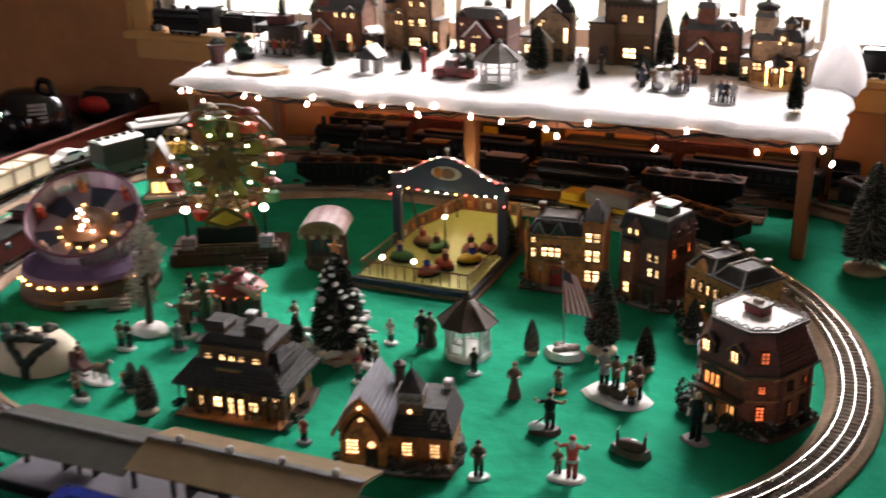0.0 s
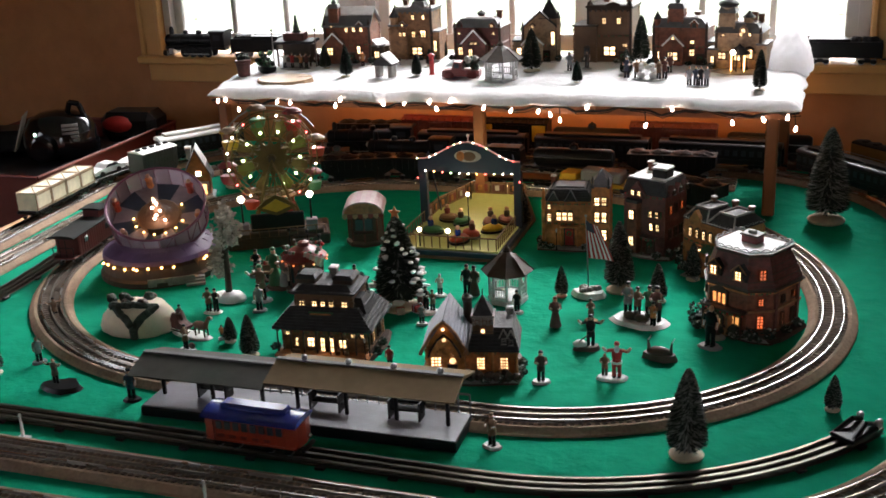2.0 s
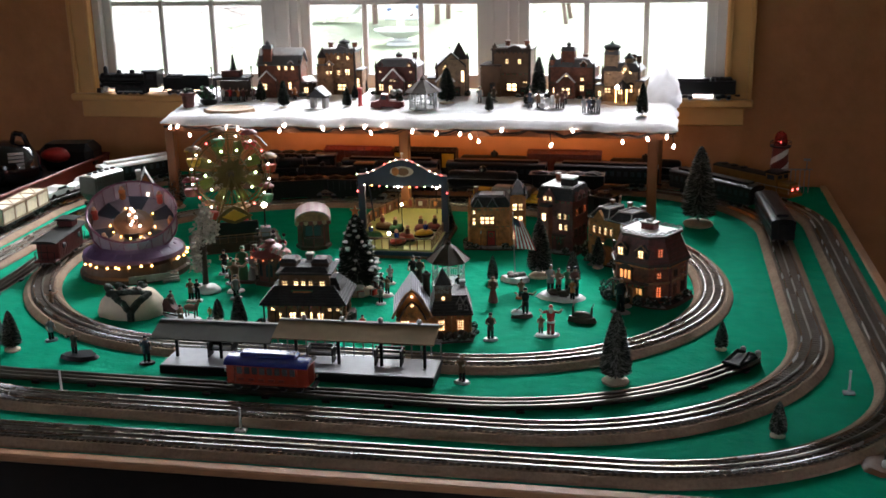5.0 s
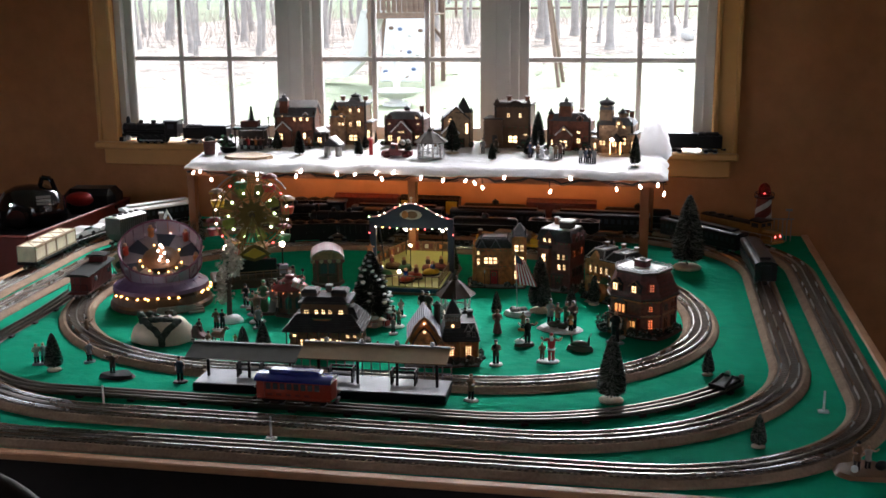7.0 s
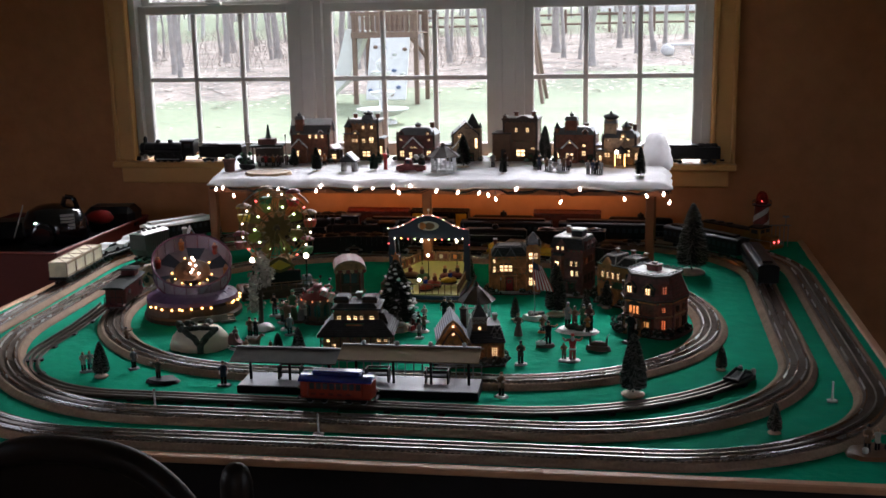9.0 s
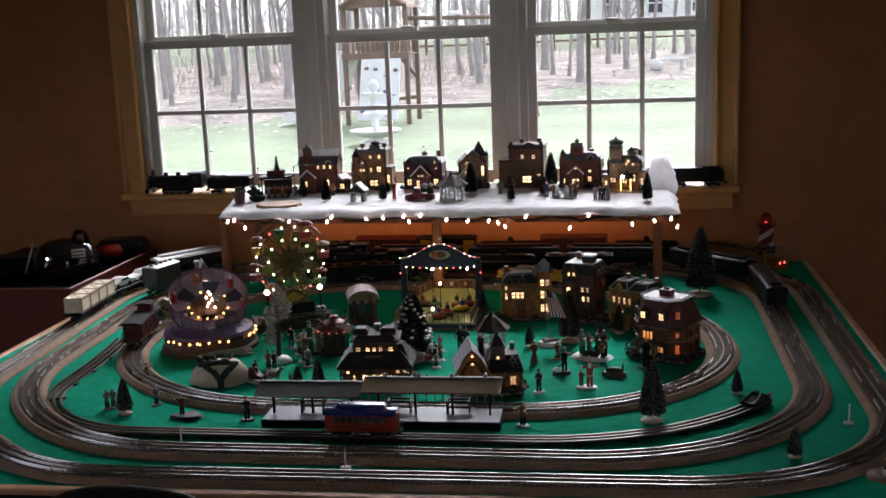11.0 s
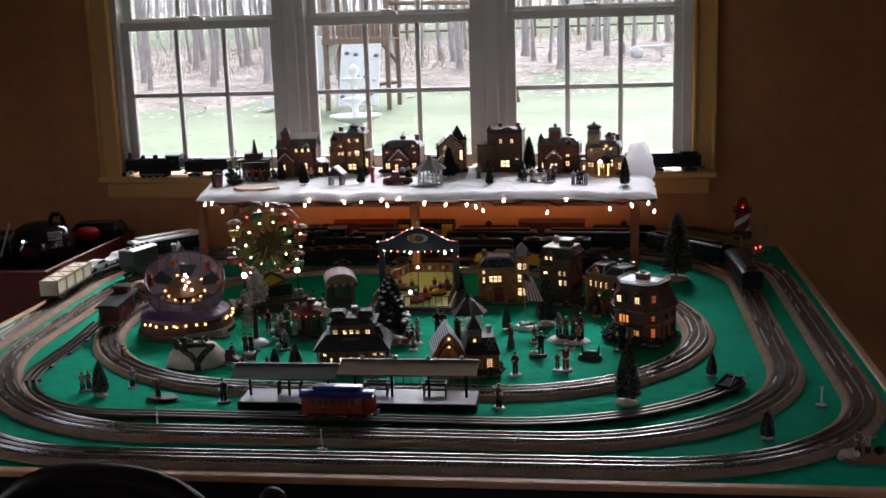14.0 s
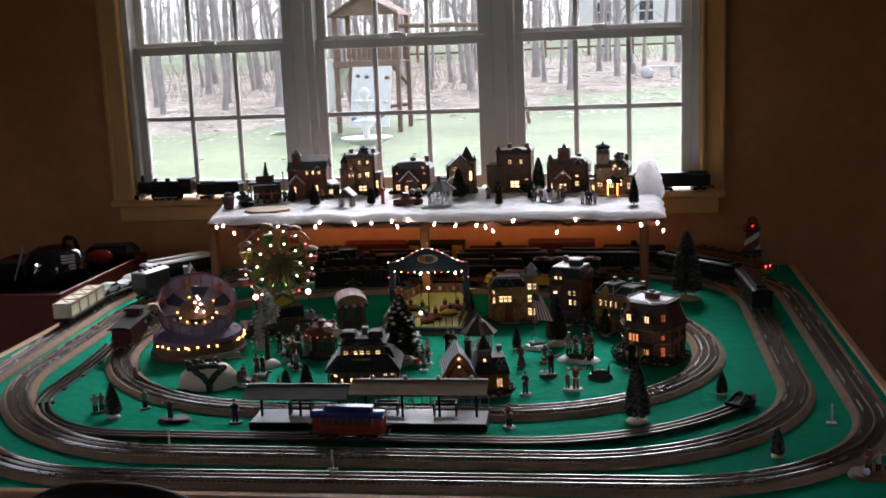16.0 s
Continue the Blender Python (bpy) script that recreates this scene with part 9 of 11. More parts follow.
def stall(at):
    t = thing("market_stall", at, "dark red candy stall with lit eave and striped pink awning", "fair booth")
    bm = BM()
    lathe(bm, [(0.05, 0), (0.05, 0.007), (0.044, 0.009)], n=8)
    part("base", bm, DKBROWN, t)
    bm = BM()
    lathe(bm, [(0.036, 0.008), (0.036, 0.066), (0.042, 0.07)], n=8)
    part("body", bm, MAROON, t)
    for k in range(8):
        a = 2 * math.pi * k / 8
        bm = BM()
        cone(bm, (0.039 * math.cos(a), 0.039 * math.sin(a), 0.008), (0.039 * math.cos(a), 0.039 * math.sin(a), 0.07), 0.0024, 0.0024, 6)
        part("post", bm, DKBROWN, t)
    for k in range(3):
        bm = BM()
        prism(bm, arch_pts(0.017, 0.034, 8), 0, 0.002, Matrix.Rotation(radians(45 * (k - 1) - 22.5 + 22.5), 4, "Z") @ upright(-0.034, 0, 0.022))
        part("opening", bm, DARKGL, t, "dark arched opening")
    bm = BM()
    lathe(bm, [(0.048, 0.07), (0.05, 0.076), (0.03, 0.092), (0.014, 0.1), (0.012, 0.108), (0.0, 0.112)], n=16)
    part("roof", bm, DKRED, t)
    fo = None
    for k in range(14):
        a = 2 * math.pi * k / 14
        fo = bulb_at(t, fo, LITRED, (0.05 * math.cos(a), 0.05 * math.sin(a), 0.069), 0.0024)
    for k in range(7):
        bm = BM()
        box(bm, (0, 0, 0), (0.0065, 0.052, 0.0022), m=pose(0.012 + 0.0066 * k, -0.036 - 0.0015 * k, 0.086 - 0.0015 * k, -38, 0, 24))
        part("awning_stripe", bm, (PALE, PINK)[k % 2], t)
    bm = BM()
    for k in range(26):
        r = random.Random(k)
        a = r.uniform(0, 6.28)
        ball(bm, (0.043 * math.cos(a), 0.043 * math.sin(a), 0.082 + r.uniform(-0.004, 0.018)), r.uniform(0.003, 0.0055), 6, k % 4)
    part("garland", bm, [GREEN, DKBROWN, RED, FROSTN], t, kind="stuff")
    for x, y, hh in ((-0.03, 0.0, 0.135), (0.008, 0.01, 0.128), (0.036, 0.0, 0.122)):
        bm = BM()
        cone(bm, (x, y, 0.08), (x, y, hh), 0.0012, 0.001, 6)
        ball(bm, (x, y, hh), (0.005, 0.004, 0.005), 7)
        part("finial", bm, IRON, t)
    return t


ferris_wheel(pose(-1.236, 1.925, TOP, 0, 0, 27))
saucer_ride(pose(-1.418, 1.68, TOP, 0, 0, 32) @ Matrix.Diagonal((1.05, 1.05, 1.0, 1)))
bumper_rink(pose(-0.778, 2.035, TOP, 0, 0, 1))
booth(pose(-1.012, 1.955, TOP, 0, 0, 18) @ Matrix.Diagonal((0.86, 0.86, 0.86, 1)))
stall(pose(-1.02, 1.635, TOP, 0, 0, 10))


# ---- station platform ----
def platform(at):
    t = thing("station_platform", at, "grey station platform with two pitched canopies", "station platform")
    L, w = 0.565, 0.1
    bm = BM()
    box(bm, (0, 0, 0.009), (L, w, 0.018), bev=0.002)
    box(bm, (0, 0, 0.0185), (L - 0.006, w - 0.006, 0.002), mi=1)
    part("deck", bm, [BLACK, PLATGREY], t, "grey deck with dark edge")
    for x0, x1, m, mm in ((-0.293, -0.043, CANOPYG, 0), (-0.038, 0.285, CANOPYT, 1)):
        bm = BM()
        up = 0.0 if mm else -0.012
        prism(bm, [(y, z + up) for y, z in ((-0.058, 0.092), (-0.056, 0.089), (0.0, 0.104), (0.056, 0.089), (0.058, 0.092), (0.0, 0.110))], x0, x1, ALONG)
        c = part("canopy", bm, m, t, "pitched grey canopy" if mm == 0 else "pitched tan canopy")
        bm = BM()
        box(bm, ((x0 + x1) / 2, 0, 0.1105 + up), (x1 - x0, 0.01, 0.003), bev=0.001)
        part("ridge", bm, GREYROOF, c)
        if mm:
            for k in range(4):
                bm = BM()
                lathe(bm, [(0.004, 0.11), (0.006, 0.116), (0.004, 0.12), (0, 0.122)], (x0 + 0.05 + k * 0.078, 0, 0), 10)
                part("vent", bm, STEEL, c)
        n = 3 if mm == 0 else 4
        for k in range(n):
            bm = BM()
            x = x0 + 0.03 + k * (x1 - x0 - 0.06) / (n - 1)
            box(bm, (x, 0, 0.058 + up / 2), (0.006, 0.006, 0.08 + up), bev=0.001)
            for s in (-1, 1):
                cone(bm, (x, 0, 0.08 + up), (x, s * 0.03, 0.096 + up), 0.002, 0.002, 6)
            part("post", bm, IRON, t)
    for x in (-0.17, 0.04, 0.18):
        bm = BM()
        box(bm, (x, 0.015, 0.034), (0.06, 0.018, 0.003), bev=0.0008)
        bench = part("bench", bm, IRON, t, "small black platform bench")
        for z in (0.042, 0.05):
            bm = BM()
            box(bm, (x, 0.024, z), (0.06, 0.003, 0.005))
            part("slat", bm, IRON, bench)
        for s in (-1, 1):
            bm = BM()
            box(bm, (x + s * 0.026, 0.012, 0.035), (0.003, 0.026, 0.034))
            part("end", bm, IRON, bench)
    bm = BM()
    for k in range(20):
        x = -0.1 + 0.02 * k
        wire(bm, [(x, 0.042, 0.02), (x, 0.042, 0.056)], 0.0014, 5)
    wire(bm, [(-0.1, 0.042, 0.056), (0.28, 0.042, 0.056)], 0.0018, 5)
    wire(bm, [(-0.1, 0.042, 0.036), (0.28, 0.042, 0.036)], 0.0012, 5)
    part("fence", bm, GREYP, t, "grey picket rail")
    return t


platform(pose(-0.757, 1.078, TOP, 0, 0, 1.5))


# ---- gazebos, flag, lighthouse, small structures ----
def gazebo(at, s=1.0, roof=DKBROWN, snow=False, group="gazebos"):
    t = thing("gazebo", at @ Matrix.Diagonal((s, s, s, 1)), "white eight-sided gazebo with dark pointed roof", "gazebo", group)
    n = 8
    bm = BM()
    lathe(bm, [(0.046, 0), (0.046, 0.008), (0.043, 0.01)], n=n)
    part("base", bm, WHITE, t)
    bm = BM()
    lathe(bm, [(0.058, 0.057), (0.06, 0.059), (0.04, 0.073), (0.022, 0.086), (0.008, 0.094), (0.008, 0.097), (0.01, 0.098), (0.003, 0.104), (0.0, 0.108)], n=n)
    cap = part("roof", bm, roof, t)
    for k in range(n):
        a = 2 * math.pi * k / n
        bm = BM()
        cone(bm, (0.06 * math.cos(a), 0.06 * math.sin(a), 0.059), (0.022 * math.cos(a), 0.022 * math.sin(a), 0.087), 0.0014, 0.001, 5)
        part("hip_rib", bm, roof, cap)
    post = None
    for k in range(n):
        a = 2 * math.pi * k / n
        m = pose(0.041 * math.cos(a), 0.041 * math.sin(a), 0.0)
        if post is None:
            bm = BM()
            cone(bm, (0, 0, 0.008), (0, 0, 0.063), 0.0034, 0.0034, 6)
            post = part("post", bm, WHITE, t, at=m)
        else:
            again("post", post, t, m)
    for k in range(n):
        if k == 6:
            continue
        a0, a1 = 2 * math.pi * k / n, 2 * math.pi * (k + 1) / n
        p, q = Vector((0.041 * math.cos(a0), 0.041 * math.sin(a0), 0)), Vector((0.041 * math.cos(a1), 0.041 * math.sin(a1), 0))
        bm = BM()
        wire(bm, [p + Vector((0, 0, 0.03)), q + Vector((0, 0, 0.03))], 0.002, 5)
        rail = part("railing", bm, WHITE, t)
        bm = BM()
        wire(bm, [p + Vector((0, 0, 0.013)), q + Vector((0, 0, 0.013))], 0.002, 5)
        part("lower_rail", bm, WHITE, rail)
        for j in range(1, 5):
            b = p.lerp(q, j / 5)
            bm = BM()
            wire(bm, [b + Vector((0, 0, 0.013)), b + Vector((0, 0, 0.03))], 0.0009, 5)
            part("spindle", bm, WHITE, rail)
        bm = BM()
        wire(bm, [p + Vector((0, 0, 0.058)), q + Vector((0, 0, 0.058))], 0.0035, 5)
        part("lintel", bm, WHITE, t)
    return t


gazebo(pose(-0.568, 1.665, TOP, 0, 0, 12) @ Matrix.Diagonal((0.92, 0.92, 1.14, 1)))
gazebo(pose(-0.784, 2.395, S0, 0, 0, 22), 1.0)


def flag_pole(at):
    t = thing("flag_pole", at, "flag pole with striped flag on a snowy stone base", "flag")
    bm = BM()
    pts = [(0.036 * math.cos(2 * math.pi * k / 14) * (1 + 0.1 * math.sin(k * 2.1)), 0.026 * math.sin(2 * math.pi * k / 14) * (1 + 0.1 * math.cos(k * 1.7))) for k in range(14)]
    prism(bm, pts, 0, 0.012, shrink=0.85)
    rough(bm, 0.0015, 90)
    part("snow_base", bm, WHITE, t)
    bm = BM()
    for k in range(12):
        r = random.Random(k)
        ball(bm, (r.uniform(-0.02, 0.02), r.uniform(-0.013, 0.013), 0.014), (0.008, 0.007, 0.007), 7)
    part("stone_heap", bm, STONE, t, "heaped grey stones", kind="stuff")
    bm = BM()
    cone(bm, (0, 0, 0.01), (-0.006, 0, 0.174), 0.0013, 0.001, 8)
    ball(bm, (-0.006, 0, 0.176), 0.0028, 8)
    part("pole", bm, STEEL, t)

    def cloth(u, v):
        """A point of the hanging flag."""
        return Vector((-0.006 + 0.052 * u * (0.5 + 0.5 * v) + 0.008 * v, -0.004 * math.sin(4 * u + 2 * v) - 0.006 * v, 0.168 - 0.016 * u - 0.08 * v * (1 - 0.12 * u)))
    for k in range(11):
        bm = BM()
        u0, u1 = k / 11, (k + 1) / 11
        nv = 8
        v0 = 0.26 if k < 6 else 0.0
        for j in range(nv):
            a, b = v0 + (1 - v0) * j / nv, v0 + (1 - v0) * (j + 1) / nv
            ps = [cloth(u0, a), cloth(u1, a), cloth(u1, b), cloth(u0, b)]
            f = [bm.verts.new(p) for p in ps] + [bm.verts.new(p + Vector((0, 0.0008, 0))) for p in ps]
            bm.faces.new(f[:4])
            bm.faces.new(f[4:][::-1])
            for i in range(4):
                bm.faces.new((f[i], f[(i + 1) % 4], f[4 + (i + 1) % 4], f[4 + i]))
        part("flag_stripe", bm, (RED, WHITE)[k % 2], t, smooth=False)
    bm = BM()
    for i in range(6):
        for j in range(4):
            a, b, c, d2 = i / 6 * 6 / 11, (i + 1) / 6 * 6 / 11, 0.26 * j / 4, 0.26 * (j + 1) / 4
            ps = [cloth(a, c), cloth(b, c), cloth(b, d2), cloth(a, d2)]
            f = [bm.verts.new(p) for p in ps] + [bm.verts.new(p + Vector((0, 0.0008, 0))) for p in ps]
            bm.faces.new(f[:4])
            bm.faces.new(f[4:][::-1])
    part("flag_canton", bm, NAVY, t)
    return t


flag_pole(pose(-0.408, 1.722, TOP))


REDGLASS = hazy("red_lantern_plastic", (0.28, 0.02, 0.02), 0.45)


def lighthouse(at):
    t = thing("lighthouse", at, "red and white striped toy lighthouse with red lamp", "lighthouse")
    bm = BM()
    lathe(bm, [(0.034, 0), (0.034, 0.02), (0.026, 0.024), (0.021, 0.13), (0.0215, 0.14)], n=20)
    part("tower", bm, DKRED, t, smooth=True)
    bm = BM()
    for turn in (0, 0.5):
        for k in range(36):
            f0, f1 = k / 36, (k + 1) / 36
            p = []
            for f in (f0, f1):
                z0 = 0.03 + 0.1 * f
                r = 0.0266 - 0.0052 * (z0 - 0.024) / 0.106
                a = 2 * math.pi * (f * 1.0 + turn)
                for dz in (0, 0.02):
                    rr = r - 0.001 * dz / 0.02
                    p.append((rr * math.cos(a), rr * math.sin(a), z0 + dz))
            q = [bm.verts.new(v) for v in p]
            bm.faces.new((q[0], q[2], q[3], q[1]))
    part("spiral_stripe", bm, WHITE, t, "white spiral stripe")
    bm = BM()
    lathe(bm, [(0.028, 0.14), (0.028, 0.144), (0.016, 0.145)], n=20)
    wire(bm, [(0.027 * math.cos(2 * math.pi * k / 16), 0.027 * math.sin(2 * math.pi * k / 16), 0.156) for k in range(17)], 0.0012, 5)
    for k in range(8):
        wire(bm, [(0.027 * math.cos(2 * math.pi * k / 8), 0.027 * math.sin(2 * math.pi * k / 8), 0.144), (0.027 * math.cos(2 * math.pi * k / 8), 0.027 * math.sin(2 * math.pi * k / 8), 0.156)], 0.001, 5)
    part("gallery", bm, IRON, t)
    bm = BM()
    ball(bm, (0, 0, 0.153), (0.0028, 0.0028, 0.0036), 10)
    part("red_lamp", bm, BULBR, t, "glowing red lamp")
    bm = BM()
    lathe(bm, [(0.016, 0.145), (0.017, 0.158), (0.0165, 0.17), (0.013, 0.181), (0.006, 0.188), (0.0, 0.19)], n=20)
    part("lantern_dome", bm, REDGLASS, t, "translucent red lantern dome", smooth=True)
    bm = BM()
    for k in range(5):
        wire(bm, [(0.03 + 0.012 * k, -0.02, 0.0), (0.03 + 0.012 * k, -0.02, 0.075)], 0.0014, 5)
    wire(bm, [(-0.02, -0.03, 0.075), (0.085, -0.02, 0.075)], 0.002, 5)
    box(bm, (0.07, -0.02, 0.105), (0.018, 0.008, 0.006))
    wire(bm, [(0.07, -0.02, 0.075), (0.07, -0.02, 0.105)], 0.0014, 5)
    part("jetty_rail", bm, STONE, t)
    return t


lighthouse(pose(0.325, 2.80, TOP) @ Matrix.Diagonal((1.2, 1.2, 1.06, 1)))


def glow_hut(at):
    t = thing("small_hut", at, "small snowy hut glowing orange with pointed roof", "model house", G)
    bm = BM()
    box(bm, (0, 0, 0.035), (0.07, 0.06, 0.07), bev=0.002)
    part("wall", bm, TAN, t)
    bm = gable_roof(t, 0.07, 0.06, 0.07, 0.07, "y", 0.008, GREYROOF, 0.6)
    part("gable", bm, TAN, t)
    house_window(t, pose(0, -0.0305, 0.012), 0.05, 0.03, PALE, glow("orange_front", (1.0, 0.4, 0.1), 0.6), bars=(1, 0))
    house_window(t, pose(0.004, -0.031, 0.066), 0.014, 0.014, PALE, BULBW, bars=(0, 0))
    chimney(t, -0.02, 0.0, 0.11, 0.03, 0.014, STONE)
    bm = BM()
    prism(bm, [(-0.045, -0.05), (0.045, -0.05), (0.045, 0.035), (-0.045, 0.035)], 0, 0.006, shrink=0.95)
    part("snow_base", bm, WHITE, t)
    return t


glow_hut(pose(-1.655, 2.24, TOP, 0, 0, 28))


def snow_hill(at):
    t = thing("snow_hill", at, "white snowy hill with dark grotto entrance and trees", "model hill")
    bm = BM()
    lathe(bm, [(0.078, 0), (0.08, 0.012), (0.072, 0.034), (0.055, 0.052), (0.02, 0.06), (0, 0.061)], n=26, m=Matrix.Diagonal((1, 0.72, 1, 1)))
    rough(bm, 0.004, 28)
    part("snow_mound", bm, HILLSNOW, t, smooth=True)
    bm = BM()
    for run in ([(0.006, 0.0), (0.006, 0.02), (-0.012, 0.04), (-0.04, 0.056)], [(0.006, 0.02), (0.022, 0.04), (0.044, 0.054)], [(-0.04, 0.056), (0.0, 0.06), (0.044, 0.054)]):
        for (x0, z0), (x1, z1) in zip(run, run[1:]):
            for k in range(9):
                x, z = x0 + (x1 - x0) * k / 8, z0 + (z1 - z0) * k / 8
                y = -0.057 * math.sqrt(max(0.02, 1 - (z / 0.066) ** 2.2 - (x / 0.09) ** 2))
                ball(bm, (x, y, z), (0.009, 0.006, 0.008), 7)
    rough(bm, 0.0025, 120)
    part("ivy", bm, NEEDLE, t, "dark green growth forking down the snow", kind="stuff")
    bm = BM()
    r = random.Random(4)
    for k in range(16):
        ball(bm, (r.uniform(-0.06, 0.03), r.uniform(-0.02, 0.03), 0.055 + r.uniform(-0.005, 0.012)), r.uniform(0.006, 0.012), 7, k % 2)
    rough(bm, 0.003, 120)
    part("shrub", bm, [DKBROWN, NEEDLE], t, "dark clumped shrubs", kind="stuff")
    return t


snow_hill(pose(-1.262, 1.355, TOP, 0, 0, 14))


def hollow_rock(at):
    """Pale lumpy rock with dark clumps set on its front."""
    t = thing("model_rock", at, "pale snowy rock with dark clumps on its front beside the tracks", "model rock")
    bm = BM()
    lathe(bm, [(0.026, 0), (0.031, 0.012), (0.033, 0.034), (0.029, 0.054), (0.018, 0.066), (0, 0.07)], n=18, m=Matrix.Diagonal((1, 0.75, 1, 1)))
    bmesh.ops.subdivide_edges(bm, edges=bm.edges[:], cuts=1, use_grid_fill=True)
    rough(bm, 0.009, 45)
    part("rock", bm, SAND, t, smooth=True)
    r = random.Random(12)
    for k in range(7):
        bm = BM()
        ball(bm, (r.uniform(-0.016, 0.016), -0.022 + r.uniform(-0.003, 0.003), 0.034 + r.uniform(-0.018, 0.014)), r.uniform(0.005, 0.009), 8)
        rough(bm, 0.003, 150, k)
        part("dark_clump", bm, NEEDLE, t)
    return t


hollow_rock(pose(-1.70, 2.0, TOP, 0, 0, 24))

# ---- trees ----
def brush_tree(at, h, r, white=0.4, base=True, group="bottlebrush trees", label="dark green bottlebrush pine on a round base", lean=0.0, seed=1, density=1.0, name="bottlebrush_tree"):
    """A twisted-wire pine: thousands of fine bristles about a wire, shorter towards the tip, some frosted."""
    t = thing(name, at, label, "model tree", group)
    rnd = random.Random(seed)
    bh = 0.05 * h if base else 0.0
    if base:
        bm = BM()
        lathe(bm, [(r * 0.82, 0), (r * 0.86, bh * 0.5), (r * 0.7, bh), (r * 0.1, bh * 1.15)], n=16)
        rough(bm, 0.002, 60, seed)
        part("base", bm, TREEBASE, t, "pale snowy base", smooth=True)
    bm = BM()
    cone(bm, (0, 0, bh * 0.5), (0, 0, h * 0.97), 0.035 * r + 0.0008, 0.0005, 6)
    part("trunk", bm, DKBROWN, t)
    vs, fs, mi = [], [], []
    n = int(2600 * density)
    for k in range(n):
        f = (k / n) ** 0.85
        z = bh + 0.1 * h * 0.6 + (h * 0.99 - bh - 0.06 * h) * f
        rr = r * min(1.0, (1 - f) ** 0.6 * 1.12 + 0.03) * rnd.uniform(0.9, 1.0) * 1.1 * (1 if f > 0.06 else 0.75 + 4 * f)
        a = k * 2.39996 + rnd.uniform(-0.2, 0.2)
        tip = Vector((rr * math.cos(a), rr * math.sin(a), z + rr * rnd.uniform(-0.14, 0.2)))
        b = Vector((0.1 * rr * math.cos(a), 0.1 * rr * math.sin(a), z))
        wd = 0.0008 + 0.035 * rr
        side = Vector((-math.sin(a), math.cos(a), 0)) * wd
        up = Vector((0, 0, wd * 0.9))
        i = len(vs)
        mid = b.lerp(tip, 0.62)
        vs += [tuple(b), tuple(mid + side), tuple(tip), tuple(mid - side), tuple(mid + up)]
        fs += [(i, i + 1, i + 4), (i + 1, i + 2, i + 4), (i + 2, i + 3, i + 4), (i + 3, i, i + 4)]
        mi += [1 if rnd.random() < white * 0.62 else 0] * 4
    me = bpy.data.meshes.new("crown")
    me.from_pydata(vs, [], fs)
    me.materials.append(NEEDLE)
    me.materials.append(FROSTN)
    me.polygons.foreach_set("material_index", mi)
    c = new("crown", me)
    c.parent = t
    return t


TREES = [  # x, y, height, radius, frosting, pale base
    (-0.131, 1.118, 0.148, 0.031, 0.7, 1), (0.056, 2.325, 0.238, 0.052, 0.6, 0.1), (0.078, 1.322, 0.063, 0.0145, 0.4, 1), (0.155, 0.925, 0.066, 0.0155, 0.4, 1),
    (-0.352, 1.765, 0.156, 0.032, 0.5, 0.1), (-0.264, 1.722, 0.084, 0.019, 0.5, 1), (-0.463, 1.708, 0.068, 0.0145, 0.5, 1), (-0.845, 1.545, 0.086, 0.018, 0.2, 0.1),
    (-0.97, 1.283, 0.086, 0.02, 0.7, 1), (-1.042, 1.335, 0.053, 0.014, 0.5, 1), (-1.414, 1.095, 0.09, 0.021, 0.5, 1), (-0.21, 1.862, 0.085, 0.018, 0.3, 0.1),
    (-1.555, 1.862, 0.15, 0.034, 0.3, 0.1), (-0.66, 2.13, 0.10, 0.02, 0.3, 0.1), (-1.60, 2.34, 0.17, 0.03, 0.4, 0.1), (-1.79, 0.86, 0.07, 0.018, 0.3, 1),
]
for i, (x, y, h, r, w, pb) in enumerate(TREES):
    brush_tree(pose(x, y, TOP), h, r, w, True, seed=i + 3, density=1.25 if h > 0.12 else 0.7, label="frosted bottlebrush pine on a snowy base" if w > 0.45 else "dark green bottlebrush pine on a round base")
STREES = [(-1.239, 2.405, 0.088, 0.019), (-0.736, 2.53, 0.118, 0.029), (-1.358, 2.52, 0.071, 0.018), (-1.039, 2.432, 0.064, 0.0155), (-0.576, 2.38, 0.06, 0.014), (-0.117, 2.325, 0.101, 0.018), (-0.457, 2.66, 0.137, 0.027), (-1.064, 2.74, 0.055, 0.012), (-0.47, 2.50, 0.07, 0.018), (-1.06, 2.60, 0.05, 0.012)]
for i, (x, y, h, r) in enumerate(STREES):
    brush_tree(pose(x, y, S0), h, r, 0.12, True, "trees on the snow shelf", "dark green bottlebrush pine standing in cotton snow", seed=i + 40, density=0.7)


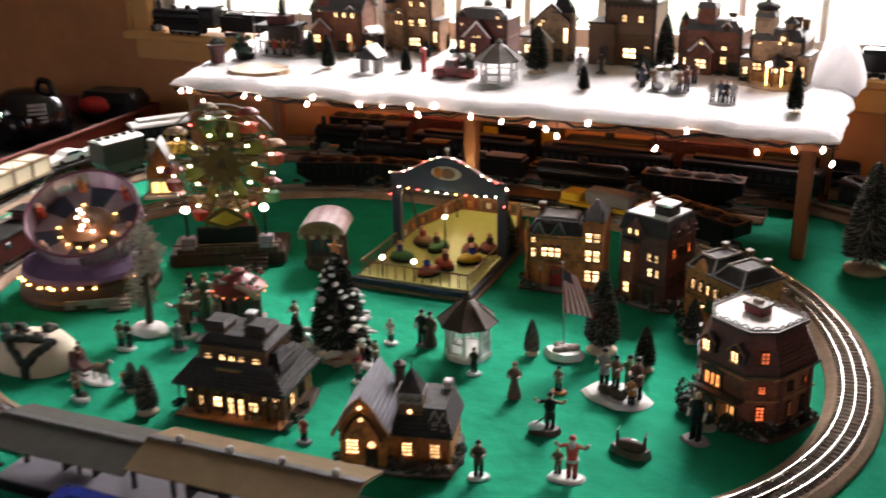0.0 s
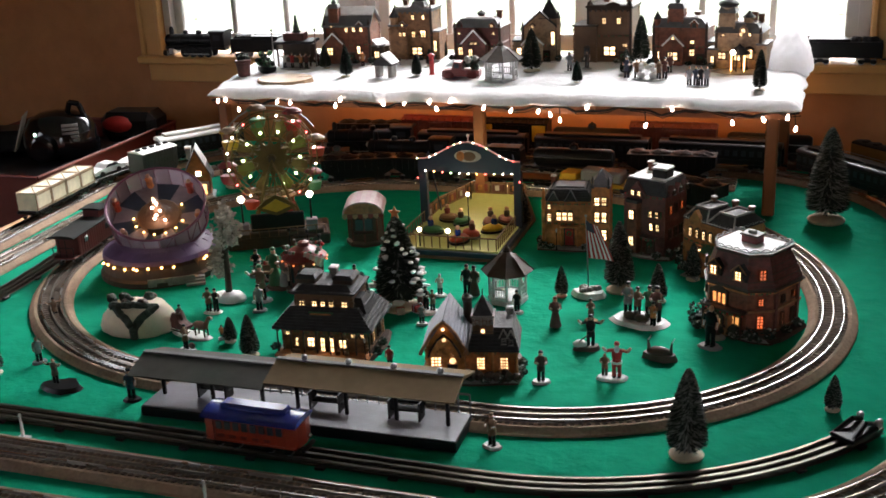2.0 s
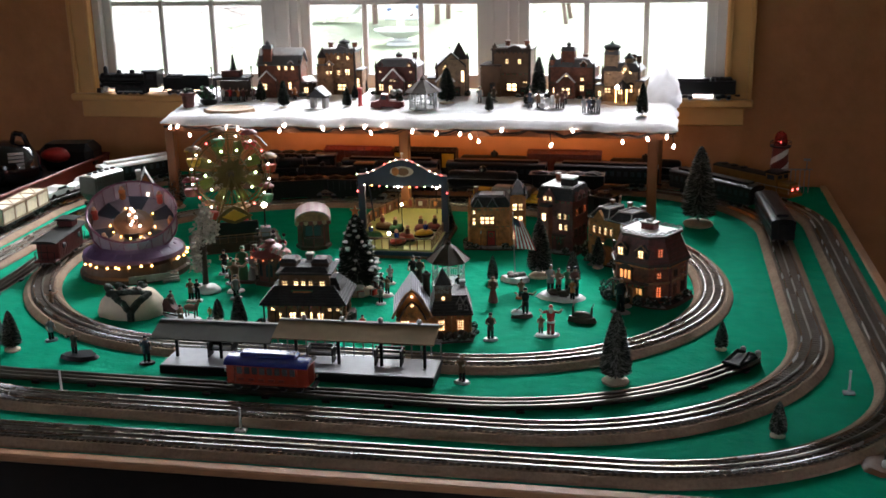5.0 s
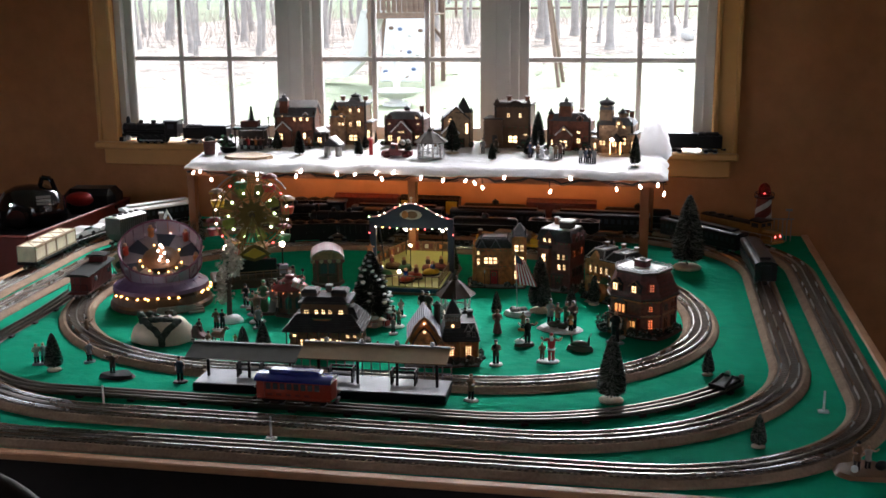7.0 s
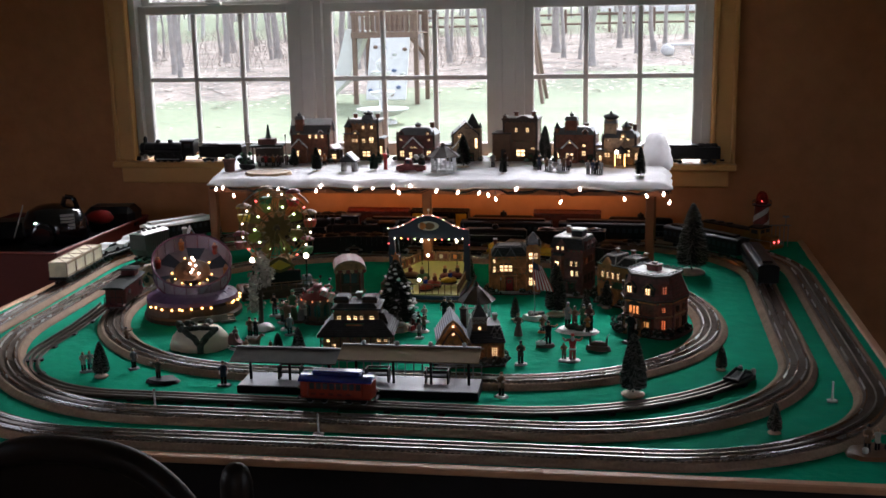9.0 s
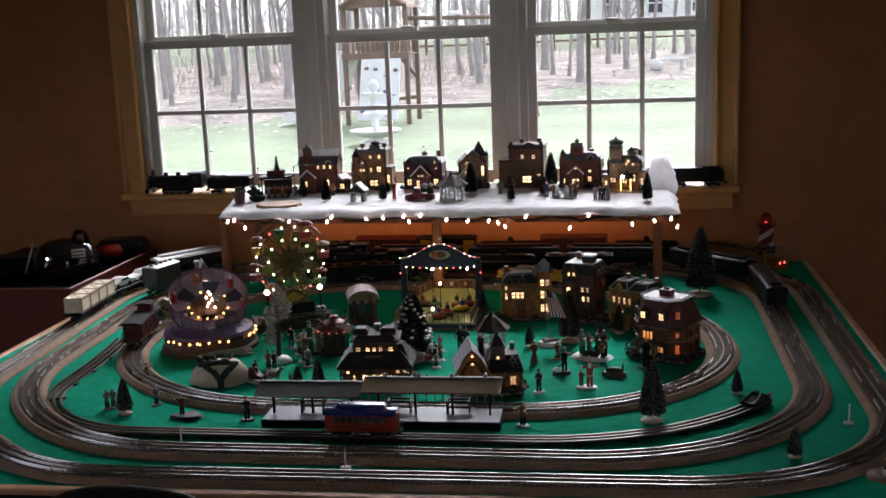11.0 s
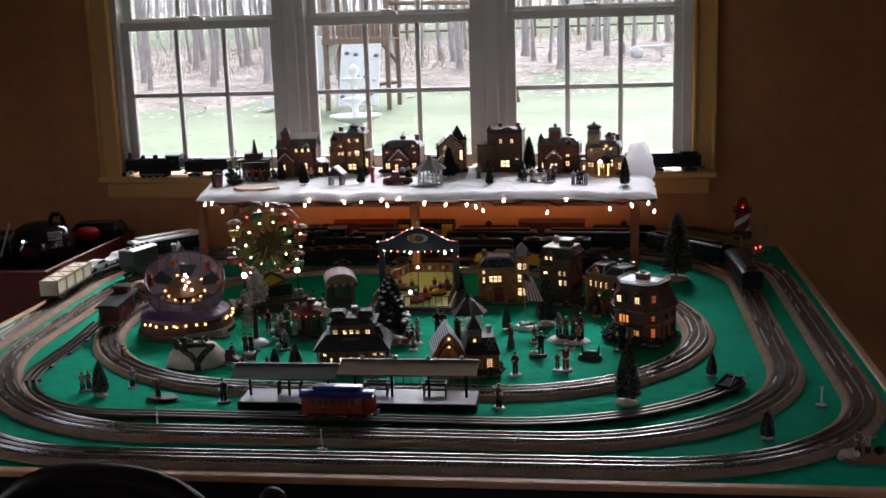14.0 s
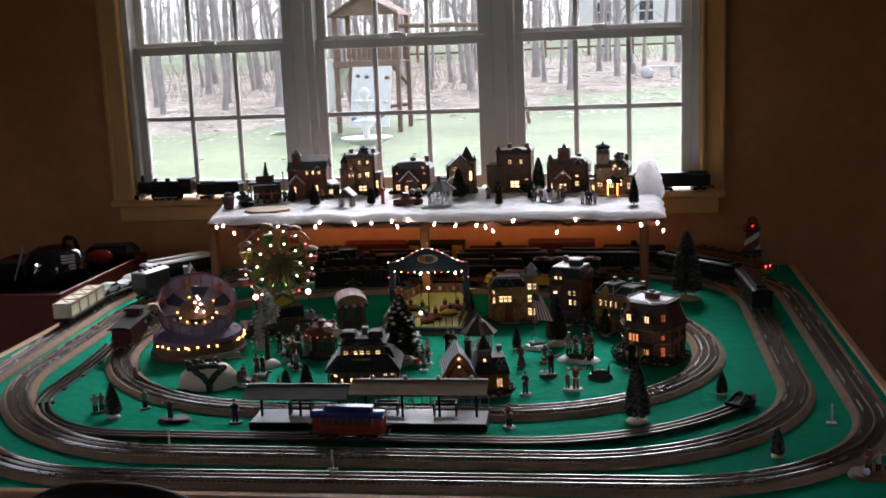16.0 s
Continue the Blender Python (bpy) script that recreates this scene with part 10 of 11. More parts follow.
def christmas_tree(at):
    h = 0.2
    t = brush_tree(at, h, 0.05, 0.25, True, "", "tall dark christmas tree laden with snow, presents below", seed=90, density=1.6, name="christmas_tree")
    rnd = random.Random(6)
    bm = BM()
    for k in range(70):
        f = rnd.random() ** 1.2
        z = 0.025 + 0.165 * f
        r = 0.06 * (1 - f) ** 0.62 + 0.002
        a = rnd.uniform(0, 6.28)
        ball(bm, (r * math.cos(a), r * math.sin(a), z), (rnd.uniform(0.005, 0.011) * (1.1 - 0.5 * f), rnd.uniform(0.005, 0.011) * (1.1 - 0.5 * f), 0.0032), 7)
    rough(bm, 0.0015, 200)
    part("snow_clump", bm, WHITE, t, "white snow on the boughs", kind="stuff")
    bm = BM()
    star = []
    for k in range(10):
        r = 0.014 if k % 2 == 0 else 0.006
        star.append((r * math.sin(2 * math.pi * k / 10), r * math.cos(2 * math.pi * k / 10)))
    prism(bm, star, -0.002, 0.002, upright(0, 0, h + 0.006))
    part("star", bm, TAN, t, "pale star on top")
    for k in range(9):
        a = 2 * math.pi * k / 9 + 0.2
        bm = BM()
        box(bm, (0.052 * math.cos(a), 0.05 * math.sin(a), 0.011), (0.016, 0.013, 0.014), 30 * k, bev=0.001)
        box(bm, (0.052 * math.cos(a), 0.05 * math.sin(a), 0.0115), (0.0166, 0.003, 0.0146), 30 * k, mi=1)
        part("present", bm, [(RED, GREYP, GREEN, PALE)[k % 4], (WHITE, RED)[k % 2]], t, "wrapped present")
    return t


christmas_tree(pose(-0.777, 1.578, TOP))


def frosted_tree(at, h=0.22):
    """Bare-limbed tree with frosted clumps of leaves on a snowy mound."""
    t = thing("frosted_tree", at, "dark trunked tree with frosted pale foliage on snow", "model tree")
    bm = BM()
    lathe(bm, [(0.034, 0), (0.034, 0.006), (0.026, 0.014), (0.01, 0.018)], n=18, m=Matrix.Diagonal((1.15, 0.8, 1, 1)))
    rough(bm, 0.002, 60)
    part("snow_base", bm, WHITE, t, smooth=True)
    rnd = random.Random(12)
    bm = BM()
    top = Vector((0.004, 0, h * 0.5))
    cone(bm, (0, 0, 0.01), top, 0.008, 0.005, 9)
    tips = []
    for k in range(11):
        a = rnd.uniform(0, 6.28)
        p = Vector((0, 0, h * rnd.uniform(0.36, 0.5)))
        q = p + Vector((math.cos(a) * rnd.uniform(0.012, 0.028), math.sin(a) * rnd.uniform(0.012, 0.028), rnd.uniform(-0.03, 0.105)))
        cone(bm, p, q, 0.0024, 0.001, 5)
        tips.append(q)
    part("trunk", bm, DKBROWN, t)
    vs, fs = [], []
    for q in tips + [top + Vector((0, 0, 0.07)), top + Vector((0.01, 0, 0.09))]:
        for k in range(60):
            d = Vector((rnd.gauss(0, 1), rnd.gauss(0, 1), rnd.gauss(0, 1.4))) * 0.0075
            c = q + d
            u = Vector((rnd.gauss(0, 1), rnd.gauss(0, 1), rnd.gauss(0, 1))).normalized() * 0.0062
            v = u.orthogonal().normalized() * 0.0042
            i = len(vs)
            vs += [tuple(c - u), tuple(c + v), tuple(c + u), tuple(c - v)]
            fs.append((i, i + 1, i + 2, i + 3))
    me = bpy.data.meshes.new("crown")
    me.from_pydata(vs, [], fs)
    me.materials.append(FROSTL)
    c = new("crown", me)
    c.parent = t
    return t


frosted_tree(pose(-1.158, 1.535, TOP))
frosted_tree(pose(-1.615, 1.965, TOP, 0, 0, 80) @ Matrix.Diagonal((0.72, 0.72, 0.6, 1)))

# ---- figurines: one plain mesh each ----
FIGM = [WHITE, DKBROWN, BLACK, RED, BROWN, GREYP, SKIN, NAVY, GREEN, PALE, TAN, MAROON]


def stand(bm, rx, ry, mi=0, h=0.004):
    pts = [(rx * math.cos(2 * math.pi * k / 16) * (1 + 0.08 * math.sin(k * 2.3)), ry * math.sin(2 * math.pi * k / 16) * (1 + 0.08 * math.cos(k * 1.9))) for k in range(16)]
    prism(bm, pts, 0, h, mi=mi, shrink=0.86)


def body(bm, x, y, z, h, coat, legs=2, hat=2, skirt=False, arms=0, m=None):
    """A small painted figure of height h standing at x, y, z."""
    M = (m or Matrix()) @ Matrix.Translation((x, y, z))
    w = h * 0.13
    if skirt:
        lathe(bm, [(w * 1.45, 0), (w * 1.35, h * 0.1), (w * 0.75, h * 0.48), (w * 0.6, h * 0.52)], n=10, mi=coat, m=M)
    else:
        for s in (-1, 1):
            lathe(bm, [(w * 0.46, 0), (w * 0.4, h * 0.2), (w * 0.5, h * 0.42)], (s * w * 0.5, 0, 0), 7, legs, M)
            ball(bm, (s * w * 0.5, -w * 0.25, h * 0.02), (w * 0.42, w * 0.7, h * 0.025), 7, 2, M)
        lathe(bm, [(w * 0.95, h * 0.34), (w * 1.0, h * 0.4), (w * 0.8, h * 0.52)], n=9, mi=coat, m=M)
    lathe(bm, [(w * 0.78, h * 0.5), (w * 1.0, h * 0.68), (w * 0.85, h * 0.78), (w * 0.36, h * 0.83)], n=9, mi=coat, m=M @ Matrix.Diagonal((1.08, 0.78, 1, 1)))
    for s in (-1, 1):
        sh = Vector((s * w * 0.95, 0, h * 0.76))
        if arms == 1:
            el = sh + Vector((s * w * 1.1, -w * 0.3, -h * 0.02))
            ha = el + Vector((s * w * 0.6, -w * 0.3, h * 0.1))
        elif arms == 2:
            el = sh + Vector((s * w * 0.3, -w * 0.5, -h * 0.14))
            ha = el + Vector((-s * w * 0.4, -w * 1.0, h * 0.03))
        else:
            el = sh + Vector((s * w * 0.3, 0, -h * 0.16))
            ha = el + Vector((0, -w * 0.4, -h * 0.13))
        cone(bm, M @ sh, M @ el, w * 0.36, w * 0.32, 6, coat)
        cone(bm, M @ el, M @ ha, w * 0.32, w * 0.26, 6, coat)
        ball(bm, ha, w * 0.28, 6, 6, M)
    ball(bm, (0, 0, h * 0.89), (h * 0.062, h * 0.066, h * 0.078), 9, 6, M)
    if hat is not None:
        lathe(bm, [(h * 0.085, h * 0.925), (h * 0.066, h * 0.935), (h * 0.06, h * 0.985), (h * 0.03, h * 1.0)], n=9, mi=hat, m=M)


def used(bm):
    """Keeps only the paints that a figure wears."""
    ids = sorted({f.material_index for f in bm.faces})
    for f in bm.faces:
        f.material_index = ids.index(f.material_index)
    return [FIGM[i] for i in ids]


def figure(bm, at, label, group="village figurines", name="figurine"):
    mats = used(bm)
    return tagged(part(name, bm, mats, None, at=at, smooth=True), label, "figurine", group)


def man(x, y, h, coat, rot, label, base=0, z=TOP, **kw):
    bm = BM()
    if base is not None:
        stand(bm, h * 0.27, h * 0.2, base)
    body(bm, 0, 0, 0.003, h - 0.003, coat, **kw)
    return figure(bm, pose(x, y, z, 0, 0, rot), label)


man(-0.406, 1.307, 0.062, 1, 20, "dark coated man figurine on a snowy base", arms=2)
man(-0.138, 1.522, 0.086, 2, -20, "tall dark man figurine on a grey base", 5, arms=0, hat=None)
man(-0.437, 1.545, 0.066, 11, 10, "woman figurine in a long maroon dress", None, skirt=True, arms=2, hat=4)
man(-0.425, 1.07, 0.06, 4, -15, "brown coated man figurine bending on snow", arms=2, hat=4)
man(-1.088, 1.068, 0.062, 7, 15, "station guard figurine in dark blue", 2)
man(-1.082, 1.542, 0.084, 4, 30, "man figurine carrying a pole", 0, arms=1, hat=8)
man(-0.688, 1.297, 0.046, 3, 0, "small figurine in a red coat", 5)
man(-0.53, 1.6, 0.05, 2, 0, "dark figurine sweeping snow by the gazebo", 0)
man(-1.065, 1.342, 0.03, 10, 10, "small child figurine in a pale coat", 0)
man(-1.115, 1.60, 0.07, 8, -20, "figurine in a green coat on a base", 5, arms=2)
man(-1.06, 1.49, 0.06, 5, 40, "grey coated figurine on a base", 5)
man(-0.905, 1.64, 0.062, 4, -10, "brown coated figurine behind the depot", 5, arms=2)
man(-1.165, 1.675, 0.066, 2, 25, "dark figurine pushing a hand cart", 5, arms=2)
bm = BM()
stand(bm, 0.036, 0.026, 1, 0.006)
body(bm, -0.012, 0.004, 0.005, 0.088, 8, arms=2, hat=8, skirt=True)
body(bm, 0.012, -0.002, 0.005, 0.076, 5, arms=2, hat=4, skirt=True)
body(bm, 0.026, -0.012, 0.005, 0.046, 9, arms=1, hat=0)
figure(bm, pose(-1.08, 1.625, TOP, 0, 0, 12), "green and grey coated figurines with a child on a dark base")
bm = BM()
stand(bm, 0.03, 0.02, 1, 0.004)
box(bm, (0.004, 0, 0.03), (0.04, 0.022, 0.018), 0, 4, 0.001)
for s in (-1, 1):
    lathe(bm, [(0.011, -0.0012), (0.011, 0.0012)], (0, 0, 0), 14, 2, Matrix.Translation((0.006, s * 0.0135, 0.016)) @ Matrix.Rotation(math.pi / 2, 4, "X"))
    wire(bm, [(-0.016, s * 0.009, 0.028), (-0.036, s * 0.009, 0.034)], 0.0012, 5, 1)
for k in range(6):
    ball(bm, (-0.008 + 0.006 * k, 0.004 * (-1) ** k, 0.042), 0.006, 7, (8, 3, 10)[k % 3])
figure(bm, pose(-1.13, 1.66, TOP, 0, 0, 30), "brown hand cart heaped with goods", name="hand_cart")
man(-1.47, 1.35, 0.05, 4, 60, "small brown figurine by the trolley line", 5, arms=1)
man(-1.36, 1.16, 0.055, 5, 60, "small grey figurine beside the track", 5, hat=None)

bm = BM()
stand(bm, 0.028, 0.018, 0)
body(bm, 0.008, 0, 0.003, 0.068, 3, legs=3, hat=3, arms=1)
lathe(bm, [(0.0095, 0.03), (0.0098, 0.034)], (0.008, 0, 0), 10, 0)
ball(bm, (0.008, -0.005, 0.058), (0.005, 0.003, 0.007), 8, 0)
body(bm, -0.013, 0.004, 0.003, 0.044, 4, legs=1, hat=None, arms=2)
figure(bm, pose(-0.289, 1.352, TOP, 0, 0, 8), "red coated santa figurine with child on snow")
bm = BM()
stand(bm, 0.026, 0.016, 1, 0.008)
body(bm, 0.008, 0, 0.004, 0.066, 2, arms=1)
ball(bm, (-0.012, -0.004, 0.012), (0.014, 0.009, 0.008), 9, 0)
cone(bm, (0.014, -0.004, 0.04), (-0.014, -0.008, 0.018), 0.0012, 0.0012, 5, 1)
figure(bm, pose(-0.358, 1.462, TOP, 0, 0, 15), "dark figurine pulling a loaded sled")
bm = BM()
stand(bm, 0.014, 0.01, 10)
body(bm, 0, 0, 0.003, 0.046, 4, arms=2)
figure(bm, pose(-0.376, 1.59, TOP), "brown coated figurine on a pale base")
bm = BM()
stand(bm, 0.033, 0.017, 1, 0.012)
rough(bm, 0.002, 80)
for s in (-1, 1):
    cone(bm, (s * 0.02, 0, 0.01), (s * 0.022, 0, 0.036), 0.004, 0.0015, 7, 1)
    cone(bm, (s * 0.022, 0, 0.034), (s * 0.022 + 0.006, -0.004, 0.046), 0.0014, 0.0006, 5, 1)
ball(bm, (0, 0, 0.014), (0.024, 0.011, 0.01), 10, 1)
figure(bm, pose(-0.22, 1.45, TOP, 0, 0, -8), "dark reindeer figurine lying on the green")
bm = BM()
stand(bm, 0.06, 0.042, 0, 0.007)
for x, y, hh, c in ((-0.03, 0.01, 0.07, 5), (-0.012, 0.016, 0.06, 4), (0.012, 0.018, 0.066, 8), (0.034, 0.004, 0.074, 11), (0.036, -0.02, 0.05, 10)):
    body(bm, x, y, 0.006, hh, c, arms=2)
for x, y in ((-0.012, -0.016), (0.012, -0.02)):
    ball(bm, (x, y, 0.016), (0.016, 0.008, 0.009), 9, 1)
    ball(bm, (x + 0.014, y - 0.004, 0.026), (0.006, 0.004, 0.006), 8, 1)
    for s in (-1, 1):
        cone(bm, (x + s * 0.008, y, 0.006), (x + s * 0.008, y, 0.014), 0.0018, 0.0018, 5, 1)
figure(bm, pose(-0.283, 1.612, TOP, 0, 0, -14), "carol group figurine with dogs on a snowy base")
bm = BM()
stand(bm, 0.02, 0.014, 0)
for x, hh, c in ((-0.008, 0.054, 4), (0.008, 0.052, 2)):
    body(bm, x, 0, 0.003, hh, c, arms=2)
figure(bm, pose(-1.155, 1.46, TOP, 0, 0, 10), "couple figurine in winter coats on snow")
bm = BM()
stand(bm, 0.018, 0.012, 5)
for x, hh, c in ((-0.007, 0.068, 2), (0.009, 0.066, 1)):
    body(bm, x, 0, 0.003, hh, c, arms=0, skirt=x > 0)
figure(bm, pose(-0.652, 1.67, TOP), "dark couple figurine by the gazebo")
bm = BM()
stand(bm, 0.05, 0.02, 0)
prism(bm, [(-0.045, 0.012), (-0.008, 0.012), (-0.004, 0.02), (-0.012, 0.02), (-0.022, 0.026), (-0.03, 0.044), (-0.04, 0.044), (-0.046, 0.03)], -0.011, 0.011, upright(), 11)
for s in (-1, 1):
    wire(bm, [(-0.048, s * 0.01, 0.008), (-0.004, s * 0.01, 0.006), (0.004, s * 0.01, 0.012)], 0.0013, 5, 2)
body(bm, -0.028, 0, 0.016, 0.046, 11, arms=2, hat=2)
ball(bm, (0.026, 0, 0.026), (0.02, 0.008, 0.009), 10, 4)
cone(bm, (0.038, 0, 0.028), (0.05, 0, 0.046), 0.006, 0.003, 8, 4)
ball(bm, (0.053, 0, 0.046), (0.008, 0.004, 0.004), 8, 4)
for dx in (0.014, 0.038):
    for s in (-1, 1):
        cone(bm, (dx, s * 0.005, 0.004), (dx, s * 0.005, 0.022), 0.0017, 0.0022, 5, 1)
figure(bm, pose(-1.135, 1.345, TOP, 0, 0, -12), "horse sleigh figurine on a snowy base")
bm = BM()
stand(bm, 0.02, 0.012, 0)
body(bm, -0.005, 0, 0.003, 0.052, 4, arms=2)
ball(bm, (0.01, 0, 0.012), (0.008, 0.004, 0.007), 7, 1)
figure(bm, pose(-1.102, 1.277, TOP, 0, 0, -10), "figurine with a dog on a snowy base")
bm = BM()
stand(bm, 0.042, 0.026, 2, 0.008)
rough(bm, 0.003, 60)
body(bm, -0.012, 0.002, 0.006, 0.052, 1, hat=None, arms=1)
figure(bm, pose(-1.246, 1.078, TOP), "dark figurine leaping on a brown rock base")
man(-0.715, 1.655, 0.05, 9, 0, "pale coated figurine near the christmas tree", 0, arms=2, hat=5)
man(-0.86, 1.585, 0.048, 1, 30, "dark figurine beside the christmas tree", 0, arms=2)
man(-0.845, 1.625, 0.04, 3, -20, "small child figurine in red by the tree", 0, arms=1)
man(-0.70, 1.50, 0.046, 5, 15, "grey figurine before the christmas tree", 0, arms=2)
bm = BM()
stand(bm, 0.03, 0.02, 0, 0.005)
for x, hh, c in ((-0.014, 0.048, 11), (0.0, 0.052, 2), (0.015, 0.046, 4)):
    body(bm, x, 0.002, 0.004, hh, c, arms=2)
figure(bm, pose(-0.715, 1.565, TOP, 0, 0, -8), "three carol figurines standing on a snowy base")
bm = BM()
stand(bm, 0.06, 0.044, 4, 0.007)
rough(bm, 0.002, 60)
body(bm, -0.016, 0, 0.005, 0.056, 4, arms=2)
body(bm, 0.006, 0.006, 0.005, 0.046, 9, arms=1, hat=None)
ball(bm, (0.026, -0.006, 0.016), (0.012, 0.007, 0.01), 8, 2)
ball(bm, (-0.024, -0.012, 0.012), 0.007, 8, 0)
figure(bm, pose(0.334, 0.84, TOP, 0, 0, 10), "brown figurines with a dark dog on an oval base")
bm = BM()
stand(bm, 0.02, 0.014, 5, 0.004)
for s in (-1, 1):
    body(bm, s * 0.008, 0, 0.003, 0.05, 5 if s > 0 else 9, arms=2, hat=None)
figure(bm, pose(-1.47, 1.13, TOP, 0, 0, 40), "pale pair figurine beside the trolley line")

# white distance posts along the tracks
first = None
for x, y in ((-0.775, 0.795), (-1.185, 0.96 - 0.06), (0.302, 1.128)):
    t = thing("signal_post", pose(x, y, TOP), "small white post on a round foot", "track post", "white track posts")
    bm = BM()
    box(bm, (0, 0, 0.0025), (0.022, 0.014, 0.005), bev=0.0015)
    part("foot", bm, WHITE, t)
    bm = BM()
    cone(bm, (0, 0, 0.004), (0, 0, 0.044), 0.0026, 0.002, 8)
    ball(bm, (0, 0, 0.045), 0.0028, 8)
    part("post", bm, WHITE, t)

# ---- figures and small things on the snow shelf ----
SG = "figurines on the snow shelf"
bm = BM()
stand(bm, 0.055, 0.03, 5, 0.004)
for x, y, hh, c in ((-0.05, 0, 0.058, 7), (-0.025, 0.004, 0.05, 4), (0.048, 0.002, 0.056, 11), (0.034, -0.006, 0.05, 4)):
    body(bm, x, y, 0.003, hh, c, arms=2)
for x in (-0.012, 0.018):
    ball(bm, (x, 0, 0.012), 0.011, 9, 0)
    ball(bm, (x, 0, 0.027), 0.008, 9, 0)
    ball(bm, (x, 0, 0.038), 0.006, 9, 0)
figure(bm, pose(-0.409, 2.445, S0), "group of figurines round snowmen on a grey base", SG)
bm = BM()
stand(bm, 0.03, 0.012, 5, 0.003)
for x, c in ((-0.02, 5), (-0.004, 7), (0.008, 2), (0.022, 5)):
    body(bm, x, 0, 0.003, 0.05, c, arms=0, hat=None)
figure(bm, pose(-0.269, 2.365, S0), "row of grey figurines standing in snow", SG)
man(-0.63, 2.53, 0.056, 5, 10, "grey coated figurine in the snow", 0, S0)
man(-0.592, 2.58, 0.052, 1, -10, "dark coated figurine in the snow", 5, S0)
man(-0.36, 2.53, 0.055, 11, 0, "maroon coated figurine before the school house", 0, S0)
man(-1.145, 2.575, 0.03, 1, 0, "small dark dog walker figurine in snow", 0, S0)
man(-1.255, 2.56, 0.05, 10, 0, "tan coated figurine by the inn", 0, S0)
man(-1.395, 2.545, 0.05, 11, 20, "maroon coated figurine by the kiosk", 0, S0)
bm = BM()
stand(bm, 0.05, 0.024, 5, 0.003)
for x, c in ((-0.035, 9), (-0.01, 3), (0.018, 10), (0.036, 11)):
    body(bm, x, 0.0, 0.003, 0.045, c, arms=1, hat=4)
figure(bm, pose(-1.455, 2.52, S0), "group of skating figurines on a grey pond base", SG)
bm = BM()
for x, c in ((-0.008, 4), (0.012, 4)):
    ball(bm, (x, 0, 0.013), (0.011, 0.005, 0.006), 8, c)
    for s in (-1, 1):
        cone(bm, (x + s * 0.007, 0, 0), (x + s * 0.007, 0, 0.011), 0.0016, 0.0016, 5, c)
figure(bm, pose(-1.21, 2.60, S0), "pair of small brown dog figurines", SG)

box_ = thing("post_box", pose(-1.001, 2.452, S0), "red pillar post box in cotton snow", "post box")
bm = BM()
lathe(bm, [(0.009, 0), (0.009, 0.004), (0.0065, 0.006), (0.0065, 0.052), (0.009, 0.054), (0.009, 0.058), (0.0, 0.064)], n=14)
part("pillar", bm, RED, box_, smooth=True)
bm = BM()
box(bm, (0, -0.0065, 0.044), (0.007, 0.001, 0.002))
part("slot", bm, BLACK, box_)


def toy_truck(at):
    t = thing("toy_truck", at, "dark red vintage truck loaded with greenery on snow", "toy vehicle")
    bm = BM()
    prism(bm, [(-0.054, 0.008), (0.05, 0.008), (0.05, 0.024), (0.004, 0.026), (0.0, 0.046), (-0.02, 0.048), (-0.026, 0.028), (-0.052, 0.024)], -0.018, 0.018, upright())
    for x in (-0.034, 0.03):
        for s in (-1, 1):
            ball(bm, (x, s * 0.018, 0.012), (0.015, 0.006, 0.011), 10)
    part("body", bm, DKRED, t, smooth=False)
    for x in (-0.034, 0.03):
        for s in (-1, 1):
            bm = BM()
            cone(bm, (x, s * 0.017, 0.009), (x, s * 0.022, 0.009), 0.009, 0.009, 14)
            part("wheel", bm, BLACK, t)
    for s in (-1, 1):
        bm = BM()
        box(bm, (-0.012, s * 0.0183, 0.037), (0.014, 0.001, 0.011))
        part("side_window", bm, DARKGL, t)
    bm = BM()
    r = random.Random(3)
    for k in range(14):
        ball(bm, (r.uniform(0.008, 0.046), r.uniform(-0.013, 0.013), 0.03 + r.uniform(0, 0.026)), 0.009, 7, k % 3)
    rough(bm, 0.003, 150)
    part("load", bm, [NEEDLE, DKBROWN, STONE], t, "dark heaped greenery")
    return t


toy_truck(pose(-0.9, 2.415, S0, 0, 0, 6))


def kiosk(at):
    t = thing("garden_kiosk", at, "open dark kiosk with red roof box and little tree", "kiosk")
    for x in (-0.05, 0.05):
        for y in (-0.03, 0.03):
            bm = BM()
            cone(bm, (x, y, 0), (x, y, 0.07), 0.003, 0.003, 6)
            part("post", bm, DKBROWN, t)
    bm = BM()
    box(bm, (0, 0, 0.073), (0.125, 0.08, 0.008), bev=0.002)
    part("roof", bm, SLATE, t)
    bm = BM()
    box(bm, (0.0, 0, 0.088), (0.062, 0.05, 0.022), bev=0.002)
    part("roof_box", bm, MAROON, t)
    bm = BM()
    for k in range(5):
        lathe(bm, [(0.014 - 0.0025 * k, 0), (0.003, 0.013)], (0.004, 0, 0.1 + 0.009 * k), 9)
    part("roof_tree", bm, NEEDLE, t)
    for x in (-0.058, 0.075):
        bm = BM()
        cone(bm, (x, -0.045, 0), (x, -0.045, 0.11), 0.0022, 0.0018, 6)
        ball(bm, (x, -0.045, 0.113), 0.004, 8)
        part("lamp_post", bm, STONE, t)
    bm = BM()
    box(bm, (0, 0.025, 0.03), (0.1, 0.01, 0.06))
    part("back_panel", bm, DKBROWN, t)
    return t


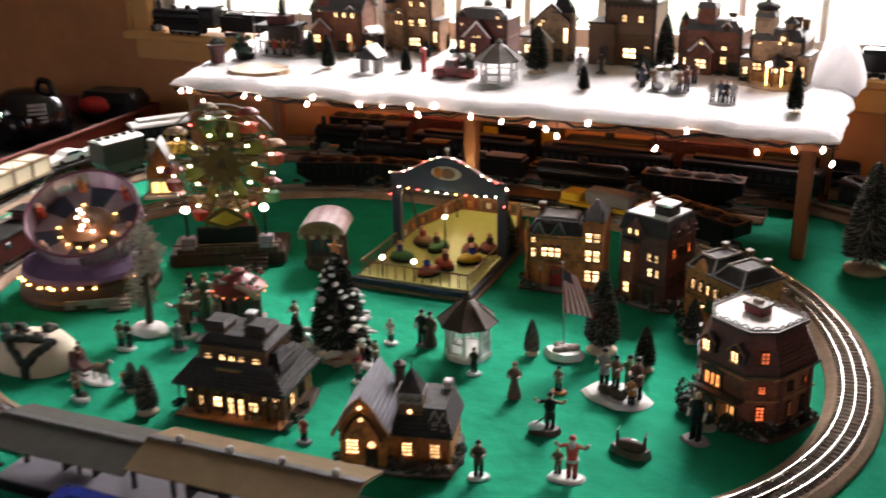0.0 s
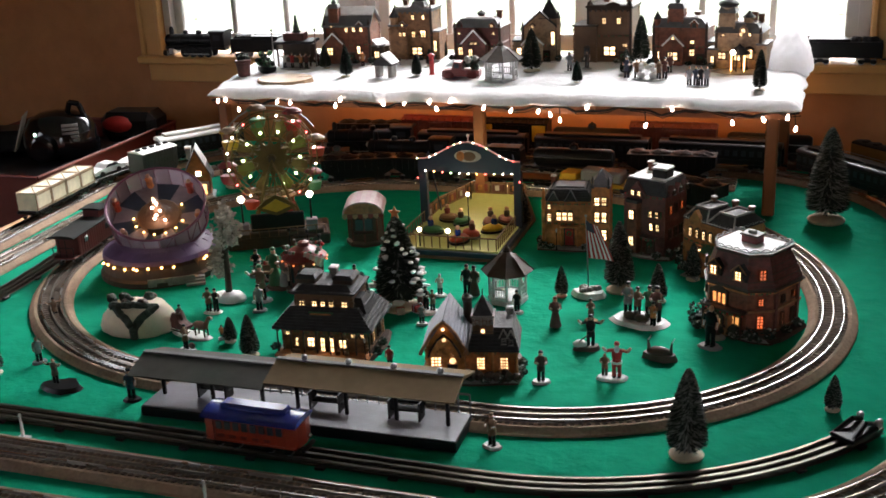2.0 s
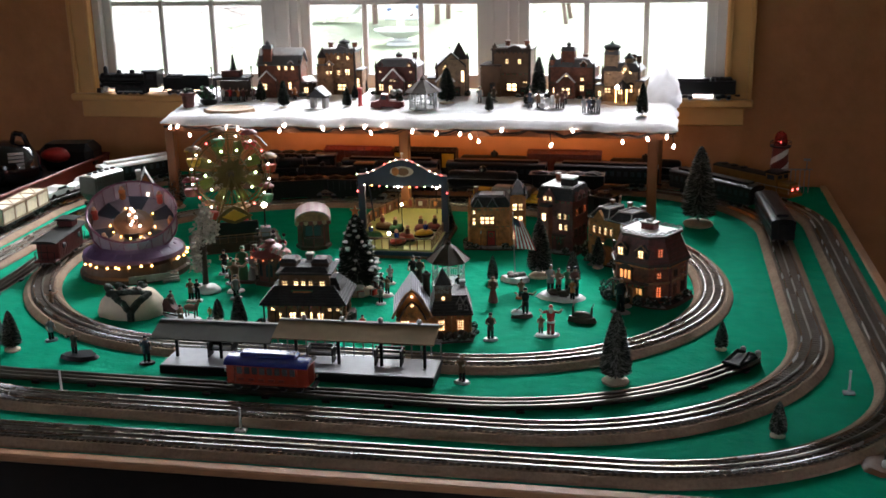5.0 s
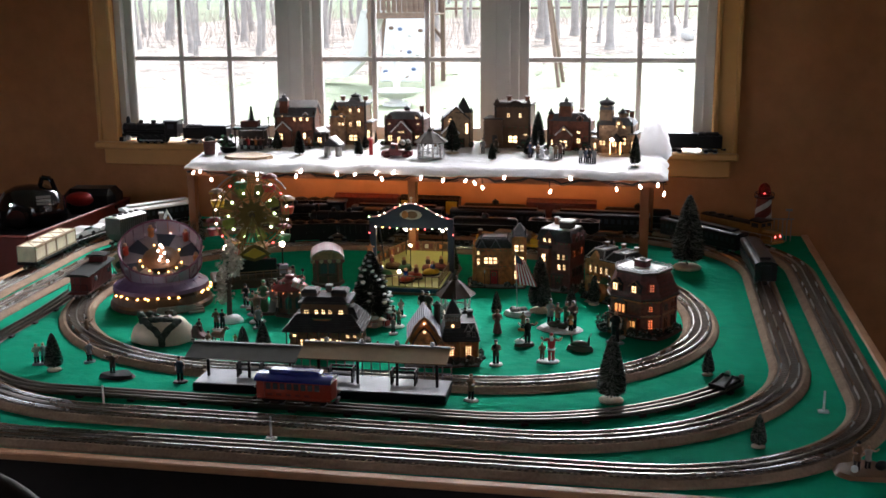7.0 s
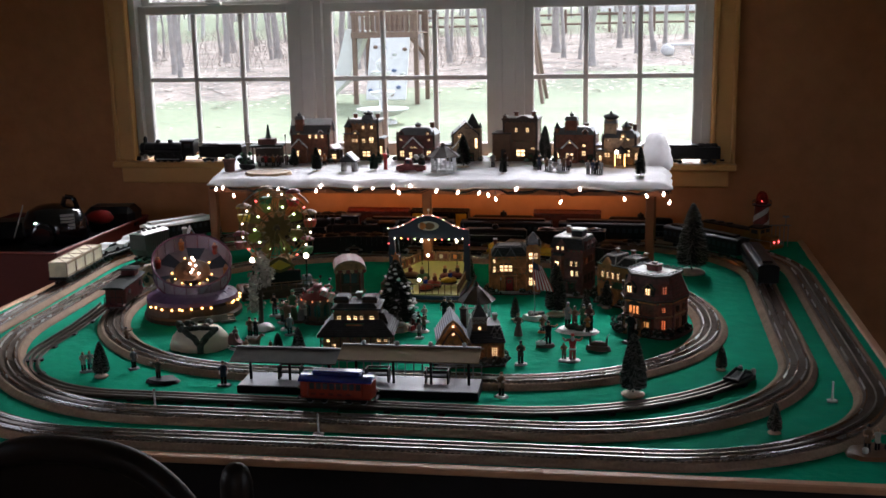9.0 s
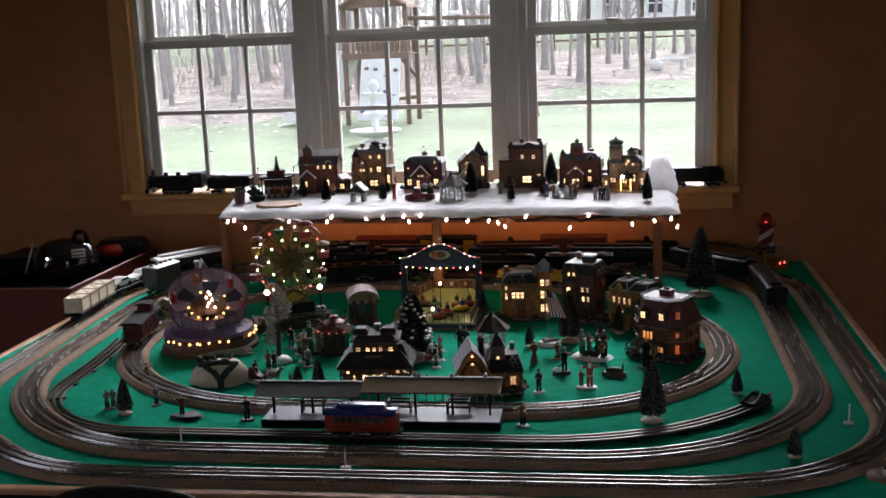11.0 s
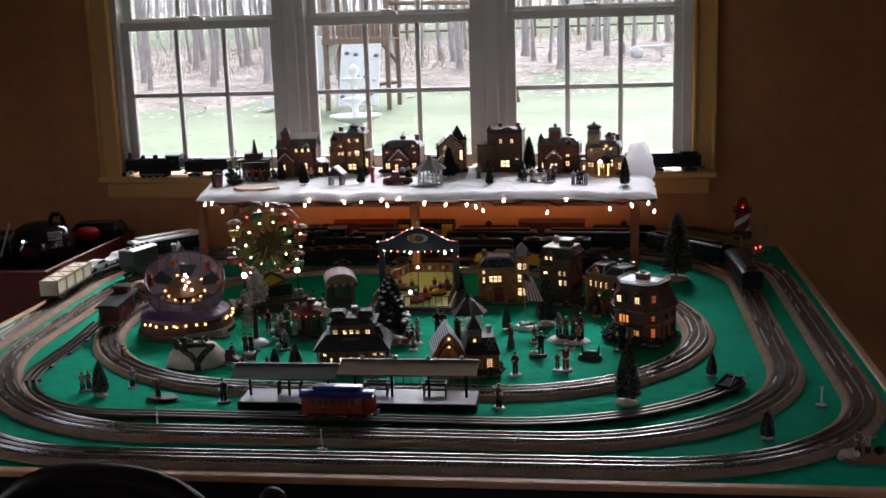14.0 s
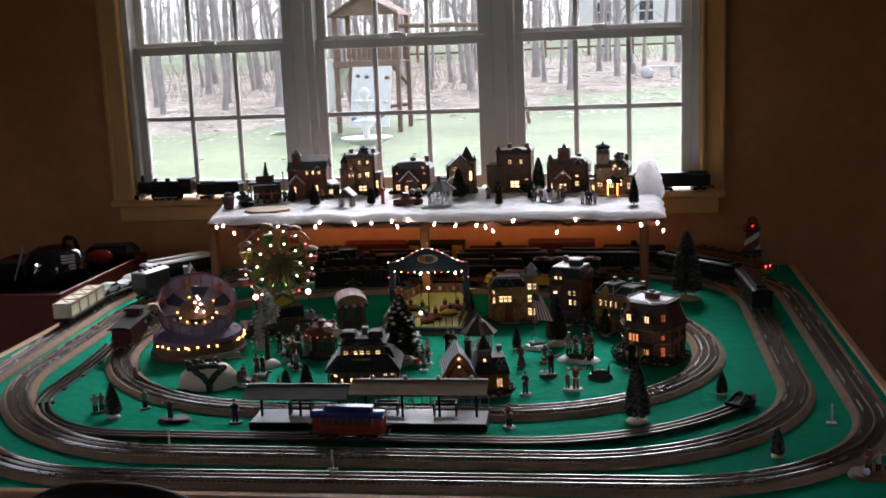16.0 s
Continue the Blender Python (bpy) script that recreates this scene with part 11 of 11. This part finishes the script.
kiosk(pose(-1.475, 2.575, S0, 0, 0, 8))
pot = thing("planter_pot", pose(-1.556, 2.39, S0), "dark red plant pot with low greenery", "plant pot")
bm = BM()
lathe(bm, [(0.017, 0), (0.021, 0.04), (0.024, 0.041), (0.024, 0.048), (0.019, 0.048)], n=16)
part("pot", bm, MAROON, pot, smooth=True)
bm = BM()
for k in range(16):
    r = random.Random(k)
    ball(bm, (r.uniform(-0.014, 0.014), r.uniform(-0.014, 0.014), 0.05 + r.uniform(0, 0.01)), 0.006, 6)
rough(bm, 0.003, 200)
part("plant", bm, NEEDLE, pot)
plant = thing("garden_planter", pose(-1.51, 2.445, S0, 0, 0, -12), "dark boat shaped planter full of greenery", "plant pot")
bm = BM()
lathe(bm, [(0.016, 0), (0.024, 0.008), (0.026, 0.02), (0.022, 0.021)], n=18, m=Matrix.Diagonal((1.3, 0.7, 1, 1)))
part("tub", bm, BLACK, plant, smooth=True)
bm = BM()
for k in range(26):
    r = random.Random(k + 7)
    ball(bm, (r.uniform(-0.026, 0.016), r.uniform(-0.01, 0.01), 0.024 + r.uniform(0, 0.05) * r.random()), 0.008, 6, k % 2)
rough(bm, 0.004, 150)
part("plant", bm, [NEEDLE, GREEN], plant)


def stone_arch(at):
    t = thing("stone_lychgate", at, "little stone gate house with snowy roof", "gate house")
    for s in (-1, 1):
        bm = BM()
        box(bm, (s * 0.02, 0, 0.02), (0.014, 0.03, 0.04), bev=0.003)
        rough(bm, 0.001, 100)
        part("pier", bm, STONE, t)
    bm = BM()
    prism(bm, [(-0.034, 0.036), (0.034, 0.036), (0.0, 0.066)], -0.022, 0.022, upright())
    part("roof", bm, SLATE, t)
    bm = BM()
    prism(bm, [(0.03, 0.042), (0.034, 0.042), (0.002, 0.07), (-0.006, 0.066), (0, 0.064)], -0.023, 0.023, upright())
    part("roof_snow", bm, WHITE, t)
    return t


stone_arch(pose(-1.123, 2.412, S0, 0, 0, -6))
shed = thing("wood_shed", pose(-1.245, 2.66, S0, 0, 0, -30), "dark lean-to shed with snowy roof boards", "shed")
bm = BM()
box(bm, (0, 0, 0.025), (0.05, 0.04, 0.05), bev=0.001)
part("wall", bm, DKBROWN, shed)
for s in (-1, 1):
    bm = BM()
    box(bm, (0, 0, 0), (0.036, 0.05, 0.004), m=pose(s * 0.015, 0, 0.058, 0, 32 * s, 0), bev=0.001)
    part("roof_board", bm, WHITE, shed)



def lit_carousel(at):
    """A tiny round pavilion on a grey disc, its posts glowing, with a bright globe."""
    t = thing("lit_pavilion", at, "tiny round pavilion with glowing posts and bright globe on grey disc", "pavilion")
    bm = BM()
    lathe(bm, [(0.07, 0), (0.07, 0.005), (0.06, 0.007), (0, 0.007)], n=28, m=Matrix.Diagonal((1.05, 0.7, 1, 1)))
    part("base", bm, STONE, t, "round grey base")
    for k in range(6):
        a = 2 * math.pi * (k + 0.25) / 6
        bm = BM()
        cone(bm, (0.02 * math.cos(a), 0.02 * math.sin(a) + 0.01, 0.007), (0.02 * math.cos(a), 0.02 * math.sin(a) + 0.01, 0.05), 0.0016, 0.0016, 6)
        part("post", bm, BULBO if k in (3, 5) else DKBROWN, t, "glowing amber post" if k in (3, 5) else "")
    bm = BM()
    lathe(bm, [(0.028, 0.05), (0.027, 0.054), (0.016, 0.064), (0.004, 0.072), (0.0, 0.078)], (0, 0.01, 0), 12)
    part("roof", bm, SLATE, t)
    bm = BM()
    ball(bm, (-0.014, -0.016, 0.058), 0.0066, 12)
    part("globe", bm, BULB, t, "bright warm globe", smooth=True)
    return t


lit_carousel(pose(-0.185, 2.545, S0))
bm = BM()
pond = [(0.083 * math.cos(2 * math.pi * k / 28) * (1 + 0.05 * math.sin(3 * k)), 0.07 * math.sin(2 * math.pi * k / 28)) for k in range(28)]
prism(bm, pond, -0.008, 0.01, shrink=0.93)
ICE = mat("tan_ice", (0.5, 0.33, 0.19), 0.3, var=0.2, scale=40, bump=0.1)
tagged(part("skating_pond", bm, ICE, None, at=pose(-1.385, 2.315, S0 + 0.003)), "tan glazed pond plate lying in cotton snow", "pond")

# ---- beside the table ----
cabinet = thing("low_cabinet", pose(-2.36, 2.42, 0), "dark low cabinet beside the layout table", "cabinet")
bm = BM()
box(bm, (0, 0, 0.31), (0.58, 0.74, 0.62), bev=0.006)
part("body", bm, SKIRT, cabinet)
REDP = mat("red_tote_plastic", (0.15, 0.017, 0.008), 0.45, var=0.15, scale=8)
tote = thing("red_tote", pose(-2.36, 2.42, 0.621), "open red plastic tote full of black gear", "box")
W2, D2, H2 = 0.29, 0.36, 0.22
for name_, c_, s_ in (("front_wall", (0, -D2, H2 / 2), (2 * W2, 0.008, H2)), ("back_wall", (0, D2, H2 / 2), (2 * W2, 0.008, H2)), ("side_wall", (W2 - 0.004, 0, H2 / 2), (0.008, 2 * D2 - 0.01, H2)), ("side_wall", (0.004 - W2, 0, H2 / 2), (0.008, 2 * D2 - 0.01, H2)), ("bottom", (0, 0, 0.006), (2 * W2 - 0.018, 2 * D2 - 0.012, 0.01))):
    bm = BM()
    box(bm, c_, s_, bev=0.002)
    part(name_, bm, REDP, tote)
bm = BM()
wire(bm, [(-W2, -D2, H2), (W2, -D2, H2), (W2, D2, H2), (-W2, D2, H2), (-W2, -D2, H2)], 0.006, 8)
part("rim", bm, REDP, tote, "rolled red rim")
bm = BM()
prism(bm, [(-W2 + 0.01, -D2 + 0.01), (W2 - 0.01, -D2 + 0.01), (W2 - 0.01, D2 - 0.01), (-W2 + 0.01, D2 - 0.01)], 0.012, 0.17, shrink=0.97)
bmesh.ops.subdivide_edges(bm, edges=bm.edges[:], cuts=9, use_grid_fill=True)
for v in bm.verts:
    if v.co.z > 0.1:
        v.co.z += 0.022 * noise.noise(v.co * 9)
part("gear", bm, BLACK, tote, "jumbled black gear", smooth=True)
radio = thing("black_projector", pose(-2.29, 2.46, 0.80, 0, 0, 12), "glossy black domed appliance with silver vent and green light", "appliance")
GLOSS = mat("gloss_black", (0.006, 0.006, 0.007), 0.12, var=0.2, scale=20, bump=0.02, coat=0.6)
bm = BM()
lathe(bm, [(0.10, 0), (0.108, 0.02), (0.104, 0.08), (0.085, 0.12), (0.05, 0.14), (0, 0.146)], n=30, m=Matrix.Diagonal((1.15, 0.9, 1, 1)))
part("body", bm, GLOSS, radio, smooth=True)
bm = BM()
lathe(bm, [(0.0, 0), (0.042, 0), (0.042, 0.05), (0.03, 0.056)], (0, 0, 0), 22, m=upright(-0.075, -0.01, 0.045))
part("lens_ring", bm, GLOSS, radio, smooth=True)
bm = BM()
lathe(bm, [(0.03, 0), (0.034, 0.002), (0.03, 0.004)], (0, 0, 0), 22, m=upright(-0.13, -0.01, 0.045))
part("lens_trim", bm, GLOSS, radio)
for k in range(5):
    bm = BM()
    box(bm, (0.068, -0.07, 0.062 + 0.012 * k), (0.05, 0.012, 0.008), 22, bev=0.001)
    part("vent_bar", bm, STEEL, radio, "silver vent bar")
bm = BM()
ball(bm, (-0.045, -0.085, 0.085), 0.0045, 8)
part("status_light", bm, glow("green_led", (0.5, 1.0, 0.6), 4.0), radio, "glowing green light")
bm = BM()
wire(bm, [(0.03, 0, 0.13), (0.045, 0.0, 0.17), (0.075, 0.0, 0.165), (0.09, 0, 0.12)], 0.009, 8)
part("grip", bm, GLOSS, radio)
bm = BM()
box(bm, (0, 0, 0), (0.003, 0.1, 0.12), m=pose(-2.43, 2.44, 0.875, 0, 20, 30))
tagged(part("paper_sheet", bm, PALE, None), "pale card leaning on a black appliance", "paper")
bag = thing("black_case", pose(-2.17, 2.69, 0.80, 0, 0, 8), "low black case with a red pouch", "case")
bm = BM()
box(bm, (0, 0, 0.05), (0.2, 0.13, 0.1), bev=0.025)
part("body", bm, BLACK, bag)
bm = BM()
ball(bm, (-0.03, -0.05, 0.062), (0.06, 0.04, 0.028), 14)
part("pouch", bm, RED, bag, smooth=True)
bm = BM()
box(bm, (0, 0, 0.035), (0.16, 0.12, 0.07), bev=0.012)
tagged(part("black_box", bm, BLACK, None, at=pose(-2.53, 2.5, 0.80, 0, 0, 20)), "small black box in the red tote", "box")

# ---- chair with a rounded back before the table ----
CHW = mat("dark_chair_wood", (0.016, 0.011, 0.009), 0.42, var=0.3, scale=18, spec=0.35)
chair = thing("windsor_chair", pose(-0.76, -0.29, 0, 0, 0, 0), "dark wooden chair with bow back and finial posts", "chair")
bm = BM()
lathe(bm, [(0.2, 0.43), (0.23, 0.44), (0.225, 0.465), (0.1, 0.458), (0, 0.456)], n=28)
part("seat", bm, CHW, chair, smooth=True)
for sx in (-1, 1):
    for sy in (-1, 1):
        bm = BM()
        cone(bm, (sx * 0.19, sy * 0.19, 0), (sx * 0.13, sy * 0.13, 0.44), 0.014, 0.02, 10)
        part("leg", bm, CHW, chair)
arch = []
for k in range(49):
    a = math.pi * k / 48
    arch.append((0.222 * math.copysign(abs(math.cos(a)) ** 0.72, math.cos(a)), 0.46 + 0.681 * math.sin(a) ** 0.62))
vs, fs = [], []
limb(vs, fs, [(x, 0.09, z) for x, z in arch], 0.016, 0.016, 16)
o = listed("bow_back", vs, fs, CHW)
o.parent = chair
bm = BM()
prism(bm, arch, -0.1, -0.08, upright())
part("back_panel", bm, CHW, chair, "dark rounded back panel")
for x in (0.243, -0.243):
    bm = BM()
    lathe(bm, [(0.015, 0.02), (0.018, 0.45), (0.012, 1.09), (0.009, 1.106), (0.01, 1.118), (0.0145, 1.132), (0.0162, 1.15), (0.0158, 1.166), (0.013, 1.178), (0.008, 1.184), (0.0, 1.186)], (x, -0.02, 0), 28)
    part("back_post", bm, CHW, chair, "turned post with round finial", smooth=True)
for z in (0.5, 0.75, 1.0):
    bm = BM()
    wire(bm, [(-0.243, -0.02, z), (-0.12, 0.08, z), (0, 0.1, z), (0.12, 0.08, z), (0.243, -0.02, z)], 0.012, 8)
    part("back_rail", bm, CHW, chair)
